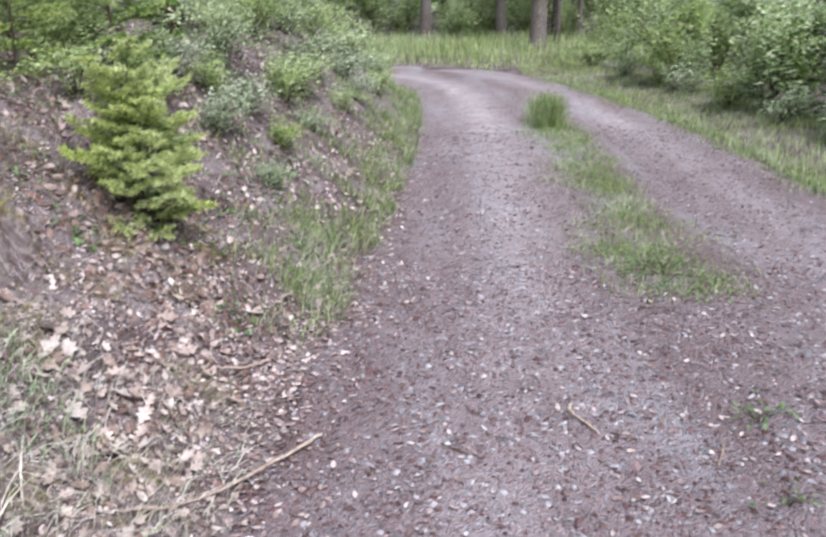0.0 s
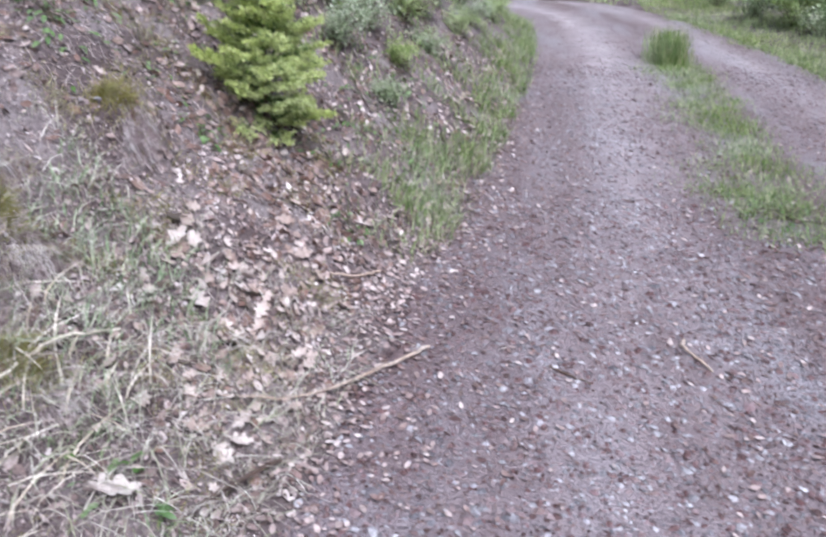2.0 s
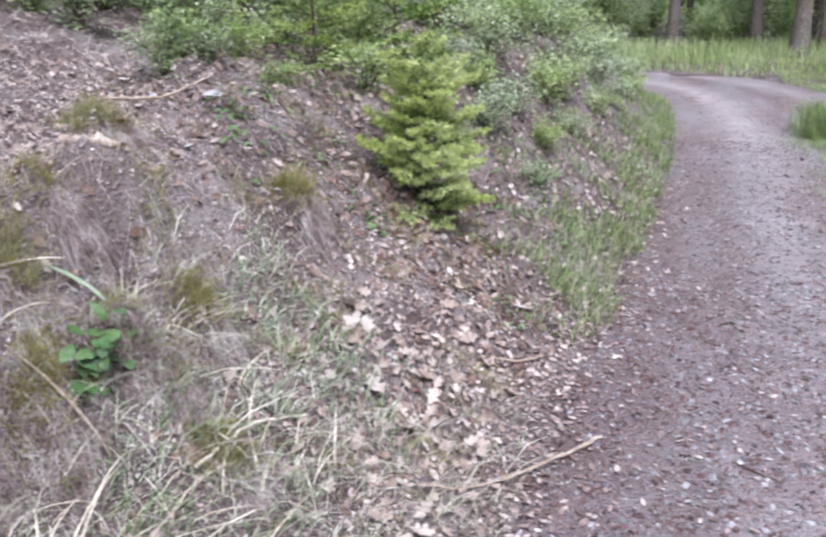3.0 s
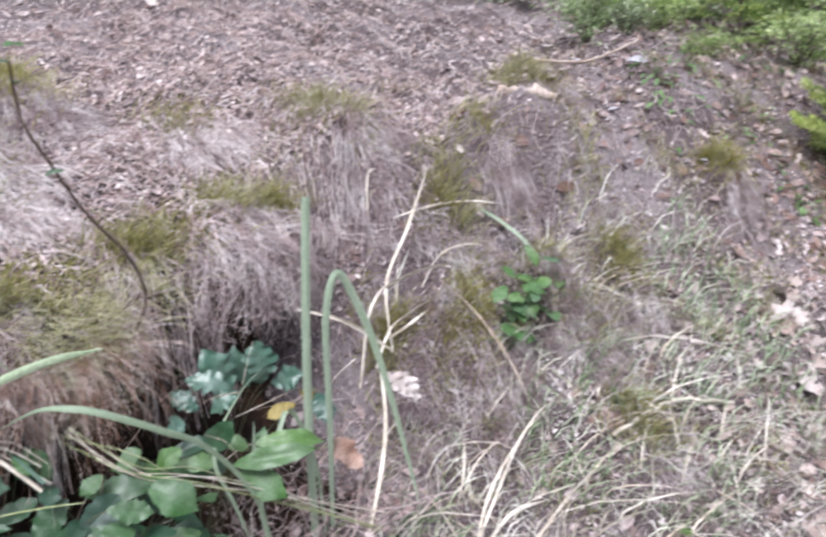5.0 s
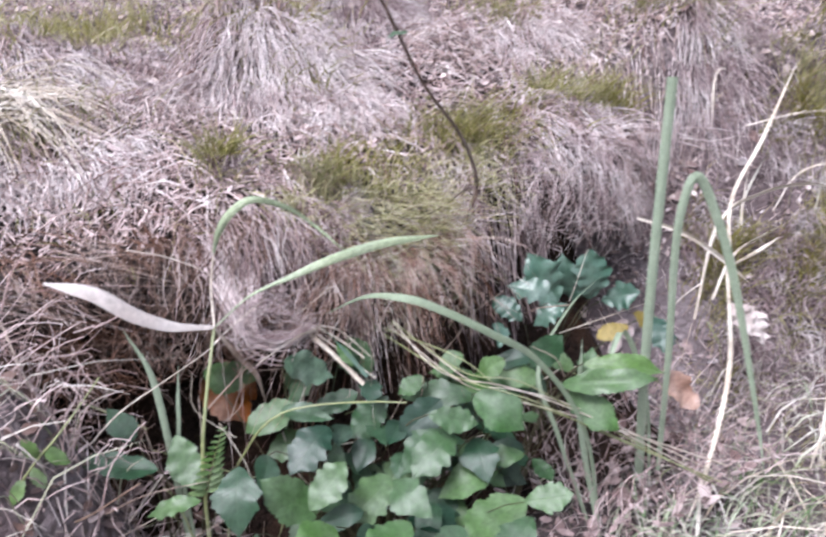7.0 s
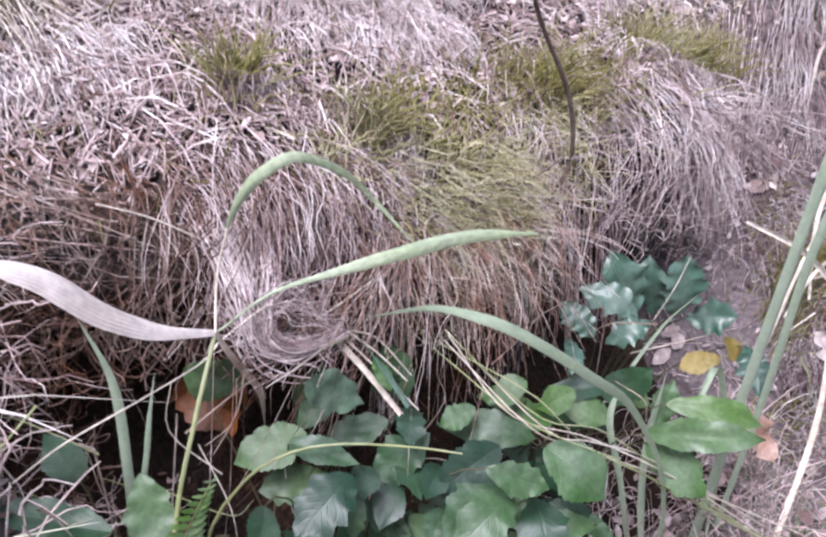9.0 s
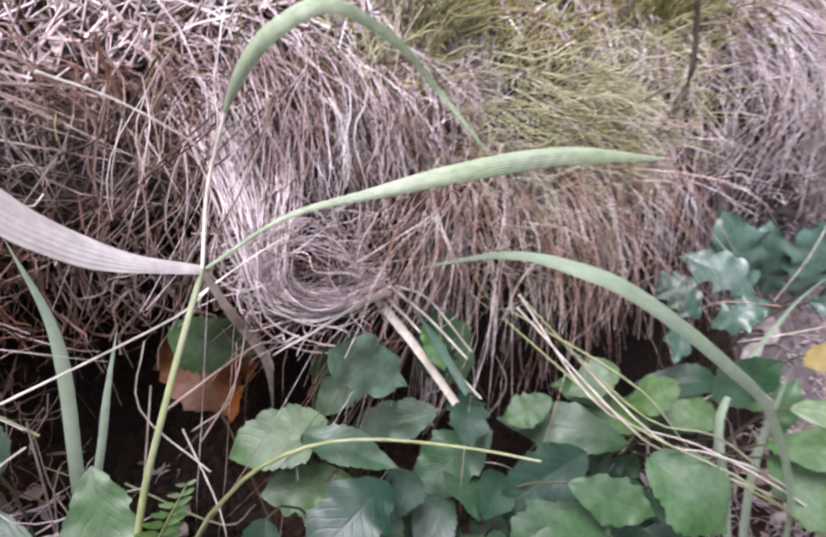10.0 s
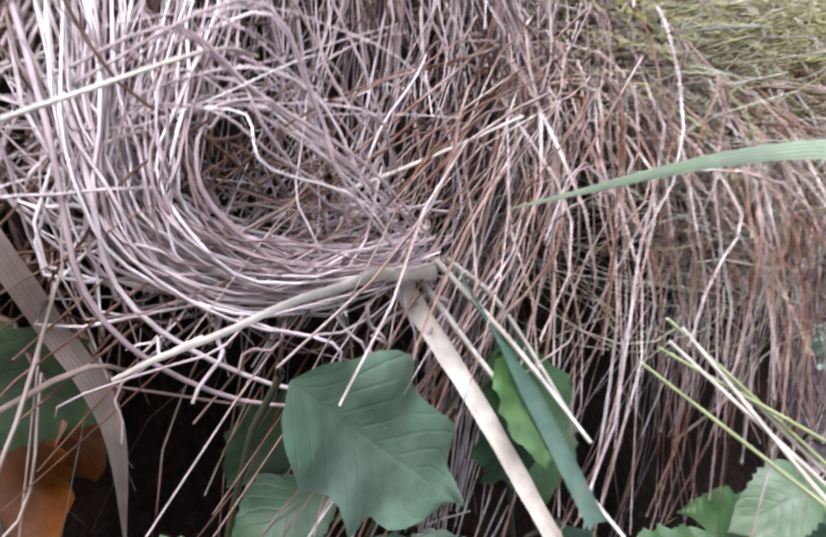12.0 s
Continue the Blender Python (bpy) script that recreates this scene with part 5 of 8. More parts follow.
    v = ribbons(p[None] - KNOT, (np.linspace(0.0062, 0.0056, 14) * (1 + 0.04 * np.sin(np.arange(14) * 2.1)))[None], np.array([[0.2, 0.75, 0.5]]), 0.5)
    part("broken_stalk", mesh_of("broken_stalk", *v, PALE_STRAW), tuft, "broken pale straw stalk")
    p = glide([KNOT + (0.004, 0.004, 0.0), (-1.70, 0.375, 0.851), (-1.675, 0.335, 0.855), (-1.67, 0.300, 0.845)], 14)
    p[:, 2] += 0.0004 * np.sin(np.arange(14) * 1.7)
    v = ribbons(p[None] - KNOT, np.array([0.0060, 0.0062, 0.0055, 0.0052, 0.0046, 0.0040, 0.0035, 0.0031, 0.0027, 0.0024, 0.0022, 0.0020, 0.0018, 0.0012])[None], np.array([[0.3, 0.2, 0.9]]), 0.5)
    part("broken_stalk", mesh_of("broken_stalk", *v, PALE_STRAW), tuft, "tapering pale straw stalk")
    p = glide([KNOT + (0.004, 0.012, 0.002), (-1.69, 0.427, 0.819), (-1.665, 0.446, 0.781)], 14)
    v = ribbons(p[None] - KNOT, np.interp(np.arange(14), [0, 4, 7, 13], [0.0008, 0.0012, 0.0055, 0.0062])[None], np.array([[0.2, 0.75, 0.5]]), 0.4)
    part("split_blade", mesh_of("split_blade", *v, BLUE_LEAF), tuft, "grey-green blade split from the broken stalk")
    for q in ([KNOT, (-1.70, 0.422, 0.818), (-1.66, 0.454, 0.778)], [KNOT + (0, 0.006, 0.004), (-1.70, 0.43, 0.826), (-1.68, 0.452, 0.80)], [KNOT + (0, 0.01, 0.004), (-1.72, 0.44, 0.83), (-1.70, 0.47, 0.79)]):
        part("fine_straw", mesh_of("fine_straw", *tubes(glide(q, 10)[None] - KNOT, np.linspace(0.0012, 0.0007, 10)[None], 5), PALE_STRAW), tuft)


build_swirl()


# ---- leafy seedlings below the lip ----
def leaf_mesh(name, material, length=1.0, width=0.62, teeth=9, fold=0.25, droop=0.25, wave=0.04, seed=0):
    """A toothed leaf along +x from its stalk, its face up."""
    rng = np.random.default_rng(seed)
    n = 2 * teeth + 2
    t = np.linspace(0, 1, n)
    half = width / 2 * np.clip(np.sin(np.pi * t ** 0.82), 0, 1) ** 0.75
    half = half * np.where(np.arange(n) % 2 == 0, 1.0, 0.86)
    half = half * (1 + 0.10 * np.sin(t * 9 + rng.uniform(0, 6.3)))
    half[0], half[-1] = 0.012, 0.004
    rows, uv = [], []
    ph = rng.uniform(0, 6.3)
    for a, h in zip(t, half):
        x, z = a - 0.06 * a * a, -droop * a * a
        for j in (-1, -0.55, 0, 0.55, 1):
            rows.append((x + 0.05 * abs(j) * h, j * h, z + fold * abs(j) * h - 0.35 * fold * h * j * j + wave * np.sin(a * 11 + ph + j) * abs(j)))
            uv.append((a, 0.5 + 0.5 * j))
    f = [(5 * i + j, 5 * i + j + 5, 5 * i + j + 6, 5 * i + j + 1) for i in range(n - 1) for j in range(4)]
    return mesh_of(name, np.array(rows) * length, np.array(f), material, np.array(uv))


def facing(at, along, normal, size):
    """Pose of a leaf: stalk end at 'at', tip towards 'along', face towards 'normal'."""
    x = Vector(along).normalized()
    z = Vector(normal)
    z = (z - x * z.dot(x)).normalized()
    y = z.cross(x)
    return Matrix.Translation(at) @ Matrix((x, y, z)).transposed().to_4x4() @ Matrix.Scale(size, 4)


def lobed_leaf(name, material, width=0.62, lobes=4, depth=0.16, fold=0.22, droop=0.2, wave=0.05, seed=0, skew=0.25, wide=0.48, teeth=0):
    """A leaf along +x with coarse lobes and fine teeth on both sides, its face up; widest at 'wide' of its length."""
    rng = np.random.default_rng(seed)
    n = max(7 * lobes, 4 * teeth) + 3
    t = np.linspace(0, 1, n)
    power = np.log(0.5) / np.log(wide)
    env = np.clip(np.sin(np.pi * t ** power), 0, 1) ** np.interp(t, [0, 0.45, 0.8, 1], [0.66, 0.72, 1.0, 1.1])
    rows, uv = [], []
    ph = rng.uniform(0, 6.3, 4)
    cols = (-1, -0.62, -0.3, 0, 0.3, 0.62, 1)
    edge = []
    for side in (0, 1):
        u = t * lobes + 0.22 * np.sin(t * 7 + ph[side]) + 0.5 * side
        tooth = 0.5 + 0.5 * np.cos(6.283 * (u % 1.0) ** (1 + skew))
        saw = (t * teeth + 0.3 * np.sin(t * 11 + ph[side])) % 1.0 if teeth else 0.5
        edge.append(width / 2 * env * (1 - depth * tooth * np.minimum(t * 6, 1)) * (1 + 0.13 * (saw - 0.5)) * (1 + 0.06 * np.sin(t * 8 + ph[side + 2])))
    for k, a in enumerate(t):
        bend = -droop * a * a + 0.05 * np.sin(a * 5 + ph[0])
        for j in cols:
            h = max(edge[0 if j < 0 else 1][k], 0.006)
            ripple = wave * np.sin(a * lobes * 6.283 + ph[1] + 1.5 * np.sign(j)) * j * j + 0.35 * wave * np.sin(a * 9 + 5 * j + ph[2])
            rows.append((a + 0.10 * abs(j) * h, j * h, bend + fold * abs(j) * h - 0.45 * fold * h * j * j + ripple * min(1, 6 * a)))
            uv.append((a, 0.5 + 0.5 * j))
    m = len(cols)
    f = [(m * i + j, m * i + j + m, m * i + j + m + 1, m * i + j + 1) for i in range(n - 1) for j in range(m - 1)]
    return mesh_of(name, np.array(rows), np.array(f), material, np.array(uv))


LEAVES = [lobed_leaf("leaf", LEAF, 0.62, 3, 0.12, 0.24, 0.20, 0.014, 1, teeth=10), lobed_leaf("leaf", LEAF, 0.62, 4, 0.17, 0.12, 0.26, 0.018, 2, wide=0.55, teeth=8),
          lobed_leaf("leaf", LEAF, 0.62, 2, 0.10, 0.30, 0.14, 0.014, 3, wide=0.42, teeth=11), lobed_leaf("leaf", LEAF, 0.62, 4, 0.22, 0.08, 0.18, 0.020, 4, wide=0.52, teeth=7), lobed_leaf("leaf", LEAF, 0.62, 3, 0.15, -0.12, 0.30, 0.016, 14, wide=0.5, teeth=9)]
LIGHT_LEAVES = [lobed_leaf("leaf", LIGHT_LEAF, 0.62, 3, 0.11, 0.20, 0.18, 0.014, 5, teeth=12), lobed_leaf("leaf", LIGHT_LEAF, 0.62, 4, 0.16, 0.10, 0.26, 0.018, 6, teeth=9)]
BACK_MESHES = [lobed_leaf("leaf", BLUE_LEAF, 0.66, 4, 0.26, 0.30, 0.26, 0.035, 7, 0.7, 0.58, 8), lobed_leaf("leaf", BLUE_LEAF, 0.66, 4, 0.32, 0.22, 0.34, 0.04, 9, 0.7, 0.60, 9), lobed_leaf("leaf", BLUE_LEAF, 0.66, 5, 0.24, -0.15, 0.20, 0.04, 10, 0.7, 0.55, 8)]
WAVY = lobed_leaf("leaf", PALE_LEAF, 0.54, 3, 0.24, 0.12, 0.16, 0.03, 8, 0.0, 0.46)

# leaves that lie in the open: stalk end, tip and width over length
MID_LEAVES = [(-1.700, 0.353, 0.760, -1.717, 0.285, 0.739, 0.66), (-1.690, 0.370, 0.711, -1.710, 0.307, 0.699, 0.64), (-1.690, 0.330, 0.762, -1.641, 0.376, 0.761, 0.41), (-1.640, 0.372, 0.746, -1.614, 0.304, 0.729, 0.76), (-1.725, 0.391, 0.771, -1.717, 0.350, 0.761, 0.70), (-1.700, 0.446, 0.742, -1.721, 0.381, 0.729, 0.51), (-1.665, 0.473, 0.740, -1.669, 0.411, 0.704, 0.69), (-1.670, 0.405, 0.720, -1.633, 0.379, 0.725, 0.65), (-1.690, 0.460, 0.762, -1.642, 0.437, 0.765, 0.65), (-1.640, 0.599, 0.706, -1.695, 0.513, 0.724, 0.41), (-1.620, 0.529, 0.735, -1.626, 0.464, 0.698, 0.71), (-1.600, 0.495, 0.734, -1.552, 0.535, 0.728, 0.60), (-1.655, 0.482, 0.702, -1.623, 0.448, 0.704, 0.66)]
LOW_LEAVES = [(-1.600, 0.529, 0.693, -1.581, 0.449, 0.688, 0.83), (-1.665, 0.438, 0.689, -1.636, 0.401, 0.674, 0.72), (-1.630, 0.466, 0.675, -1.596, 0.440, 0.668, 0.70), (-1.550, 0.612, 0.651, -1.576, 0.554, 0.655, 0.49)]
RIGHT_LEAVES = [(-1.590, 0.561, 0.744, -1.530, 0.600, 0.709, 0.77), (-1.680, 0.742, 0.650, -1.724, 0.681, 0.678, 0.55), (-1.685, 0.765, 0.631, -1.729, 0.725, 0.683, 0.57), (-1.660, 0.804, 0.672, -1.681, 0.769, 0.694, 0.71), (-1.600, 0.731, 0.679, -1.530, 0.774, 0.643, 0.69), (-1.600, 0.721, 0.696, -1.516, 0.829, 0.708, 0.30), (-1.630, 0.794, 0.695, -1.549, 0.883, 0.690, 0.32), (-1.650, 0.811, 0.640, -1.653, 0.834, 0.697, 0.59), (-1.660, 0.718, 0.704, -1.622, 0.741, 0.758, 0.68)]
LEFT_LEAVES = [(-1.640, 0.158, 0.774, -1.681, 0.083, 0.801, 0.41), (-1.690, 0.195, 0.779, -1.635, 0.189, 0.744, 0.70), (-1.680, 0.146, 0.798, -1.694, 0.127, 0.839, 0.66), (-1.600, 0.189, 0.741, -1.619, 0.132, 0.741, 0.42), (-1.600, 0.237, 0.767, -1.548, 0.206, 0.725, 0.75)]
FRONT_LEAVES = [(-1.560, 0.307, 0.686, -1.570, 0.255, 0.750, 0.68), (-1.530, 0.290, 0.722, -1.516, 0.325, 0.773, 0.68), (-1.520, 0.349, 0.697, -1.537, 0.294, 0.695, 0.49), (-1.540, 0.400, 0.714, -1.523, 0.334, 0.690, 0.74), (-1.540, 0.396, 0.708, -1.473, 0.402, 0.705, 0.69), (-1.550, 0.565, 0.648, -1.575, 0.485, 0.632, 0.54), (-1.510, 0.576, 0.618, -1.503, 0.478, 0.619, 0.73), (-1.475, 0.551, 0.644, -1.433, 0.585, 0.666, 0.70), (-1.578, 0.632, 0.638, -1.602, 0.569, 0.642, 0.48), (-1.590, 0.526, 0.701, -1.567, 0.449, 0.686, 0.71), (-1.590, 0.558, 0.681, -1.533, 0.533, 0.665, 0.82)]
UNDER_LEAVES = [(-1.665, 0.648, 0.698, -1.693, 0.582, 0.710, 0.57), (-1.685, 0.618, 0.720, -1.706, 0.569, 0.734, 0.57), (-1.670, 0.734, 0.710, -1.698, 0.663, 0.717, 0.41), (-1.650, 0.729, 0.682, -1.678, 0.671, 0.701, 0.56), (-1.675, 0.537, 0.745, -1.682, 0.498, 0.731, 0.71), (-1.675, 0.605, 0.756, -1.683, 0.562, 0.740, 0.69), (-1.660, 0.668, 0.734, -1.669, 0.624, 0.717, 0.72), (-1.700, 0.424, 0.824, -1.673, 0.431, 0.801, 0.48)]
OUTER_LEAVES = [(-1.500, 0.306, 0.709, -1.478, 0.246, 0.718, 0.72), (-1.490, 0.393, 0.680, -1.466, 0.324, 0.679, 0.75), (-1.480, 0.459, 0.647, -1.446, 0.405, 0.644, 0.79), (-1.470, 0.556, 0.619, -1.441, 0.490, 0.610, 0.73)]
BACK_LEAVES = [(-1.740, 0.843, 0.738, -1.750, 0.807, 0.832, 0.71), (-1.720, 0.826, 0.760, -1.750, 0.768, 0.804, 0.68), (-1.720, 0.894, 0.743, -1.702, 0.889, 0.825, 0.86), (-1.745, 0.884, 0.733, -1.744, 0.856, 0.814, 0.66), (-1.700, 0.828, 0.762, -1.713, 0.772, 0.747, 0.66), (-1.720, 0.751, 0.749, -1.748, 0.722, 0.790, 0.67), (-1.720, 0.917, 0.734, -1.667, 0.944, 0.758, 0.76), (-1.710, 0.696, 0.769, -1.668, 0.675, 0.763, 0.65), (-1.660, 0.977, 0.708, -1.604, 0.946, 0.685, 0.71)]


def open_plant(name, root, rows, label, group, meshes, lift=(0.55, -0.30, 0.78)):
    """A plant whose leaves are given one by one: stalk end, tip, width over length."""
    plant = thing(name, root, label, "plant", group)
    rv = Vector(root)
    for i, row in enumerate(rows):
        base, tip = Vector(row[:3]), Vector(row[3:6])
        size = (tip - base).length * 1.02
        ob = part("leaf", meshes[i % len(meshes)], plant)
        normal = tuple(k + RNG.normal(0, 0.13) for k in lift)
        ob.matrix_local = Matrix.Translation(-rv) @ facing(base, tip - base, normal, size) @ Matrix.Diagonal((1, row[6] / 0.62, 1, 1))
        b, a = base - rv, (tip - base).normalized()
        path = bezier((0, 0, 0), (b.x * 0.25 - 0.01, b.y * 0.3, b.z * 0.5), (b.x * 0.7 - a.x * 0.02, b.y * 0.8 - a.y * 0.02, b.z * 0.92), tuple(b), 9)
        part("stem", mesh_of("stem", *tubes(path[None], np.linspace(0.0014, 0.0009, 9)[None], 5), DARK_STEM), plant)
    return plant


def leafy_plant(name, root, leaves, label, group, meshes=LEAVES):
    """A plant of single leaves (centre, tip direction, face, size) on thin stalks from one root."""
    plant = thing(name, root, label, "plant", group)
    rv = Vector(root)
    for i, (c, along, normal, size) in enumerate(leaves):
        a = Vector(along).normalized()
        base = Vector(c) - a * size * 0.48
        ob = part("leaf", meshes[i % len(meshes)], plant)
        ob.matrix_local = Matrix.Translation(-rv) @ facing(base, along, normal, size)
        b = base - rv
        path = bezier((0, 0, 0), (b.x * 0.25 - 0.01, b.y * 0.3, b.z * 0.5), (b.x * 0.6 - a.x * 0.03, b.y * 0.8 - a.y * 0.03, b.z * 0.95 + 0.01), tuple(b), 9)
        part("stem", mesh_of("stem", *tubes(path[None], np.linspace(0.0013, 0.0008, 9)[None], 5), DARK_STEM), plant)
    return plant


def dirs(n, toward=(0.6, 0.0, -0.2), spread=0.75):
    return [(toward[0] + RNG.normal(0, spread * 0.4), toward[1] + RNG.normal(0, spread), toward[2] + RNG.normal(0, spread * 0.3)) for _ in range(n)]


def faces_up(n, toward=(0.30, -0.10, 0.95), spread=0.22):
    return [tuple(toward[k] + RNG.normal(0, spread) for k in range(3)) for _ in range(n)]


def leafset(centres, lo=0.056, hi=0.09, toward=(0.6, 0.0, -0.2)):
    n = len(centres)
    return list(zip(centres, dirs(n, toward), faces_up(n), RNG.uniform(lo, hi, n)))


def build_plants():
    g = "leafy seedlings under the lip"
    label = "low seedling with toothed bluish green leaves"
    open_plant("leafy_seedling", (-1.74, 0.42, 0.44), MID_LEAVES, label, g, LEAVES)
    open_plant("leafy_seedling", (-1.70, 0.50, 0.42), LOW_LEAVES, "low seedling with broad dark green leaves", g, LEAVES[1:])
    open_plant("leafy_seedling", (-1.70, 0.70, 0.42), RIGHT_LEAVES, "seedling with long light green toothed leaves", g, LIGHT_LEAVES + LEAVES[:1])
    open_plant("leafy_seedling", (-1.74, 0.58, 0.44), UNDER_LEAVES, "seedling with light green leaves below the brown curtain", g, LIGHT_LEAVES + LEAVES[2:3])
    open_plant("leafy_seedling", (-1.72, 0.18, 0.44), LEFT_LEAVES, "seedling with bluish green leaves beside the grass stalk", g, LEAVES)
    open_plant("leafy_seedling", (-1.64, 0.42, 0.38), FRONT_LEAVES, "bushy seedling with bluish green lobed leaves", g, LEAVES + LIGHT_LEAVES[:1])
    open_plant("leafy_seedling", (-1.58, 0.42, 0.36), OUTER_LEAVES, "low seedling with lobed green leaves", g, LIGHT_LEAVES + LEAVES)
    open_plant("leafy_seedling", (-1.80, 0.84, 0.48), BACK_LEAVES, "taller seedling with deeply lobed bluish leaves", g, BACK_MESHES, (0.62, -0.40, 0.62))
    # leaves close under the pale swirl
    close = thing("leafy_seedling", (-1.76, 0.38, 0.44), "seedling with wavy green leaves under the swirl", "plant", g)
    for c, al, no, s, me in (((-1.673, 0.371, 0.814), (0.02, 0.80, -0.60), (0.65, -0.50, 0.52), 0.086, WAVY), ((-1.70, 0.440, 0.790), (0.1, 0.5, -0.85), (0.9, -0.3, 0.2), 0.055, LEAVES[3]),
                             ((-1.745, 0.380, 0.778), (0.1, -0.5, -0.85), (0.9, 0.1, 0.3), 0.055, LEAVES[1]), ((-1.805, 0.308, 0.772), (0.1, 0.85, -0.5), (0.85, -0.25, 0.15), 0.085, LEAVES[2]), ((-1.715, 0.462, 0.785), (0.45, 0.2, -0.85), (0.85, -0.4, 0.3), 0.065, LEAVES[0])):
        ob = part("leaf", me, close)
        start = Vector(c) - Vector(al).normalized() * s * 0.5
        ob.matrix_local = Matrix.Translation((1.76, -0.38, -0.44)) @ facing(start, al, no, s)
        b = start - Vector((-1.76, 0.38, 0.44))
        part("stem", mesh_of("stem", *tubes(bezier((0, 0, 0), (b.x * 0.3 - 0.02, b.y * 0.3, b.z * 0.5), (b.x * 0.6 - 0.01, b.y * 0.8, b.z * 0.9), tuple(b), 8)[None], np.linspace(0.0014, 0.0009, 8)[None], 5), DARK_STEM), close)
    # shaded leaves deeper down between them
    cs = [(-1.66 + RNG.normal(0, 0.02), RNG.uniform(0.28, 0.70), 0.0) for _ in range(40)]
    cs = [(x, y, 0.64 + (0.42 - y) * 0.22 + RNG.normal(0, 0.03)) for x, y, z in cs]
    leafy_plant("leafy_seedling", (-1.72, 0.45, 0.42), leafset(cs, 0.04, 0.065), "shaded dark green leaves low between the seedlings", g)
    cs = [(-1.55 + RNG.normal(0, 0.03), RNG.uniform(0.20, 0.56), 0.0) for _ in range(36)]
    cs = [(x, y, 0.57 + (-1.55 - x) * 0.8 + (0.4 - y) * 0.2 + RNG.normal(0, 0.02)) for x, y, z in cs]
    leafy_plant("leafy_seedling", (-1.60, 0.38, 0.36), leafset(cs), label, g)
    cs = [(-1.57 + RNG.normal(0, 0.03), RNG.uniform(-0.30, 0.12), RNG.uniform(0.53, 0.66)) for _ in range(22)]
    leafy_plant("leafy_seedling", (-1.62, -0.02, 0.38), leafset(cs), label, g)
    # small one out on the slope
    cs = [(-1.585 + RNG.normal(0, 0.022), 1.625 + RNG.normal(0, 0.048), 0.705 + RNG.normal(0, 0.055)) for _ in range(36)]
    cs = [(x, y, max(z, ground_at(x, y) + 0.03)) for x, y, z in cs]
    leafy_plant("leafy_seedling", (-1.61, 1.64, ground_at(-1.61, 1.64) - 0.01), leafset(cs, 0.045, 0.07), "small light green seedling on the open slope", g, LIGHT_LEAVES)
    # dead and yellow leaves in the hollow
    m2 = leaf_mesh("dead_leaf", ROSE_LEAF, 1, 0.7, 6, 0.7, -0.3, 0.12, 11)
    m = leaf_mesh("dead_leaf", DEAD_LEAF, 1, 0.7, 7, 0.5, -0.2, 0.08, 9)
    for at, al, no, s in (((-1.845, 0.285, 0.775), (0.1, 0.45, -0.9), (0.9, -0.4, 0.1), 0.10), ((-1.86, 0.33, 0.76), (0.15, 0.2, -0.9), (0.9, 0.1, 0.3), 0.06),
                          ((-1.65, 1.00, 0.60), (0.2, 0.3, -0.8), (0.9, -0.1, 0.4), 0.08)):
        rosy = at[1] > 0.9
        ob = tagged(new("dead_leaf", m2 if rosy else m), "curled rosy dead leaf below the yellow leaves" if rosy else "curled orange brown dead leaf caught in the hollow", "leaf", "dead leaves in the hollow")
        ob.matrix_world = facing(at, al, no, s)
    m = leaf_mesh("yellow_leaf", YELLOW_LEAF, 1, 0.55, 6, 0.3, 0.2, 0.05, 10)
    for at, al in (((-1.67, 0.86, 0.70), (0.3, 0.7, 0.3)), ((-1.68, 0.95, 0.715), (0.4, 0.5, -0.5))):
        ob = tagged(new("yellow_leaf", m), "yellowing leaf among the green seedlings", "leaf", "yellow leaves")
        ob.matrix_world = facing(at, al, (0.5, -0.2, 0.8), 0.06)


build_plants()


# ---- sedge and straw blades ----
def blade(parent, points, width, material, sideways=(0.2, 0.9, 0.1), name="blade", label="", fold=0.3, taper=True, steps=26, shape=None, face=None):
    o = np.array(parent.location)
    p = glide(points, steps)
    t = np.linspace(0, 1, steps)
    w = width * (np.minimum(0.55 + 1.2 * t, 1) * np.minimum(1, (1 - t) * 3.2 + 0.04) if taper else np.ones(steps))
    if shape:
        w = width * np.interp(t, np.linspace(0, 1, len(shape)), shape)
    side = np.array([sideways], float) if face is None else np.cross(np.gradient(p, axis=0), np.array(face, float))[None]
    uv = np.stack([np.repeat(t, 3), np.tile([0.0, 0.5, 1.0], steps)], -1)
    return part(name, mesh_of(name, *ribbons(p[None] - o, w[None], side, fold), material, uv), parent, label)


def stalk(parent, points, r0, r1, material, name="stalk", label="", steps=20):
    o = np.array(parent.location)
    return part(name, mesh_of(name, *tubes(glide(points, steps)[None] - o, np.linspace(r0, r1, steps)[None], 6), material), parent, label)


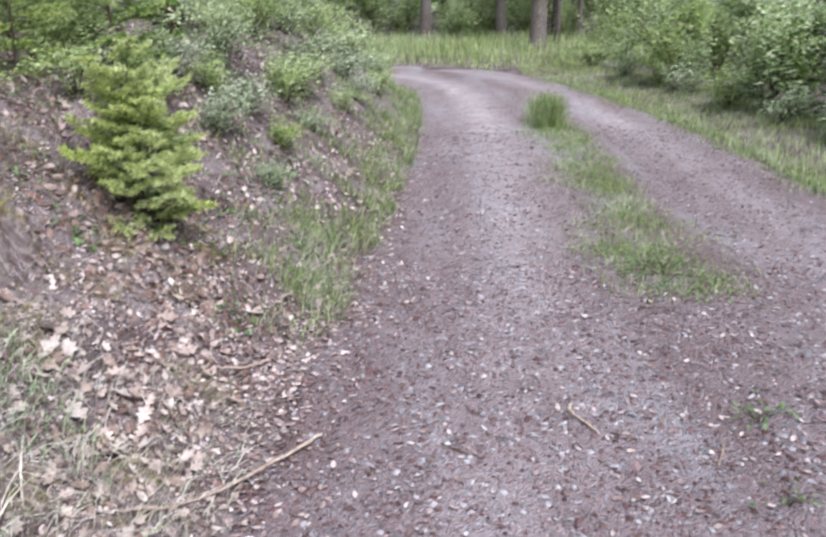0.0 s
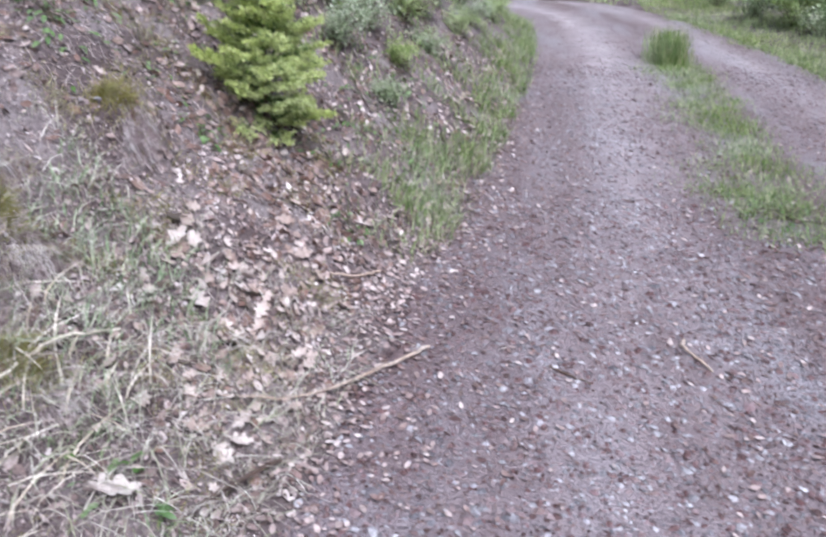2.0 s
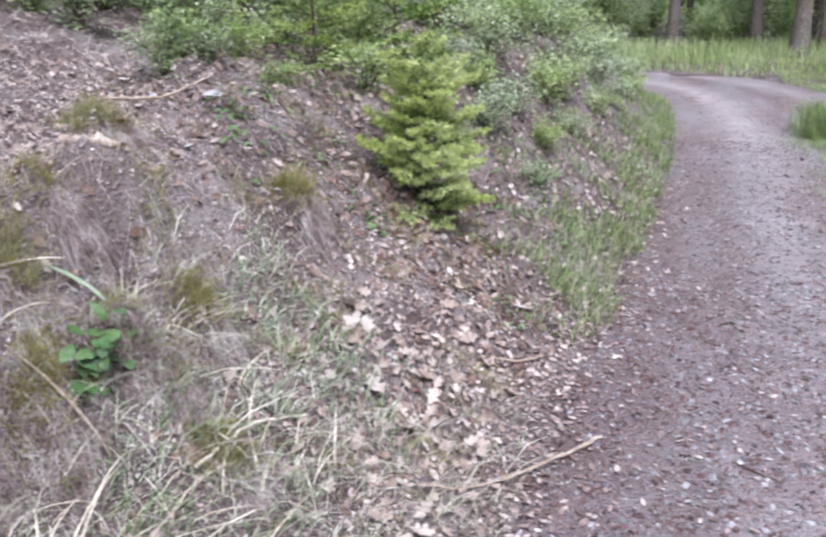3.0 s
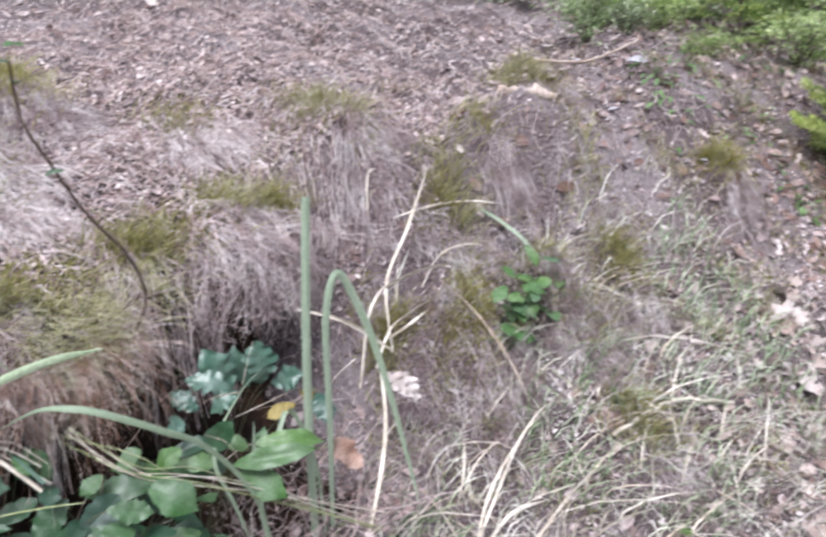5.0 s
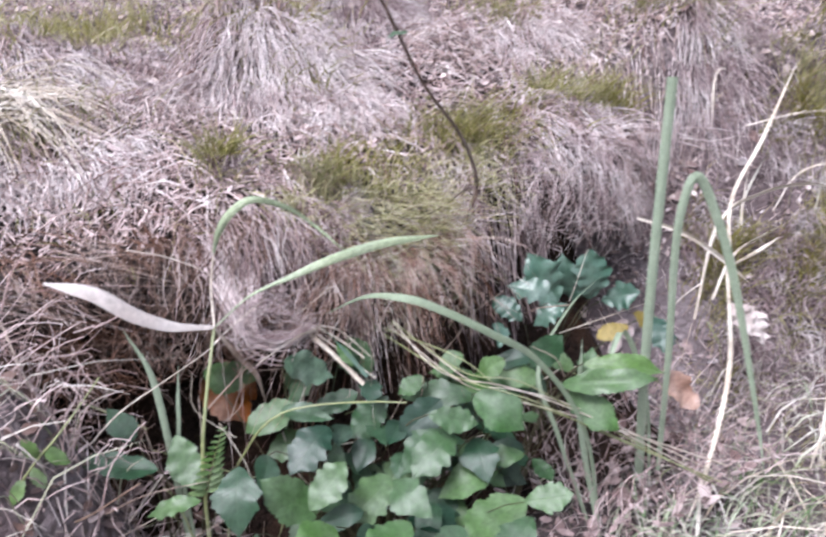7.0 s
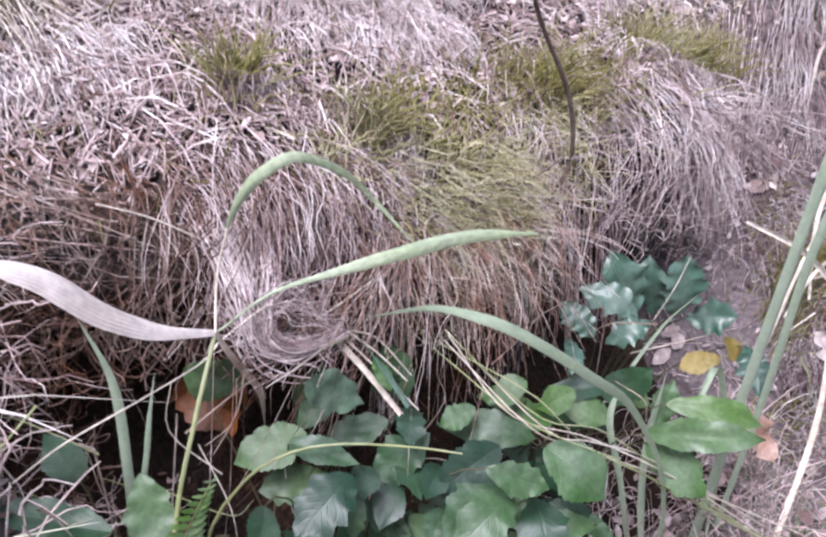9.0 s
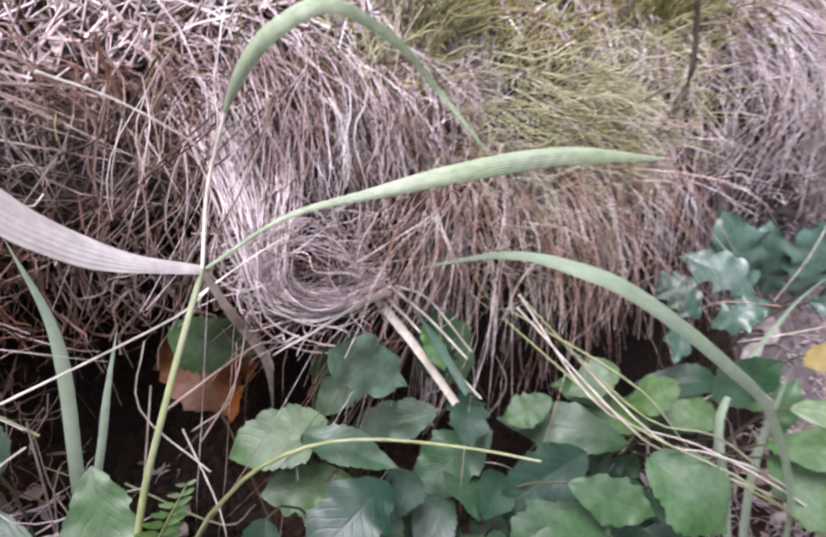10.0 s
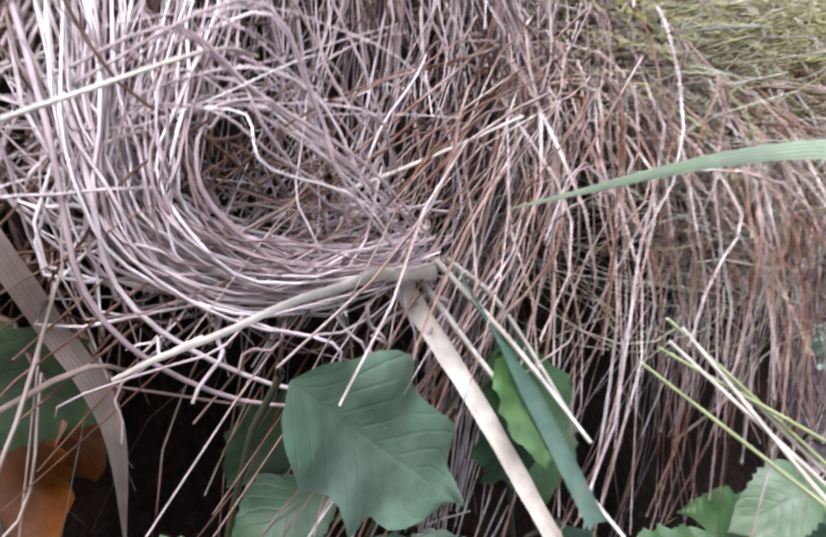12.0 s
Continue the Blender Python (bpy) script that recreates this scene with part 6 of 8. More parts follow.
STRAWS_A = [[(-1.80, 1.36, 0.62), (-1.86, 1.421, 0.765), (-1.86, 1.514, 0.886), (-1.86, 1.611, 1.028)],
            [(-1.72, 1.0, 0.86), (-1.68, 1.072, 0.823), (-1.66, 1.138, 0.769), (-1.64, 1.2, 0.707)],
            [(-1.80, 1.30, 0.60), (-1.80, 1.357, 0.68), (-1.80, 1.454, 0.70), (-1.80, 1.546, 0.71)],
            [(-1.76, 1.20, 0.60), (-1.76, 1.258, 0.782), (-1.75, 1.366, 0.818), (-1.75, 1.501, 0.808), (-1.75, 1.627, 0.769)],
            [(-1.84, 1.798, 0.873), (-1.815, 1.811, 0.858), (-1.79, 1.824, 0.84), (-1.76, 1.83, 0.82), (-1.73, 1.833, 0.80), (-1.67, 1.815, 0.761), (-1.62, 1.771, 0.723)]]
STRAWS_B = [[(-1.45, 1.10, 0.22), (-1.45, 1.175, 0.305), (-1.45, 1.267, 0.405), (-1.47, 1.417, 0.479), (-1.48, 1.59, 0.476)],
            [(-1.56, 1.40, 0.50), (-1.55, 1.502, 0.546), (-1.55, 1.665, 0.51), (-1.50, 1.932, 0.40)],
            [(-1.45, 1.16, 0.26), (-1.45, 1.243, 0.421), (-1.45, 1.358, 0.49), (-1.45, 1.454, 0.524), (-1.45, 1.552, 0.514)],
            [(-1.66, 1.157, 0.752), (-1.60, 1.099, 0.591), (-1.55, 0.987, 0.455), (-1.52, 0.897, 0.401)],
            [(-1.40, 1.25, 0.22), (-1.36, 1.35, 0.34), (-1.34, 1.50, 0.38), (-1.33, 1.66, 0.34)],
            [(-1.35, 1.15, 0.20), (-1.28, 1.30, 0.30), (-1.26, 1.45, 0.31), (-1.22, 1.62, 0.27)]]


def build_sedges():
    a = thing("sedge_plant", (-1.61, 0.925, 0.45), "sedge with tall bluish green blades, one folded over", "sedge")
    blade(a, [(-1.61, 0.895, 0.45), (-1.595, 0.89, 0.67), (-1.585, 0.897, 0.87), (-1.58, 0.92, 1.11)], 0.0165, SEDGE, face=(0.9, -0.3, 0.1), taper=False, label="upright blade with its tip cut off")
    blade(a, [(-1.61, 0.94, 0.45), (-1.60, 0.948, 0.67), (-1.598, 0.958, 0.87), (-1.596, 0.992, 0.952), (-1.588, 1.03, 0.89), (-1.57, 1.065, 0.76), (-1.54, 1.10, 0.52), (-1.52, 1.10, 0.42)], 0.0155, SEDGE, face=(0.9, -0.4, 0.1), label="blade folded over in the middle", steps=40)
    blade(a, [(-1.61, 0.92, 0.45), (-1.62, 0.92, 0.60), (-1.63, 0.88, 0.72), (-1.61, 0.82, 0.68), (-1.59, 0.77, 0.60)], 0.009, SEDGE)
    b = thing("sedge_plant", (-1.58, 0.78, 0.38), "sedge leaning out over the leafy seedlings", "sedge")
    blade(b, [(-1.58, 0.78, 0.38), (-1.565, 0.74, 0.62), (-1.565, 0.66, 0.765), (-1.56, 0.575, 0.84), (-1.575, 0.50, 0.895), (-1.60, 0.467, 0.909), (-1.64, 0.442, 0.904), (-1.70, 0.414, 0.870)], 0.011, SEDGE, face=(0.8, 0, 0.6), fold=0.5, label="arching bluish green blade", steps=40)
    blade(b, [(-1.59, 0.78, 0.38), (-1.62, 0.73, 0.60), (-1.65, 0.72, 0.70), (-1.67, 0.80, 0.77), (-1.68, 0.88, 0.80)], 0.009, SEDGE, (0.6, 0.3, 0.7))
    blade(b, [(-1.59, 0.79, 0.38), (-1.645, 0.80, 0.58), (-1.655, 0.815, 0.72)], 0.010, SEDGE, (0.4, 0.9, 0))
    # the stalk at the mouth of the hollow, with a dead leaf and two green ones
    c = thing("sedge_stalk", (-1.64, 0.19, 0.40), "yellow green grass stalk with a pale dead leaf", "sedge")
    stalk(c, [(-1.64, 0.19, 0.40), (-1.645, 0.20, 0.66), (-1.65, 0.212, 0.764), (-1.657, 0.232, 0.837), (-1.675, 0.260, 0.908)], 0.0028, 0.0020, STEM)
    blade(c, [(-1.675, 0.260, 0.908), (-1.661, 0.214, 0.929), (-1.652, 0.173, 0.958), (-1.652, 0.135, 0.994), (-1.655, 0.091, 1.016)], 0.021, BLEACHED, name="dead_blade", label="bleached dry blade", fold=0.35, face=(0.55, -0.1, 0.85), shape=[0.3, 0.5, 0.9, 1, 1, 0.8, 0.1])
    blade(c, [(-1.675, 0.260, 0.908), (-1.705, 0.283, 0.865), (-1.722, 0.300, 0.835), (-1.722, 0.316, 0.806), (-1.745, 0.330, 0.745)], 0.0075, BROWN_BLADE, (0.4, 0.8, 0.2), "dead_blade", "drooping brown blade", 0.5)
    blade(c, [(-1.675, 0.262, 0.908), (-1.67, 0.307, 0.935), (-1.655, 0.354, 0.950), (-1.635, 0.405, 0.966), (-1.64, 0.480, 0.966), (-1.63, 0.550, 0.960)], 0.0125, SEDGE_LIGHT, face=(0.8, 0, 0.6), fold=0.55, shape=[0.15, 0.2, 0.4, 0.8, 1, 0.9, 0.15], label="long green blade reaching along the lip", steps=34)
    stalk(c, [(-1.675, 0.260, 0.908), (-1.688, 0.268, 0.950), (-1.685, 0.277, 0.992)], 0.0011, 0.0013, PALE_STRAW, "sheath", "thin straw-coloured sheath")
    blade(c, [(-1.685, 0.277, 0.992), (-1.672, 0.284, 1.020), (-1.665, 0.298, 1.040), (-1.66, 0.325, 1.052), (-1.67, 0.370, 1.030), (-1.675, 0.402, 1.000), (-1.65, 0.427, 0.966)], 0.0095, SEDGE_LIGHT, face=(0.8, 0, 0.6), fold=0.5, label="arched green blade above the tuft", steps=34, shape=[0.3, 0.8, 1, 1, 0.9, 0.7, 0.45, 0.1])
    e = thing("sedge_plant", (-1.66, 0.18, 0.42), "bluish green grass blades rising from the hollow", "sedge")
    blade(e, [(-1.66, 0.18, 0.42), (-1.69, 0.185, 0.68), (-1.70, 0.187, 0.775), (-1.715, 0.186, 0.856), (-1.73, 0.168, 0.915)], 0.0085, SEDGE, (0.1, 0.9, 0.1))
    blade(e, [(-1.66, 0.19, 0.42), (-1.69, 0.192, 0.70), (-1.70, 0.205, 0.80), (-1.72, 0.221, 0.856)], 0.005, SEDGE, (0.1, 0.9, 0.1))
    f = thing("arching_straw", (-1.69, 0.20, 0.42), "thin arching straw stem over the leaves", "straw")
    stalk(f, [(-1.69, 0.20, 0.42), (-1.695, 0.245, 0.66), (-1.69, 0.280, 0.730), (-1.665, 0.314, 0.772), (-1.655, 0.364, 0.773), (-1.625, 0.425, 0.768), (-1.60, 0.465, 0.763)], 0.0018, 0.0010, STEM, "stem")
    g = thing("lying_straw", (-1.52, 1.00, 0.28), "long pale green straws lying across the seedlings", "straw")
    for k in range(6):
        w = RNG.normal(0, 0.011, (5, 3))
        stalk(g, [np.array(q) + e2 for q, e2 in zip([(-1.70, 0.50, 0.815), (-1.60, 0.55, 0.785), (-1.59, 0.626, 0.728), (-1.57, 0.75, 0.64), (-1.53, 1.00, 0.45)], w)], 0.0007, 0.0011, PALE_STRAW if k % 2 else STEM, "straw")
    # dry straws about the sedge
    for at, label, blades in (((-1.78, 1.52, 0.55), "bent pale dry straws beside the sedge", STRAWS_A), ((-1.45, 1.25, 0.25), "arched dry straws at the foot of the bank", STRAWS_B)):
        h = thing("dry_straw", at, label, "straw", "dry straws")
        for q in blades:
            if len(q) > 6:
                blade(h, q, 0.012, SEDGE, face=(0.85, -0.3, 0.35), fold=0.4)
            else:
                blade(h, q, 0.0085, PALE_STRAW, (0.3, 0.6, 0.6), fold=0.5)


    # two long straws beside the tuft
    for q, label in (([(-1.75, 0.195, 1.001), (-1.75, 0.235, 0.983), (-1.752, 0.274, 0.957), (-1.77, 0.30, 0.93)], "long brown straw lying over the turf beside the tuft"), ([(-1.70, 0.10, 0.80), (-1.68, 0.138, 0.838), (-1.678, 0.195, 0.860), (-1.682, 0.247, 0.877), (-1.70, 0.27, 0.88)], "long straw stem leaning against the yellow green stalk")):
        h = thing("long_straw", q[0], label, "straw", "long straws")
        stalk(h, q, 0.0008, 0.0006, PALE_STRAW, "straw")
    # thin straws that criss-cross before the hollow
    k = thing("straw_thicket", (-1.62, 0.45, 0.42), "thin straws criss-crossing before the dark hollow", "straw")
    for i in range(130):
        y0 = RNG.uniform(-0.15, 1.15) if i < 90 else RNG.uniform(-0.2, 0.28)
        a = np.array([RNG.uniform(-1.78, -1.70) if 0.2 < y0 < 0.7 else RNG.uniform(-1.76, -1.60), y0, RNG.uniform(0.50, 0.78)])
        g = RNG.uniform(0, 6.3)
        ln = RNG.uniform(0.06, 0.16)
        d = a + np.array([RNG.normal(0, 0.03), np.cos(g) * ln, np.sin(g) * ln * 0.8])
        stalk(k, [a, (a + d) / 2 + RNG.normal(0, 0.012, 3), d], RNG.uniform(0.0006, 0.0012), 0.0004, (PALE_STRAW, STICK, STEM, BROWN_BLADE)[i % 4], "straw", steps=9)
    m = lobed_leaf("pale_leaf", CRUMPLED, 0.55, 4, 0.30, 0.5, -0.2, 0.10, 41, teeth=7)
    for at, al, no, sz in (((-1.70, 1.22, 0.645), (0.3, 0.5, -0.7), (0.8, -0.3, 0.4), 0.09), ((-1.69, 1.27, 0.63), (0.2, 0.1, -0.9), (0.8, -0.1, 0.5), 0.08)):
        ob = tagged(new("pale_leaf", m), "crumpled pale dead leaf caught beside the sedge", "leaf", "pale crumpled leaves")
        ob.matrix_world = facing(at, al, no, sz)
    # a scrap of fern at the foot of the stalk
    f2 = thing("fern", (-1.66, 0.20, 0.62), "small yellow green fern frond beside the stalk", "fern")
    tip = np.array([-1.63, 0.235, 0.80])
    p = glide([(-1.66, 0.20, 0.42), (-1.65, 0.20, 0.66), (-1.64, 0.215, 0.745), tip], 22)
    stalk(f2, p[::3], 0.0010, 0.0005, STEM, "rachis")
    leaflet = leaf_mesh("leaflet", HERB, 1, 0.35, 4, 0.1, 0.1, 0.02, 51)
    for i in range(11, 22):
        for sg in (-1, 1):
            ob = part("leaflet", leaflet, f2)
            ob.matrix_local = Matrix.Translation((1.66, -0.20, -0.62)) @ facing(tuple(p[i]), (0.1, sg * 0.9, 0.35), (0.8, -0.2, 0.5), 0.022 * (1.15 - (i - 11) / 12))


build_sedges()


# ---- tussocks on the slope ----
def build_tussocks():
    """Mounds of fine grass: green tops, bleached hair falling down their lower side."""
    spots = [(-2.34, 0.62, 0.17, "pale"), (-2.48, 0.20, 0.16, "pale"), (-2.00, 1.22, 0.05, "olive"), (-2.62, 0.95, 0.16, "olive"), (-1.66, 1.50, 0.09, "olive"), (-1.52, 2.02, 0.09, "olive"),
             (-1.56, 2.90, 0.09, "olive"), (-2.15, 1.60, 0.14, "olive"), (-1.92, 1.95, 0.10, "pink"), (-2.10, 2.50, 0.12, "olive"), (-1.92, 0.83, 0.08, "olive"), (-2.20, 0.66, 0.12, "pale"),
             (-2.47, 0.68, 0.15, "olive"), (-2.62, 0.36, 0.17, "olive"), (-1.97, 0.40, 0.03, "olive"), (-2.18, 0.19, 0.13, "pale"), (-1.60, 1.74, 0.08, "pink"), (-1.30, 1.70, 0.09, "olive"), (-1.87, 0.52, 0.035, "olive"), (-1.99, 1.07, 0.06, "olive"), (-1.82, 1.38, 0.07, "olive"), (-1.72, 1.62, 0.09, "pink"), (-1.86, 1.72, 0.09, "olive"), (-1.50, 1.80, 0.09, "pink"), (-1.70, 2.15, 0.10, "pink"), (-2.35, 1.25, 0.12, "pale")]
    for x0, y0, r, look_of in spots:
        z0 = float(top_z(np.array(x0), np.array(y0)))
        pale = look_of != "olive"
        t = thing("grass_tussock", (x0, y0, z0), {"olive": "olive green tussock of fine grass with bleached hair below", "pale": "tussock of long bleached hair grass", "pink": "tussock of dry pinkish hair grass"}[look_of], "grass tussock", "tussocks on the slope")
        # bleached skirt, combed downhill
        n = int(3400 * r) + 80
        a = RNG.uniform(-1.3, 1.3, n)
        rr = r * np.sqrt(RNG.random(n))
        x, y = x0 + 0.2 * r + rr * np.cos(a), y0 + rr * np.sin(a)
        length = RNG.uniform(0.25, 1.0, n) * r * 0.8
        p0 = np.stack([x, y, top_z(x, y)], -1)
        g = a * 0.7 + RNG.normal(0, 0.35, n)
        q = np.stack([x + np.cos(g) * length, y + np.sin(g) * length], -1)
        p3 = np.concatenate([q, (top_z(q[:, 0], q[:, 1]) * 0.55 + (p0[:, 2] - length * 0.6) * 0.45)[:, None]], 1)
        lift = np.zeros((n, 3))
        lift[:, 2] = RNG.uniform(0.015, 0.05, n)
        p = waver(bezier(p0, p0 * 0.7 + p3 * 0.3 + lift, p0 * 0.3 + p3 * 0.7 + lift * 1.2, p3 + lift * 0.3, 6), 0.008)
        tagged(part("hair", mesh_of("hair", *tubes(p - np.array(t.location), np.linspace(0.0009, 0.0005, 6)[None] * RNG.uniform(0.6, 1.4, n)[:, None], 3), PALE_HAIR if look_of == "pale" else MAUVE_HAIR), t), kind="stuff")
        # green top
        n = int((3600 if not pale else 900) * r) + 40
        x, y = x0 - 0.3 * r + RNG.normal(0, r * 0.45, n), y0 + RNG.normal(0, r * 0.5, n)
        p, side = tuft_paths(x, y, top_z(x, y), RNG.uniform(0.03, 0.11, n), np.array([0.3, 0, 0]), RNG.uniform(0.2, 0.9, n), 4)
        tagged(part("green_top", mesh_of("green_top", *tubes(p - np.array(t.location), np.array([0.0008, 0.001, 0.0008, 0.0003])[None], 3), OLIVE_LIGHT if x0 < -2.4 else OLIVE), t), kind="stuff")


build_tussocks()


# ---- fallen sticks and twigs ----
def stick(name, points, r0, r1, material, label, category="stick", knots=True, steps=18, group=""):
    o = np.array(points[0], float)
    p = glide(points, steps)
    p[1:-1] += RNG.normal(0, r0 * 0.35, (steps - 2, 3)) if knots else 0
    r = np.linspace(r0, r1, steps) * (1 + RNG.normal(0, 0.10, steps))
    v, f = tubes(p[None] - o, r[None], 7)
    ob = new(name, mesh_of(name, v, f, material))
    ob.location = o
    return tagged(ob, label, category, group)


def lie(x, y, lift):
    return (x, y, ground_at(x, y) + lift)


def build_sticks():
    g = "fallen sticks"
    stick("fallen_stick", [lie(-0.36, 2.69, 0.02), lie(-0.45, 2.56, 0.035), lie(-0.60, 2.38, 0.03), lie(-0.74, 2.21, 0.02), lie(-0.92, 2.02, 0.02)], 0.0075, 0.004, STICK, "long bleached stick lying from the bank onto the gravel", group=g)
    stick("fallen_stick", [lie(-0.71, 1.89, 0.05), lie(-0.77, 1.78, 0.06), lie(-0.83, 1.66, 0.06), lie(-0.86, 1.58, 0.05)], 0.0085, 0.005, TWIG, "dark broken stick at the edge of the track", group=g)
    stick("fallen_stick", [lie(-0.63, 3.22, 0.02), lie(-0.72, 3.08, 0.03), lie(-0.84, 2.95, 0.02)], 0.008, 0.005, STICK, "grey stick among the oak leaves", group=g)
    stick("fallen_twig", [lie(0.60, 2.90, 0.012), lie(0.585, 2.83, 0.02), lie(0.62, 2.75, 0.015), lie(0.66, 2.67, 0.01)], 0.008, 0.005, STICK, "short crooked twig lying on the gravel", group=g)
    stick("fallen_twig", [lie(0.08, 2.62, 0.008), lie(0.14, 2.57, 0.012), lie(0.22, 2.52, 0.008)], 0.005, 0.003, TWIG, "thin dark twig lying on the gravel", group=g)
    stick("fallen_twig", [lie(1.02, 2.45, 0.008), lie(1.06, 2.52, 0.012), lie(1.09, 2.60, 0.008)], 0.004, 0.003, STICK, "short pale twig lying on the gravel", group=g)
    stick("branch_piece", [(-2.00, 2.155, 1.150), (-1.91, 2.17, 1.142), (-1.815, 2.19, 1.126)], 0.016, 0.013, STICK, "short piece of broken grey branch on the slope", "branch", group=g)
    stick("fallen_stick", [lie(-2.25, 2.75, 0.02), lie(-2.15, 3.0, 0.06), lie(-2.05, 3.25, 0.10)], 0.008, 0.004, STICK, "thin bleached stick on the slope", group=g)
    stick("fallen_stick", [lie(-1.35, 1.62, 0.03), lie(-1.28, 1.80, 0.05), lie(-1.20, 2.0, 0.03)], 0.006, 0.004, PALE_STRAW, "pale straw stick lying in the grass", group=g)
    # single large oak leaves
    oak, oak_f = leaf_card(3, 0.5)
    for x, y, s, turn in ((-1.03, 1.54, 0.13, 40), (-1.28, 2.66, 0.11, 70), (-1.24, 2.55, 0.12, 250), (-1.13, 2.50, 0.10, 190), (-1.00, 2.55, 0.10, 15), (-0.95, 2.28, 0.12, 100), (-1.10, 2.36, 0.09, 330), (-0.90, 2.38, 0.12, 160), (-0.82, 2.43, 0.09, 80), (-1.20, 2.61, 0.08, 300), (-0.76, 3.59, 0.10, 20), (-0.84, 1.97, 0.07, 220), (-0.63, 3.81, 0.08, 130)):
        ob = tagged(new("oak_leaf", mesh_of("oak_leaf", oak * s, oak_f, CRUMPLED)), "large pale fallen oak leaf on the litter", "leaf", "large oak leaves")
        ob.matrix_world = pose(x, y, ground_at(x, y) + 0.03, RNG.uniform(-12, 12), 22 + RNG.uniform(-8, 8), turn)
    # the living twig that hangs in front of the slope
    t = thing("dark_twig", (-1.80, 0.69, 0.88), "thin dark curved twig rising from the turf", "twig")
    stalk(t, [(-1.785, 0.664, 0.880), (-1.776, 0.690, 0.910), (-1.770, 0.715, 0.965), (-1.757, 0.685, 1.045), (-1.745, 0.62, 1.13), (-1.73, 0.574, 1.21), (-1.72, 0.538, 1.281), (-1.72, 0.535, 1.36)], 0.0032, 0.0018, TWIG, "twig_stem", steps=34)
    stalk(t, [(-1.765, 0.70, 0.972), (-1.77, 0.66, 0.95), (-1.79, 0.62, 0.93)], 0.0014, 0.0007, TWIG, "side_twig", steps=8)
    small = leaf_mesh("twig_leaf", LEAF, 1, 0.6, 5, 0.2, 0.2, 0.03, 21)
    for at in ((-1.72, 0.535, 1.36), (-1.72, 0.54, 1.33), (-1.73, 0.56, 1.20), (-1.72, 0.53, 1.38)):
        ob = part("twig_leaf", small, t)
        ob.matrix_local = Matrix.Translation((1.80, -0.69, -0.88)) @ facing(at, (0.4, RNG.normal(0, 0.6), 0.2), (0.3, 0, 0.9), 0.03)


build_sticks()


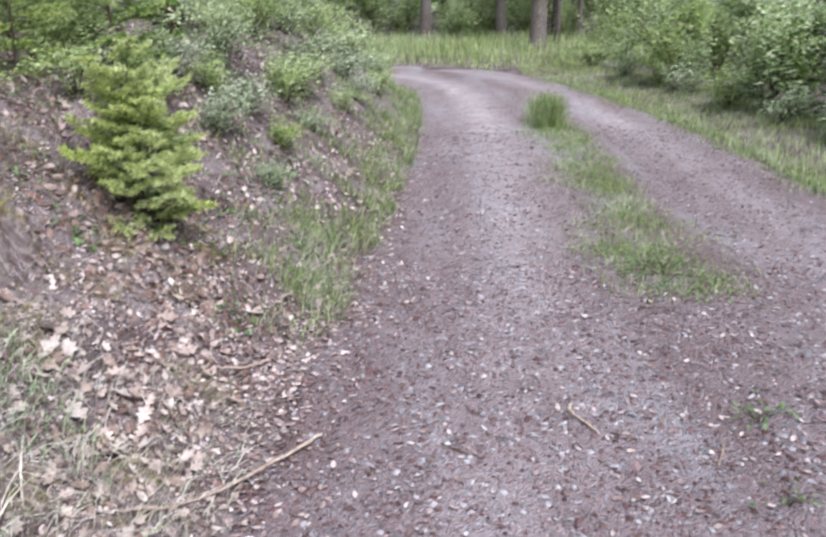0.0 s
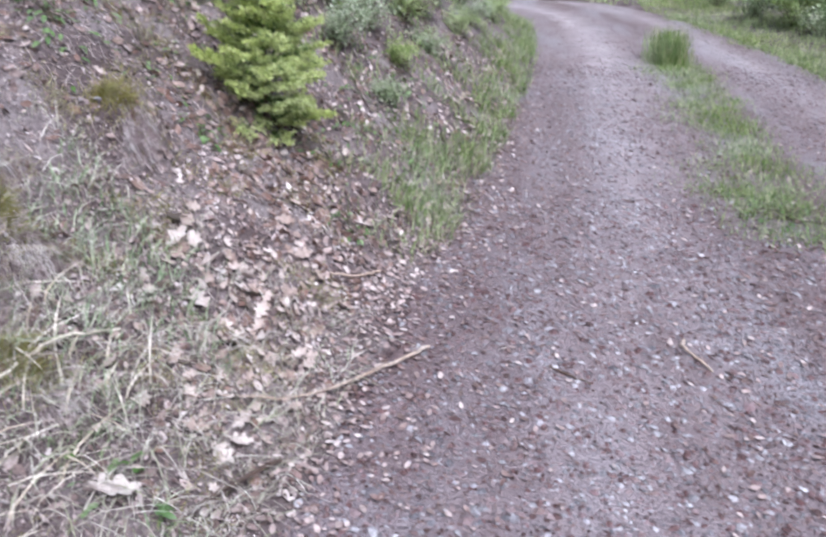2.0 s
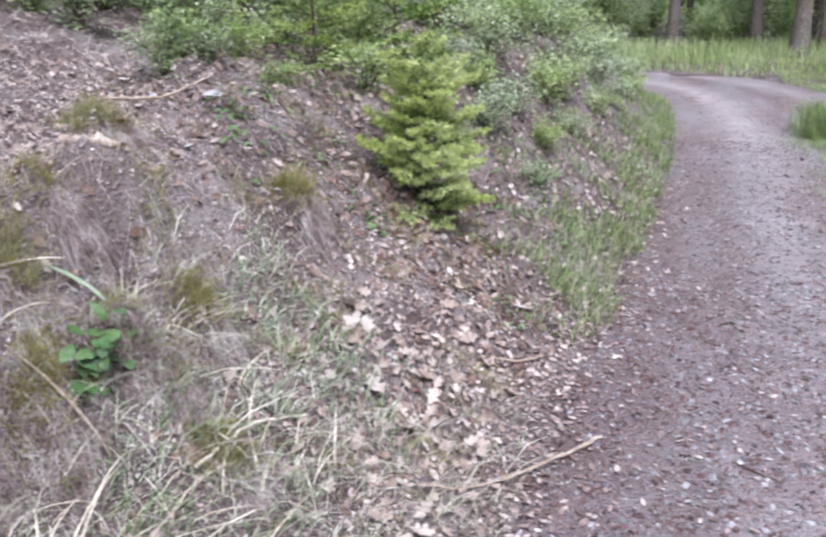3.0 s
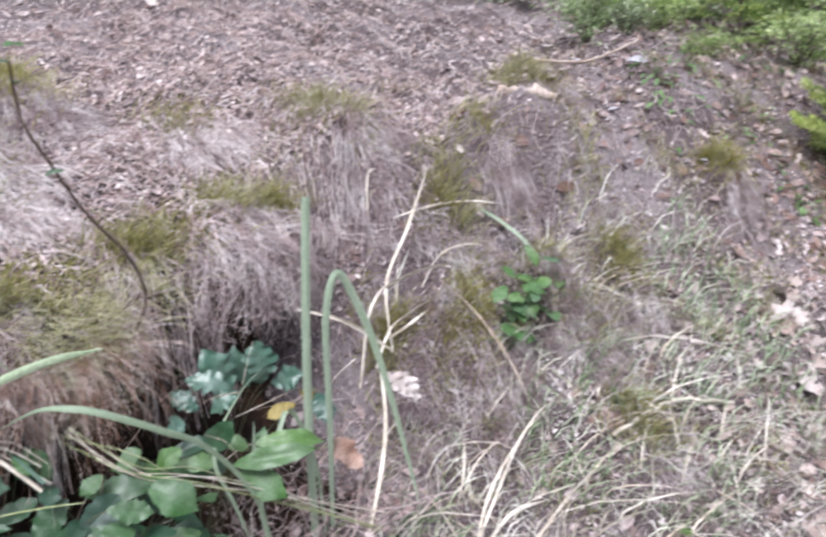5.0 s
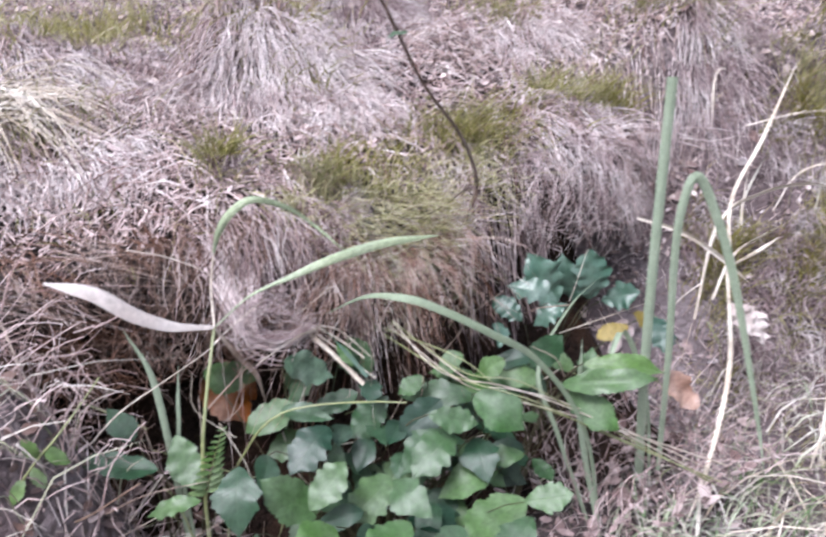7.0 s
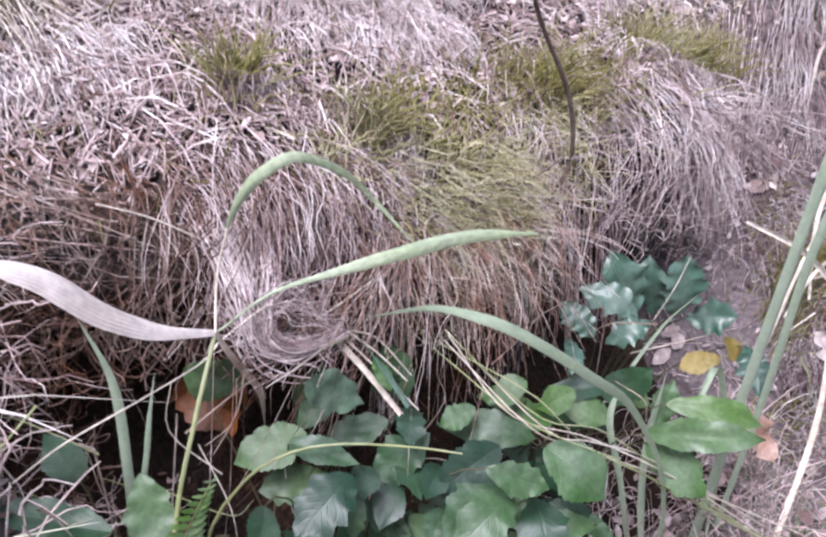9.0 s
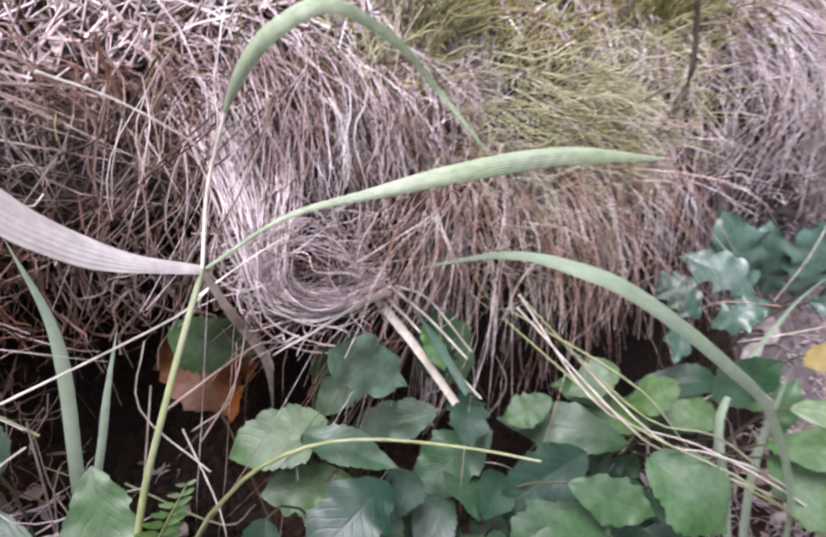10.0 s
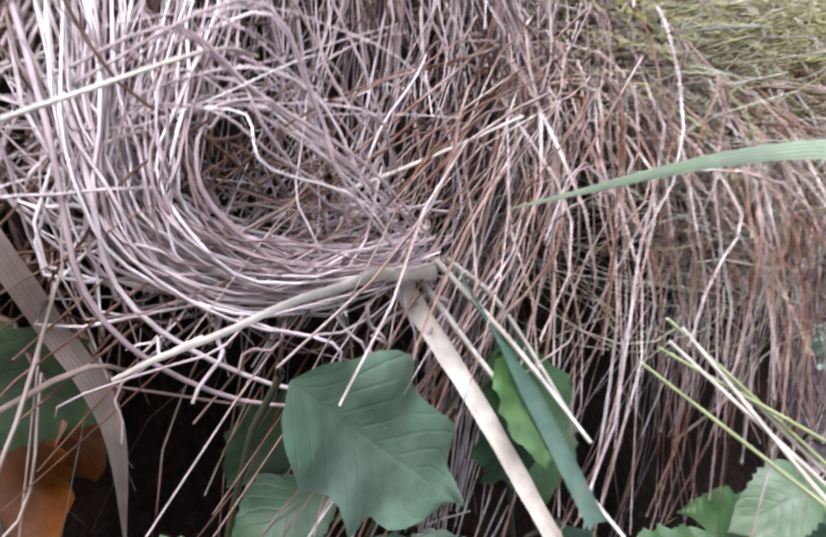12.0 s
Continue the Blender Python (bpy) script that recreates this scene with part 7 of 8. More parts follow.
# ---- spruce saplings on the bank ----
def spruce(name, at, height, spread, label, fresh=0.5, group="spruce saplings", whorls=9, needle=0.016, gap=0.006, per=6):
    tree = thing(name, at, label, "spruce sapling", group)
    part("trunk", mesh_of("trunk", *tubes(glide([(0, 0, -0.03), (0.01, 0, height * 0.5), (0, 0.01, height * 0.98)], 8)[None], np.linspace(0.012, 0.003, 8)[None] * height / 0.7, 6), TWIG), tree)

    def twigs(a, d, length, depth, out):
        """A branch with side twigs in one plane."""
        d = unit(np.asarray(d, float))
        t = np.linspace(0, 1, 4)[:, None]
        p = a + d * length * t + np.array([0, 0, 0.10 * length]) * t ** 2
        out.append((p, depth))
        if depth < 2 and length > 0.05:
            sidev = unit(np.cross(d, [0, 0, 1.0]))
            for k in np.arange(0.28, 0.95, 0.18 if depth == 0 else 0.32):
                for sgn in (-1, 1):
                    twigs(a + d * length * k + np.array([0, 0, 0.10 * length]) * k * k, d * 0.75 + sidev * sgn * RNG.uniform(0.5, 0.85) + [0, 0, RNG.normal(-0.02, 0.20)], length * (1.0 - k * 0.72) * 0.50 * RNG.uniform(0.7, 1.15), depth + 1, out)

    for w in range(whorls):
        f = (w + 0.4) / whorls
        for j in range(per if w < whorls - 2 else 4):
            ang = j * 6.283 / per + w * 0.9 + RNG.normal(0, 0.25)
            length = spread * np.interp(f, [0, 0.15, 0.4, 0.65, 0.85, 1], [0.75, 1.0, 1.0, 0.92, 0.72, 0.30]) * RNG.uniform(0.6, 1.15) + 0.03
            out = []
            twigs(np.array([0, 0, height * np.clip(0.05 + 0.93 * f + RNG.normal(0, 0.035), 0.04, 0.97)]), (np.cos(ang), np.sin(ang), RNG.normal(-0.10, 0.16) + 0.75 * f), length, 0, out)
            wood = join(*[tubes(p[None, ::1 if dep == 0 else 3], np.linspace(0.0028, 0.001, 4 if dep == 0 else 2)[None] * (0.8 if dep == 0 else 0.45), 3) for p, dep in out if dep < 2])
            old, new_n = [], []
            for p, dep in out:
                ln = np.linalg.norm(p[-1] - p[0])
                m = max(int(ln / gap), 7)
                t = RNG.random(m) ** 0.9 * 3 * 0.999
                i = t.astype(int)
                base = p[i] + (p[i + 1] - p[i]) * (t - i)[:, None]
                d = unit(p[-1] - p[0])
                rad = unit(RNG.normal(0, 1, (m, 3)) + [0, 0, 0.35])
                tip = base + unit(rad * 0.85 + d * 0.75) * (needle * RNG.uniform(0.7, 1.15, m))[:, None]
                pair = np.stack([base, tip], 1)
                young = (t > 0.5) & (dep > 0) & (RNG.random() < fresh + 0.3 * f)
                young = young | ((t > 1.9) & (RNG.random() < fresh))
                old.append(pair[~young])
                new_n.append(pair[young])
            br = part("branch", mesh_of("branch", *wood, TWIG), tree)
            for nm, lst, mt in (("needles", old, SPRUCE), ("young_needles", new_n, SHOOT)):
                q = np.concatenate(lst)
                if len(q):
                    side = unit(np.cross(q[:, 1] - q[:, 0], RNG.normal(0, 1, (len(q), 3)))) * (0.11 * needle)
                    mid = (q[:, 0] + q[:, 1]) / 2
                    v = np.stack([q[:, 0], mid - side, q[:, 1], mid + side], 1).reshape(-1, 3)
                    tagged(part(nm, mesh_of(nm, v, np.arange(len(v)).reshape(-1, 4), mt, smooth=False), br), kind="stuff")
    return tree


def build_spruces():
    spruce("spruce_sapling", lie(-1.27, 3.80, -0.05), 0.80, 0.30, "bright green spruce sapling with fresh yellow-green shoots", 0.95, whorls=13, needle=0.024, gap=0.0028, per=7)
    spruce("spruce_sapling", lie(-2.05, 4.45, -0.02), 0.60, 0.30, "small green spruce sapling on the bank", 0.45, whorls=7, needle=0.02)
    spruce("spruce_sapling", lie(-1.75, 5.05, -0.02), 0.85, 0.38, "dark green spruce sapling behind the bright one", 0.25, whorls=8, needle=0.024)
    spruce("spruce_sapling", lie(-2.75, 4.9, -0.02), 0.75, 0.36, "yellowish green spruce sapling on the bank", 0.6, whorls=7, needle=0.024)
    far = spruce("spruce_sapling", lie(-3.3, 5.9, -0.02), 1.0, 0.5, "green spruce sapling further up the bank", 0.45, whorls=7, needle=0.04, gap=0.016, per=5)
    for x, y, k, t in ((-2.45, 6.2, 1.0, 40), (-4.1, 4.9, 1.1, 100), (-2.2, 7.8, 1.1, 200), (-3.9, 7.3, 1.3, 300), (-5.4, 5.8, 1.4, 20), (-1.75, 9.5, 1.0, 150)):
        copy_thing(far, pose(x, y, ground_at(x, y) - 0.02, 0, 0, t)).scale = (k, k, k)


build_spruces()


# ---- shrubs ----
def shrub(name, at, size, leaves, leaf, material, label, category="shrub", group="", stems=7, flat=1.0):
    """Thin stems from one foot, a ragged crown of single leaves round their twigs."""
    sh = thing(name, at, label, category, group)
    sx, sy, sz = size
    tips = []
    for i in range(stems):
        a = RNG.uniform(0, 6.3)
        r = RNG.uniform(0.25, 0.9)
        tip = np.array([np.cos(a) * sx * r, np.sin(a) * sy * r, sz * RNG.uniform(0.6, 1.0) * (1.1 - 0.45 * r)])
        p = glide([(0, 0, -0.05), tip * [0.25, 0.25, 0.45], tip * [0.7, 0.7, 0.8], tip], 10)
        q = p[[0, 2, 4, 6, 8, 9]]
        part("stem", mesh_of("stem", *tubes(q[None], np.linspace(0.012, 0.003, 6)[None] * max(sz, 0.3), 4), TWIG), sh)
        tips += [p[k] + RNG.normal(0, 0.10, 3) * [sx, sy, sz] for k in (2, 3, 4, 5, 6, 7, 8, 9, 9) for _ in range(3)]
    tips = np.array(tips)
    i = RNG.integers(0, len(tips), leaves)
    c = tips[i] + RNG.normal(0, 0.085, (leaves, 3)) * [sx, sy, sz * flat]
    c[:, 2] = np.abs(c[:, 2]) + 0.02
    shape = np.array([(-0.5, 0, 0), (-0.05, -0.27, 0.07), (0.5, 0, -0.08), (-0.05, 0.27, 0.07)])
    faces = np.array([(0, 1, 2), (0, 2, 3)])
    v = scattered(shape, faces, c, spin(RNG.uniform(0, 6.3, leaves), RNG.normal(0.2, 0.5, leaves), RNG.uniform(0, 6.3, leaves)), np.repeat(leaf * RNG.uniform(0.6, 1.3, leaves)[:, None], 3, 1))
    part("crown", mesh_of("crown", *v, material), sh)
    return sh


def again(ob, x, y, turn, k=1.0, lift=-0.03):
    c = copy_thing(ob, pose(x, y, ground_at(x, y) + lift, 0, 0, turn))
    c.scale = (k, k, k)
    return c


def build_shrubs():
    g = "shrubs along the track"
    a = shrub("shrub", lie(4.3, 9.3, -0.03), (1.0, 1.0, 1.5), 3200, 0.09, BUSH, "dense dark green shrub beside the track", group=g, stems=10)
    b = shrub("shrub", lie(3.9, 12.3, -0.03), (0.9, 0.9, 1.25), 2300, 0.088, PALE_BUSH, "light green shrub leaning towards the track", group=g, stems=9)
    for x, y, k, t in ((4.7, 7.7, 1.0, 70), (5.6, 9.6, 1.15, 200), (5.5, 12.6, 1.1, 120), (6.6, 8.0, 1.2, 310), (4.4, 14.6, 0.85, 20), (7.2, 11.2, 1.3, 160), (4.6, 5.6, 0.9, 250), (5.9, 15.8, 1.1, 300)):
        again(a, x, y, t, k)
    for x, y, k, t in ((4.4, 10.7, 0.9, 80), (5.1, 13.9, 1.0, 190), (3.7, 15.9, 0.75, 40), (6.3, 14.2, 1.1, 260), (5.0, 8.6, 0.95, 140)):
        again(b, x, y, t, k)
    # beyond the bend
    for x, y, k, t in ((0.0, 22.5, 1.1, 10), (1.7, 23.4, 1.0, 100), (-2.2, 21.2, 1.2, 200), (3.6, 23.6, 1.2, 290), (-4.6, 20.6, 1.3, 33), (5.6, 21.0, 1.3, 130), (-0.9, 25.6, 1.5, 230), (2.7, 26.5, 1.5, 70), (6.0, 26.0, 1.6, 20), (-7.5, 21.5, 1.5, 150)):
        again(b, x, y, t, k)
    for x, y, k, t in ((1.1, 21.0, 0.9, 133), (2.0, 22.3, 0.95, 222), (3.1, 21.6, 0.9, 311), (4.0, 21.2, 0.8, 75), (-3.2, 18.4, 0.8, 15), (-1.9, 18.9, 0.75, 105), (1.4, 20.4, 0.8, 300), (-4.4, 18.2, 0.9, 60)):
        again(b, x, y, t, k)
    for x, y, k, t in ((4.6, 18.6, 1.1, 50), (6.8, 18.0, 1.3, 170), (8.6, 14.5, 1.4, 280), (7.8, 22.5, 1.5, 90)):
        again(a, x, y, t, k)
    # low growth on the bank beyond the saplings
    g = "low shrubs on the bank"
    c = shrub("low_shrub", lie(-1.45, 6.3, -0.02), (0.42, 0.42, 0.36), 1500, 0.034, BILBERRY, "low grey-green bilberry shrub on the bank", group=g, stems=12)
    d = shrub("low_shrub", lie(-0.95, 7.4, -0.02), (0.40, 0.40, 0.42), 1100, 0.042, PALE_BUSH, "low light green shrub at the foot of the bank", group=g, stems=9)
    e = shrub("low_shrub", lie(-2.1, 5.6, -0.02), (0.5, 0.5, 0.7), 1500, 0.05, BUSH, "green broadleaf sapling clump on the bank", group=g, stems=9)
    rows = [(c, -1.25, 5.3, .75), (d, -1.55, 6.9, 1.0), (c, -1.95, 7.2, 1.2), (e, -2.4, 6.7, 1.1), (c, -1.0, 8.4, 1.1), (d, -1.45, 8.2, 1.2), (e, -1.9, 8.7, 1.2), (c, -0.7, 9.6, 1.0), (d, -1.1, 10.1, 1.2), (e, -1.6, 10.4, 1.3),
            (d, -0.75, 11.4, 1.1), (c, -1.3, 11.9, 1.4), (e, -1.9, 12.6, 1.5), (d, -0.95, 13.0, 1.2), (e, -2.9, 9.6, 1.5), (e, -3.2, 5.7, 1.2), (d, -2.75, 5.6, 1.0), (c, -2.6, 4.2, 0.8), (e, -3.6, 4.6, 1.1), (d, -3.4, 3.9, 0.7),
            (e, -4.3, 5.4, 1.5), (c, -3.1, 7.6, 1.4), (e, -4.4, 7.4, 1.6), (d, -0.9, 5.9, 0.55), (c, -1.55, 5.45, 0.7), (e, -5.2, 4.2, 1.3), (d, -4.6, 3.4, 0.9), (c, -1.9, 14.2, 1.6), (e, -3.2, 13.0, 1.8), (d, -1.3, 4.55, 0.5), (c, -0.85, 5.1, 0.5), (c, -2.35, 3.75, 0.55),
            (d, -1.7, 4.3, 0.7), (c, -2.4, 4.9, 0.9), (d, -2.2, 5.2, 0.9), (c, -1.15, 6.0, 0.8), (d, -1.35, 5.75, 0.7), (c, -0.75, 6.7, 0.6), (d, -0.6, 7.9, 0.6), (c, -0.55, 8.8, 0.7), (d, -0.35, 10.3, 0.8), (c, -0.45, 11.2, 0.9), (d, -0.4, 12.3, 0.9), (c, -0.75, 12.3, 1.0),
            (e, -2.9, 3.6, 0.7), (d, -2.5, 3.8, 0.6), (e, -2.75, 4.3, 0.8), (d, -2.3, 4.1, 0.6), (e, -3.2, 4.2, 0.9), (e, -2.45, 5.0, 0.9), (d, -1.95, 4.9, 0.8), (e, -1.5, 5.0, 0.6), (d, -2.0, 3.9, 0.4), (d, -3.1, 4.6, 1.0), (c, -3.6, 5.2, 1.0), (e, -2.3, 3.3, 0.45), (d, -4.0, 4.0, 0.9), (c, 3.95, 8.8, 1.1), (d, 3.85, 9.9, 1.2), (c, 3.7, 11.0, 1.1), (d, 3.6, 12.0, 1.2), (c, 3.4, 13.2, 1.2), (d, 3.15, 14.5, 1.2), (c, 4.0, 7.7, 1.2), (d, 4.15, 6.6, 1.2), (e, 3.9, 11.5, 1.0), (e, 4.0, 9.3, 0.9), (e, 3.6, 13.9, 1.0), (c, -0.5, 13.6, 1.2), (d, -1.2, 14.3, 1.4), (e, -2.5, 11.4, 1.6), (d, -1.8, 9.4, 1.3), (c, -1.25, 9.1, 1.0), (d, -1.0, 6.9, 0.9), (c, -1.7, 7.9, 1.1)]
    for ob, x, y, k in rows:
        again(ob, x, y, RNG.uniform(0, 360), k, -0.02)
    for x, y, hh in ((-2.64, 4.79, 2.4), (-3.4, 6.3, 3.0), (-1.9, 7.0, 2.6)):
        shrub("young_tree", lie(x, y, -0.03), (0.6, 0.6, hh), 1500, 0.06, PALE_BUSH, "slender young broadleaf tree on the bank", "tree", "young trees on the bank", stems=2)
    # single stones on the bank
    for x, y, sz in ((-2.0, 3.14, 0.055), (-2.22, 3.05, 0.03), (-1.62, 2.86, 0.03), (-1.9, 2.72, 0.025)):
        v = STONE_V * [sz, sz * 0.7, sz * 0.5]
        ob = tagged(new("stone", mesh_of("stone", v, STONE_F, PALE_STONES, smooth=False)), "pale stone lying on the leafy bank", "stone", "stones on the bank")
        ob.matrix_world = pose(x, y, ground_at(x, y) + sz * 0.25, RNG.uniform(-20, 20), RNG.uniform(-20, 20), RNG.uniform(0, 360))
    # small green herbs
    small = [leaf_mesh("herb_leaf", HERB, 1, 0.42, 6, 0.2, 0.35, 0.04, 31), leaf_mesh("herb_leaf", HERB, 1, 0.36, 5, 0.25, 0.5, 0.05, 32)]
    for x, y, n, s, sp, lab in ((-1.88, 3.12, 44, 0.05, 0.12, "green herb patch with drooping leaves on the slope"), (-1.40, 3.33, 26, 0.045, 0.08, "pale green herb below the spruce sapling"), (1.42, 4.35, 60, 0.035, 0.16, "green weeds at the end of the grass strip"),
                                (1.28, 2.72, 24, 0.035, 0.08, "small grey-green weed growing in the gravel"), (-1.05, 1.55, 10, 0.05, 0.08, "green grassy herb at the foot of the bank"), (-0.78, 3.45, 24, 0.035, 0.07, "green herb at the road edge"), (-2.22, 0.72, 4, 0.04, 0.03, "few small yellow green leaves on the turf"), (-2.14, 0.86, 3, 0.04, 0.02, "few small yellow green leaves on the turf"), (1.15, 2.2, 14, 0.025, 0.05, "tiny weed growing in the gravel"), (-1.0, 4.4, 30, 0.04, 0.15, "green herbs on the bank beside the sapling"), (-1.7, 3.5, 26, 0.04, 0.14, "green herbs on the bank"), (-0.95, 3.9, 24, 0.035, 0.12, "green herbs among the leaf litter"), (-1.75, 4.0, 30, 0.045, 0.16, "green herbs on the bank"), (-1.0, 4.9, 34, 0.045, 0.18, "green herbs on the bank"), (-0.8, 5.6, 34, 0.05, 0.16, "green herbs at the foot of the bank"), (-1.95, 3.6, 22, 0.045, 0.12, "pale green herbs on the bank"), (-0.62, 4.5, 26, 0.04, 0.10, "green herbs at the road edge")):
        z = ground_at(x, y)
        cs = [(x + RNG.normal(0, sp), y + RNG.normal(0, sp), 0) for _ in range(n)]
        cs = [(a1, b1, ground_at(a1, b1) + RNG.uniform(0.02, 0.07)) for a1, b1, _ in cs]
        lv = [(q, (q[0] - x + RNG.normal(0, 0.03), q[1] - y + RNG.normal(0, 0.03), RNG.normal(0.02, 0.03)), (RNG.normal(0.1, 0.2), RNG.normal(0, 0.2), 1), s * RNG.uniform(0.7, 1.2)) for q in cs]
        leafy_plant("herb", (x, y, z - 0.01), lv, lab, "small herbs", small)


build_shrubs()


# ---- trees beyond the bend ----
def tree(name, at, height, radius, label, group):
    t = thing(name, at, label, "tree", group)
    p = glide([(0, 0, -0.2), (0.03, 0.02, height * 0.4), (-0.02, 0.05, height)], 12)
    r = np.linspace(radius, radius * 0.12, 12)
    r[0] *= 1.25
    part("trunk", mesh_of("trunk", *tubes(p[None], r[None], 12), BARK), t)
    limbs, leaves = [], []
    for k in range(26):
        f = RNG.uniform(0.35, 0.97)
        a = RNG.uniform(0, 6.3)
        ln = (1.05 - f) * height * 0.26 + 0.3
        b = np.array([0, 0, height * f])
        e = b + np.array([np.cos(a) * ln, np.sin(a) * ln, -0.12 * ln])
        q = glide([b, (b + e) / 2 + [0, 0, 0.08 * ln], e], 6)
        limbs.append((q, 0.035 * (1.1 - f) + 0.01))
        u = RNG.random(50)
        leaves.append(b + (e - b) * u[:, None] ** 0.6 + RNG.normal(0, 1, (50, 3)) * [0.16, 0.16, 0.12])
    for q, w in limbs:
        part("limb", mesh_of("limb", *tubes(q[None], np.linspace(w, w * 0.3, 6)[None], 5), BARK), t)
    c = np.concatenate(leaves)
    n = len(c)
    shape = np.array([(-0.5, 0, 0), (0, -0.12, 0.04), (0.5, 0, -0.05), (0, 0.12, 0.04)])
    part("crown", mesh_of("crown", *scattered(shape, np.array([(0, 1, 2, 3)]), c, spin(RNG.uniform(0, 6.3, n), RNG.normal(0, 0.5, n), RNG.uniform(0, 6.3, n)), np.repeat(RNG.uniform(0.25, 0.5, n)[:, None], 3, 1)), SPRUCE), t)
    return t


def build_trees():
    g = "forest trees"
    a = tree("conifer_tree", lie(2.79, 17.95, 0), 14, 0.18, "tall straight grey-brown conifer beyond the bend", g)
    b = tree("conifer_tree", lie(0.5, 20.0, 0), 13, 0.14, "straight slim grey conifer beyond the bend", g)
    c = tree("conifer_tree", lie(4.9, 25.0, 0), 12, 0.09, "thin dark conifer deeper in the wood", g)
    again(b, 2.34, 20.85, 120, 0.95)
    for x, y, k in ((4.3, 24.2, 1.0), (5.6, 23.6, 1.1), (4.6, 27.5, 1.2), (3.9, 22.2, 0.8), (5.1, 29.0, 1.3), (6.2, 27.0, 1.2), (3.3, 26.0, 1.0), (2.9, 30.0, 1.3), (1.3, 28.0, 1.2), (0.2, 30.0, 1.2), (-1.5, 27.5, 1.2), (-3.6, 26.0, 1.2), (7.3, 25.0, 1.2), (8.2, 29.0, 1.4), (6.6, 31.0, 1.3),
                    (-5.5, 24.0, 1.2), (9.5, 20.0, 1.2), (10.5, 16.0, 1.3), (1.9, 24.9, 1.1), (4.0, 32.0, 1.4), (3.5, 19.6, 0.75), (4.2, 20.6, 0.8)):
        again(c, x, y, RNG.uniform(0, 360), k)
    for x, y, k in ((-6.5, 19.8, 1.0), (9.0, 11.0, 1.1), (12.0, 8.0, 1.1), (-7.5, 9.0, 1.0), (-9.0, 4.0, 1.1), (-8.5, 13.0, 1.1), (10.0, -3.0, 1.1), (-8.0, -5.0, 1.0), (6.5, -12.0, 1.1), (-4.0, -14.0, 1.1)):
        again(a, x, y, RNG.uniform(0, 360), k)
    # the wood behind them, too far to count
    n = 26000
    ang = RNG.uniform(0, 6.283, n)
    rad = RNG.uniform(34, 60, n)
    c = np.stack([np.cos(ang) * rad, np.sin(ang) * rad + 6, RNG.random(n) ** 1.3 * 13], -1)
    c[:, 2] += ground_z(c[:, 0], c[:, 1])
    shape = np.array([(-0.5, 0, 0), (-0.1, -0.3, 0.1), (0.5, 0, -0.1), (-0.1, 0.3, 0.1)])
    stuff("far_wood", scattered(shape, np.array([(0, 1, 2, 3)]), c, spin(RNG.uniform(0, 6.3, n), RNG.normal(0.6, 0.6, n), RNG.uniform(0, 6.3, n)), np.repeat(RNG.uniform(0.8, 2.2, n)[:, None], 3, 1)), BUSH, "dense green foliage of the far wood", "woodland")


build_trees()


# ---- leaves and straw that cover the bare places ----
def build_bank_leaves():
    """Larger dead leaves on the bank round and behind the saplings."""
    shape, faces = leaf_card()
    oak, oak_f = leaf_card(3, 0.6)
    for name, count, lo, hi, form, material, label in (("bank_leaves", 9000, 0.014, 0.055, (shape, faces), LITTER, "brown and pinkish dead leaves round the saplings"),
                                                       ("bank_leaves", 2600, 0.016, 0.055, (shape, faces), RUST_LITTER, "rust brown dead leaves round the saplings"),
                                                       ("bank_leaves", 450, 0.022, 0.065, (oak, oak_f), PALE_LITTER, "pale dead leaves scattered round the saplings")):
        x, y = strewn(count, (-3.0, 0.2), (2.9, 8.5), lambda x, y: (bank_d(x, y) > 0.04) & (bank_d(x, y) < 2.2) & (RNG.random(len(x)) < np.clip((y - 2.7) / 1.2, 0.1, 1)))
        stuff(name, lay(*form, x, y, lo + (hi - lo) * RNG.random(len(x)) ** 2, 0.016, 0.6), material, label, "leaf litter")


def floor_z(x, y):
    """Top of the ground or of the earth sheet in the hollow."""
    k = np.clip((-1.66 - x) / 0.42, 0, 1) ** 1.333
    return np.maximum(ground_z(x, y), 0.44 + 0.52 * k ** 1.7)


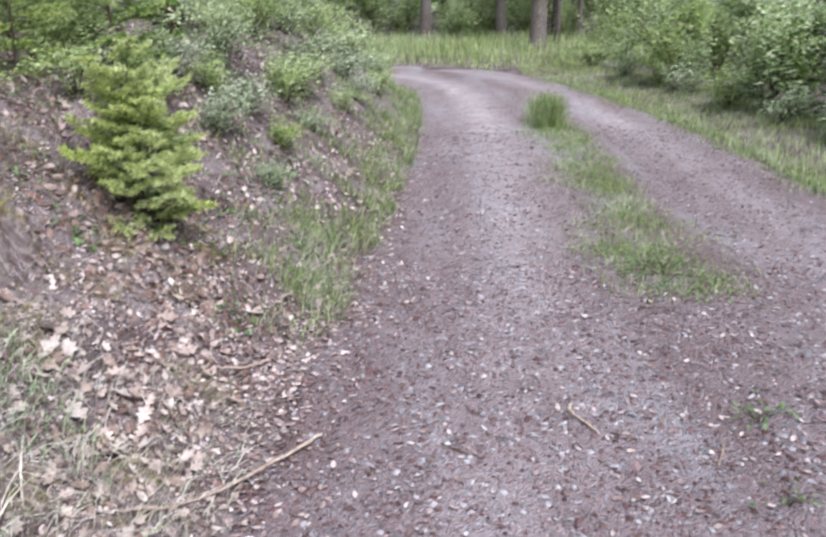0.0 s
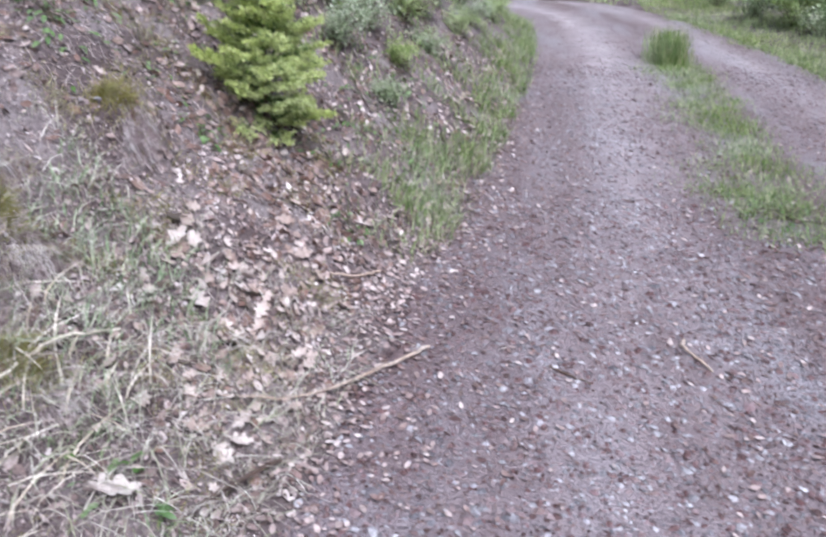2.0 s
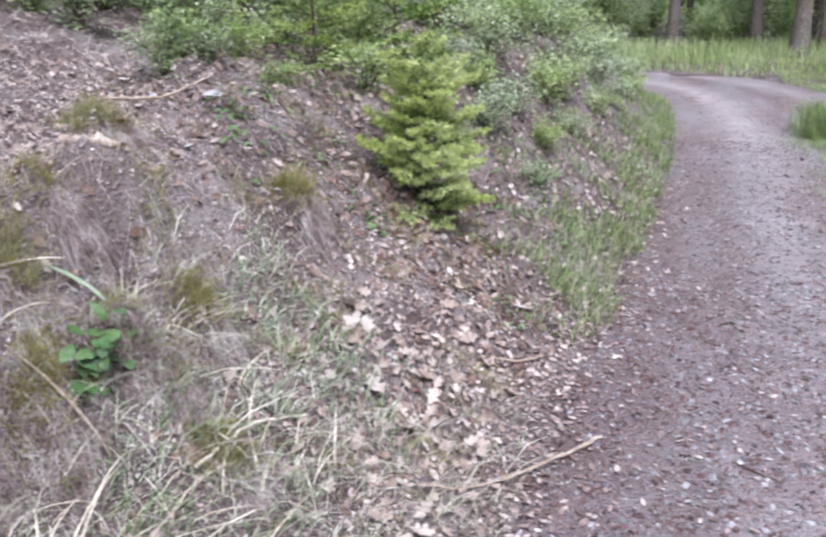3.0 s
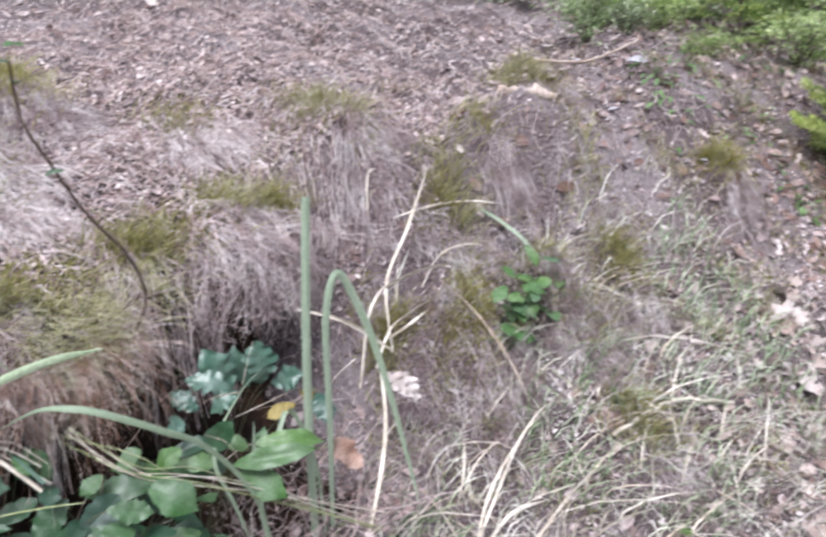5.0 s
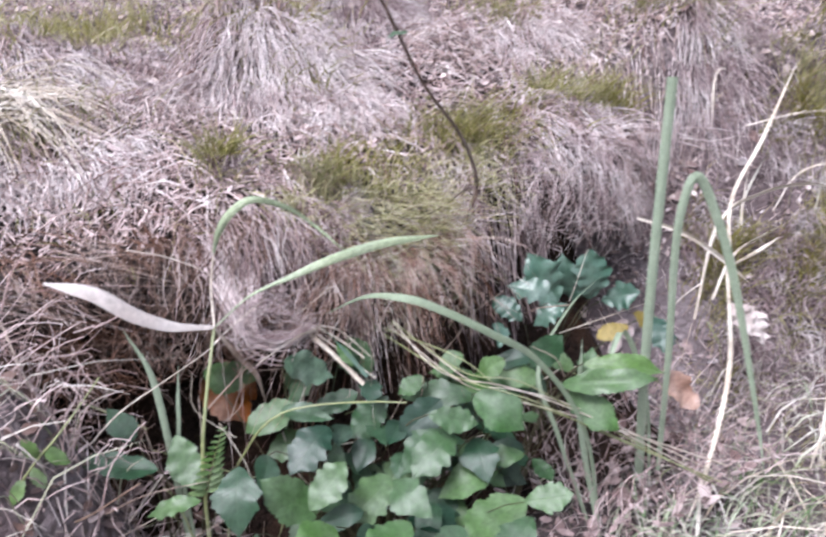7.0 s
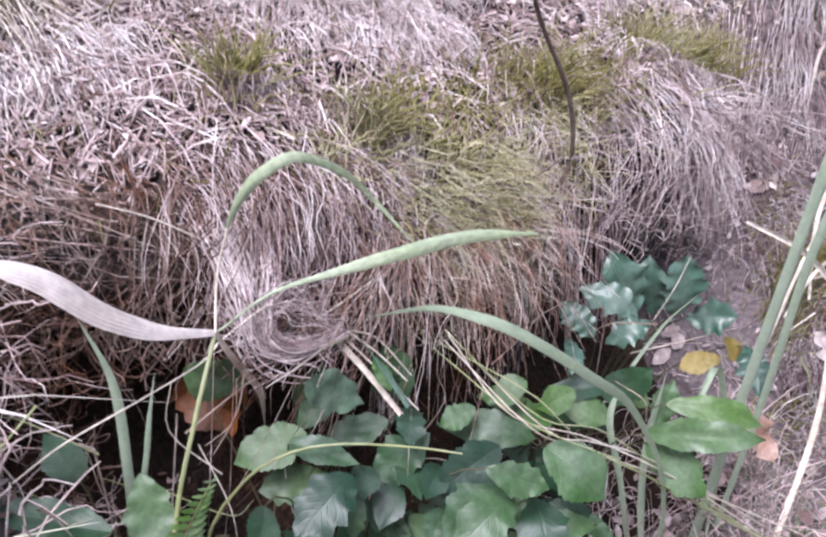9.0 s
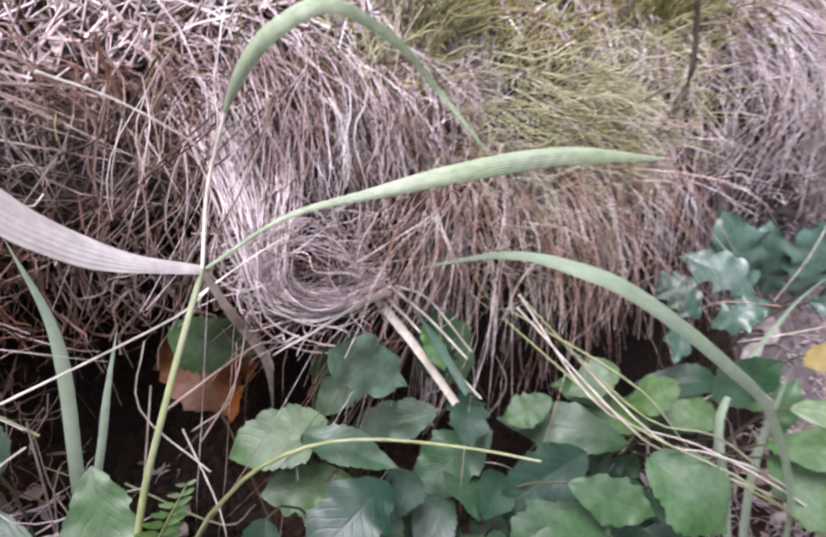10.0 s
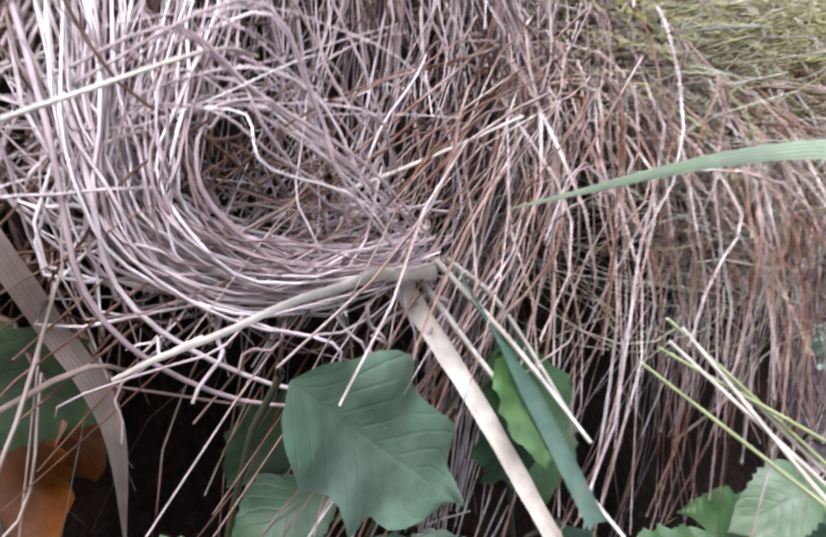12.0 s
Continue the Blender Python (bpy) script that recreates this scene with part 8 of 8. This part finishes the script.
def build_hollow_floor():
    """Litter, straw and a sprig at the open end of the hollow."""
    shape, faces = leaf_card()
    n = 2600
    x, y = RNG.uniform(-1.90, -1.50, n), RNG.uniform(-0.45, 0.30, n)
    x[:600], y[:600] = RNG.uniform(-1.80, -1.50, 600), RNG.uniform(0.2, 1.15, 600)
    for part_of, material, label in ((slice(0, 1700), LITTER, "brown dead leaves on the floor of the hollow"), (slice(1700, n), RUST_LITTER, "reddish leaf bits on the floor of the hollow")):
        a, b = x[part_of], y[part_of]
        m = len(a)
        stuff("hollow_litter", scattered(shape, faces, np.stack([a, b, floor_z(a, b) + RNG.uniform(0.004, 0.018, m)], -1), spin(RNG.uniform(0, 6.3, m), RNG.normal(0.5, 0.4, m), RNG.uniform(0, 6.3, m)), np.repeat((0.008 + 0.024 * RNG.random(m) ** 1.8)[:, None], 3, 1)), material, label, "leaf litter")
    # straw lying and leaning there, rooted in the litter
    n = 1500
    x, y = RNG.uniform(-1.88, -1.46, n), RNG.uniform(-0.42, 0.13, n)
    x[:220], y[:220] = RNG.uniform(-1.78, -1.50, 220), RNG.uniform(0.74, 1.15, 220)
    a = np.stack([x, y, floor_z(x, y) + 0.004], -1)
    g, ln = RNG.uniform(0, 6.3, n), RNG.uniform(0.05, 0.17, n)
    d = a + np.stack([np.cos(g) * ln * 0.5, np.sin(g) * ln * 0.75, RNG.random(n) ** 1.5 * ln * 0.9 + 0.01], -1)
    lift = np.zeros((n, 3))
    lift[:, 2] = RNG.uniform(0.0, 0.05, n)
    p = waver(bezier(a, a * 0.7 + d * 0.3 + lift, a * 0.3 + d * 0.7 + lift, d, 8), 0.01)
    stuff("hollow_straw", tubes(p, np.linspace(1, 0.5, 8)[None] * RNG.uniform(0.0006, 0.0015, n)[:, None], 3), CRUMB, "pinkish brown straw tangled at the mouth of the hollow", "straw")
    # looped straw over the rooty face of the bank
    n = 300
    y = RNG.uniform(-0.45, 0.13, n)
    a = np.stack([lip_x(y) + RNG.uniform(0.0, 0.04, n), y, RNG.uniform(0.74, 0.96, n)], -1)
    g, ln = RNG.normal(-1.57, 1.0, n), RNG.uniform(0.03, 0.12, n)
    d = a + np.stack([RNG.uniform(0.0, 0.05, n), np.cos(g) * ln, np.sin(g) * ln * 0.9], -1)
    m = (a + d) / 2 + np.stack([RNG.uniform(0.005, 0.03, n), RNG.normal(0, 0.02, n), RNG.normal(0.008, 0.015, n)], -1)
    p = waver(bezier(a, m, m, d, 8), 0.008)
    stuff("looped_straw", tubes(p, np.linspace(1, 0.5, 8)[None] * RNG.uniform(0.0005, 0.0013, n)[:, None], 3), CRUMB, "looped dry straws over the rooty face of the bank", "straw")
    # long stalks that stand before the dark
    h = thing("dry_stalks", (-1.70, 0.08, 0.66), "long brown dry stalks leaning at the mouth of the hollow", "straw")
    for q, r in (([(-1.70, 0.085, 0.66), (-1.71, 0.075, 0.78), (-1.72, 0.055, 0.90), (-1.74, 0.048, 0.96)], 0.0019), ([(-1.68, 0.13, 0.62), (-1.69, 0.125, 0.70), (-1.70, 0.11, 0.78)], 0.0014),
                 ([(-1.66, 0.02, 0.74), (-1.63, 0.07, 0.755), (-1.60, 0.13, 0.79)], 0.0013), ([(-1.70, 0.17, 0.56), (-1.71, 0.172, 0.70), (-1.72, 0.165, 0.80)], 0.0011), ([(-1.72, 0.21, 0.50), (-1.72, 0.222, 0.66), (-1.73, 0.24, 0.80)], 0.0010)):
        stalk(h, q, r, r * 0.7, STICK, "stalk")
    # yellow green sprig
    h = thing("green_sprig", (-1.63, 0.00, 0.80), "small yellow green sprig on a thin stem", "seedling")
    p = glide([(-1.63, -0.02, 0.78), (-1.63, 0.035, 0.835), (-1.632, 0.07, 0.862), (-1.64, 0.12, 0.905)], 16)
    stalk(h, p[::3], 0.0016, 0.0008, STEM, "stem")
    leaflet = leaf_mesh("leaflet", HERB, 1, 0.5, 5, 0.2, 0.3, 0.04, 61)
    for i, al in ((5, (0.3, 0.2, -0.8)), (6, (0.2, -0.3, 0.8)), (7, (0.5, 0.6, -0.4)), (8, (0.3, 0.3, -0.7)), (4, (0.3, -0.5, -0.5))):
        ob = part("leaflet", leaflet, h)
        ob.matrix_local = Matrix.Translation((1.63, 0.0, -0.80)) @ facing(tuple(p[i]), al, (0.8, -0.2, 0.5), 0.03)


def build_straw_fan():
    """A fan of long yellowish straws and a thick bleached skirt on the upper turf."""
    h = thing("straw_fan", (-2.25, 0.13, 1.10), "fan of long yellowish straws bending down the slope", "grass")
    n = 90
    a = np.stack([RNG.normal(-2.27, 0.03, n), RNG.normal(0.12, 0.03, n), np.zeros(n)], -1)
    a[:, 2] = top_z(a[:, 0], a[:, 1]) + 0.02
    g, ln = RNG.normal(0.75, 0.55, n), RNG.uniform(0.10, 0.28, n)
    q = a[:, :2] + np.stack([np.cos(g), np.sin(g)], -1) * ln[:, None]
    q[:, 0] = np.minimum(q[:, 0], lip_x(q[:, 1]) - 0.01)
    d = np.concatenate([q, (top_z(q[:, 0], q[:, 1]) + RNG.uniform(0.01, 0.05, n))[:, None]], 1)
    lift = np.zeros((n, 3))
    lift[:, 2] = RNG.uniform(0.03, 0.09, n)
    p = waver(bezier(a, a * 0.7 + d * 0.3 + lift, a * 0.35 + d * 0.65 + lift, d, 9), 0.006)
    tagged(part("straw", mesh_of("straw", *tubes(p - np.array(h.location), np.linspace(1, 0.5, 9)[None] * RNG.uniform(0.0008, 0.0020, n)[:, None], 3), PALE_STRAW), h), kind="stuff")
    h = thing("grass_tussock", (-2.26, 0.63, 1.08), "tussock of thick bleached hair hanging over a step", "grass tussock", "tussocks on the slope")
    n = 420
    y = RNG.normal(0.62, 0.075, n)
    a = np.stack([-2.27 + RNG.normal(0, 0.025, n), y, np.zeros(n)], -1)
    a[:, 2] = top_z(a[:, 0], a[:, 1]) + 0.012
    ln = RNG.uniform(0.05, 0.13, n)
    d = a + np.stack([0.045 + ln * 0.45, (y - 0.62) * 0.9 + RNG.normal(0, 0.02, n), -ln * 0.75], -1)
    d[:, 2] = np.maximum(d[:, 2], top_z(d[:, 0], d[:, 1]) + 0.004)
    lift = np.zeros((n, 3))
    lift[:, 2] = RNG.uniform(0.01, 0.05, n)
    lift[:, 0] = 0.02
    p = waver(bezier(a, a * 0.7 + d * 0.3 + lift, a * 0.35 + d * 0.65 + lift, d, 8), 0.006)
    tagged(part("hair", mesh_of("hair", *tubes(p - np.array(h.location), np.linspace(1, 0.5, 8)[None] * RNG.uniform(0.0007, 0.0016, n)[:, None], 3), PALE_HAIR), h), kind="stuff")


def build_slope_straws():
    """Straws and hanging bunches of hair grass on the broken slope beside the sedge."""
    h = thing("dry_straw", (-1.80, 1.54, 0.72), "bent brown and pale straws on the broken slope", "straw", "dry straws")
    for q, w, m in (([(-1.80, 1.56, 0.745), (-1.67, 1.50, 0.72), (-1.595, 1.495, 0.655), (-1.545, 1.505, 0.575), (-1.50, 1.51, 0.48)], 0.007, BROWN_BLADE), ([(-1.82, 1.37, 0.645), (-1.78, 1.405, 0.68), (-1.77, 1.465, 0.70)], 0.007, PALE_STRAW),
                    ([(-1.99, 1.515, 0.89), (-2.01, 1.54, 0.975), (-2.015, 1.56, 1.006), (-2.01, 1.58, 1.008)], 0.006, PALE_STRAW), ([(-1.83, 1.52, 0.73), (-1.83, 1.60, 0.795), (-1.79, 1.68, 0.81), (-1.76, 1.775, 0.77), (-1.735, 1.80, 0.735)], 0.004, PALE_STRAW),
                    ([(-1.93, 1.55, 0.895), (-1.88, 1.66, 0.91), (-1.84, 1.775, 0.90), (-1.79, 1.845, 0.88)], 0.005, PALE_STRAW), ([(-1.86, 1.44, 0.66), (-1.87, 1.48, 0.76), (-1.88, 1.55, 0.83)], 0.005, GREY_STRAW), ([(-1.85, 1.45, 0.66), (-1.86, 1.46, 0.74), (-1.88, 1.50, 0.82)], 0.004, PALE_STRAW),
                    ([(-1.50, 1.20, 0.40), (-1.49, 1.21, 0.47), (-1.50, 1.23, 0.55)], 0.006, PALE_STRAW), ([(-1.44, 1.18, 0.30), (-1.42, 1.28, 0.36), (-1.40, 1.40, 0.34)], 0.009, PALE_STRAW), ([(-1.42, 1.08, 0.26), (-1.38, 1.18, 0.33), (-1.34, 1.30, 0.31)], 0.009, PALE_STRAW)):
        blade(h, q, w, m, face=(0.8, -0.3, 0.5), fold=0.4)
    for x0, y0, r in ((-1.69, 1.45, 0.055), (-1.70, 1.31, 0.05), (-1.78, 1.50, 0.045), (-1.62, 1.78, 0.06), (-1.52, 1.88, 0.05), (-1.76, 1.70, 0.055), (-1.90, 1.62, 0.05), (-1.93, 1.42, 0.055), (-1.56, 1.42, 0.04), (-1.74, 1.92, 0.05), (-1.48, 2.08, 0.05)):
        t = thing("grass_tussock", (x0, y0, ground_at(x0, y0)), "small tuft of grey-mauve hair grass hanging down the slope", "grass tussock", "tufts on the broken slope")
        n = int(3600 * r)
        x, y = x0 + RNG.normal(0, r * 0.4, n), y0 + RNG.normal(0, r * 0.6, n)
        a = np.stack([x, y, ground_z(x, y) + 0.01], -1)
        ln = RNG.uniform(0.5, 1.5, n) * r * 1.5
        d = a + np.stack([ln * 0.5, RNG.normal(0, 0.018, n) + (y - y0) * 0.3, -ln * 0.8], -1)
        d[:, 2] = np.maximum(d[:, 2], ground_z(d[:, 0], d[:, 1]) + 0.004)
        lift = np.zeros((n, 3))
        lift[:, 0], lift[:, 2] = 0.015, RNG.uniform(0.015, 0.045, n)
        p = waver(bezier(a, a * 0.7 + d * 0.3 + lift, a * 0.35 + d * 0.65 + lift, d, 7), 0.007)
        tagged(part("hair", mesh_of("hair", *tubes(p - np.array(t.location), np.linspace(1, 0.5, 7)[None] * RNG.uniform(0.0006, 0.0013, n)[:, None], 3), MAUVE_HAIR), t), kind="stuff")
        n = int(1500 * r)
        x, y = x0 - 0.01 + RNG.normal(0, r * 0.4, n), y0 + RNG.normal(0, r * 0.5, n)
        p, side = tuft_paths(x, y, ground_z(x, y), RNG.uniform(0.02, 0.06, n), np.array([0.4, 0, 0]), RNG.uniform(0.2, 0.9, n), 4)
        tagged(part("green_top", mesh_of("green_top", *tubes(p - np.array(t.location), np.array([0.0008, 0.001, 0.0008, 0.0003])[None], 3), OLIVE), t), kind="stuff")


def build_far_gravel():
    """Stones that thin out towards the bend."""
    x, y = strewn(9000, (-0.9, 3.3), (8.2, 13.5), lambda x, y: (np.abs(road_offset(x, y)[0]) < road_offset(x, y)[1] - 0.02) & (RNG.random(len(x)) < np.clip((13.5 - y) / 5, 0, 1)))
    n = len(x)
    r = RNG.gamma(3, 0.0020, n) + 0.004
    stuff("gravel", scattered(STONE_V - [0, 0, 0.25], STONE_TOP, np.stack([x, y, np.maximum(ground_z(x, y), -0.01) + 0.005], -1), spin(RNG.uniform(0, 6.3, n), RNG.uniform(0, 0.6, n), RNG.uniform(0, 6.3, n)), np.stack([r, r * 0.8, r * 0.7], -1)), STONES,
          "loose stones thinning out towards the bend", "gravel", smooth=False)


build_bank_leaves()
build_hollow_floor()
build_straw_fan()
build_slope_straws()
build_far_gravel()
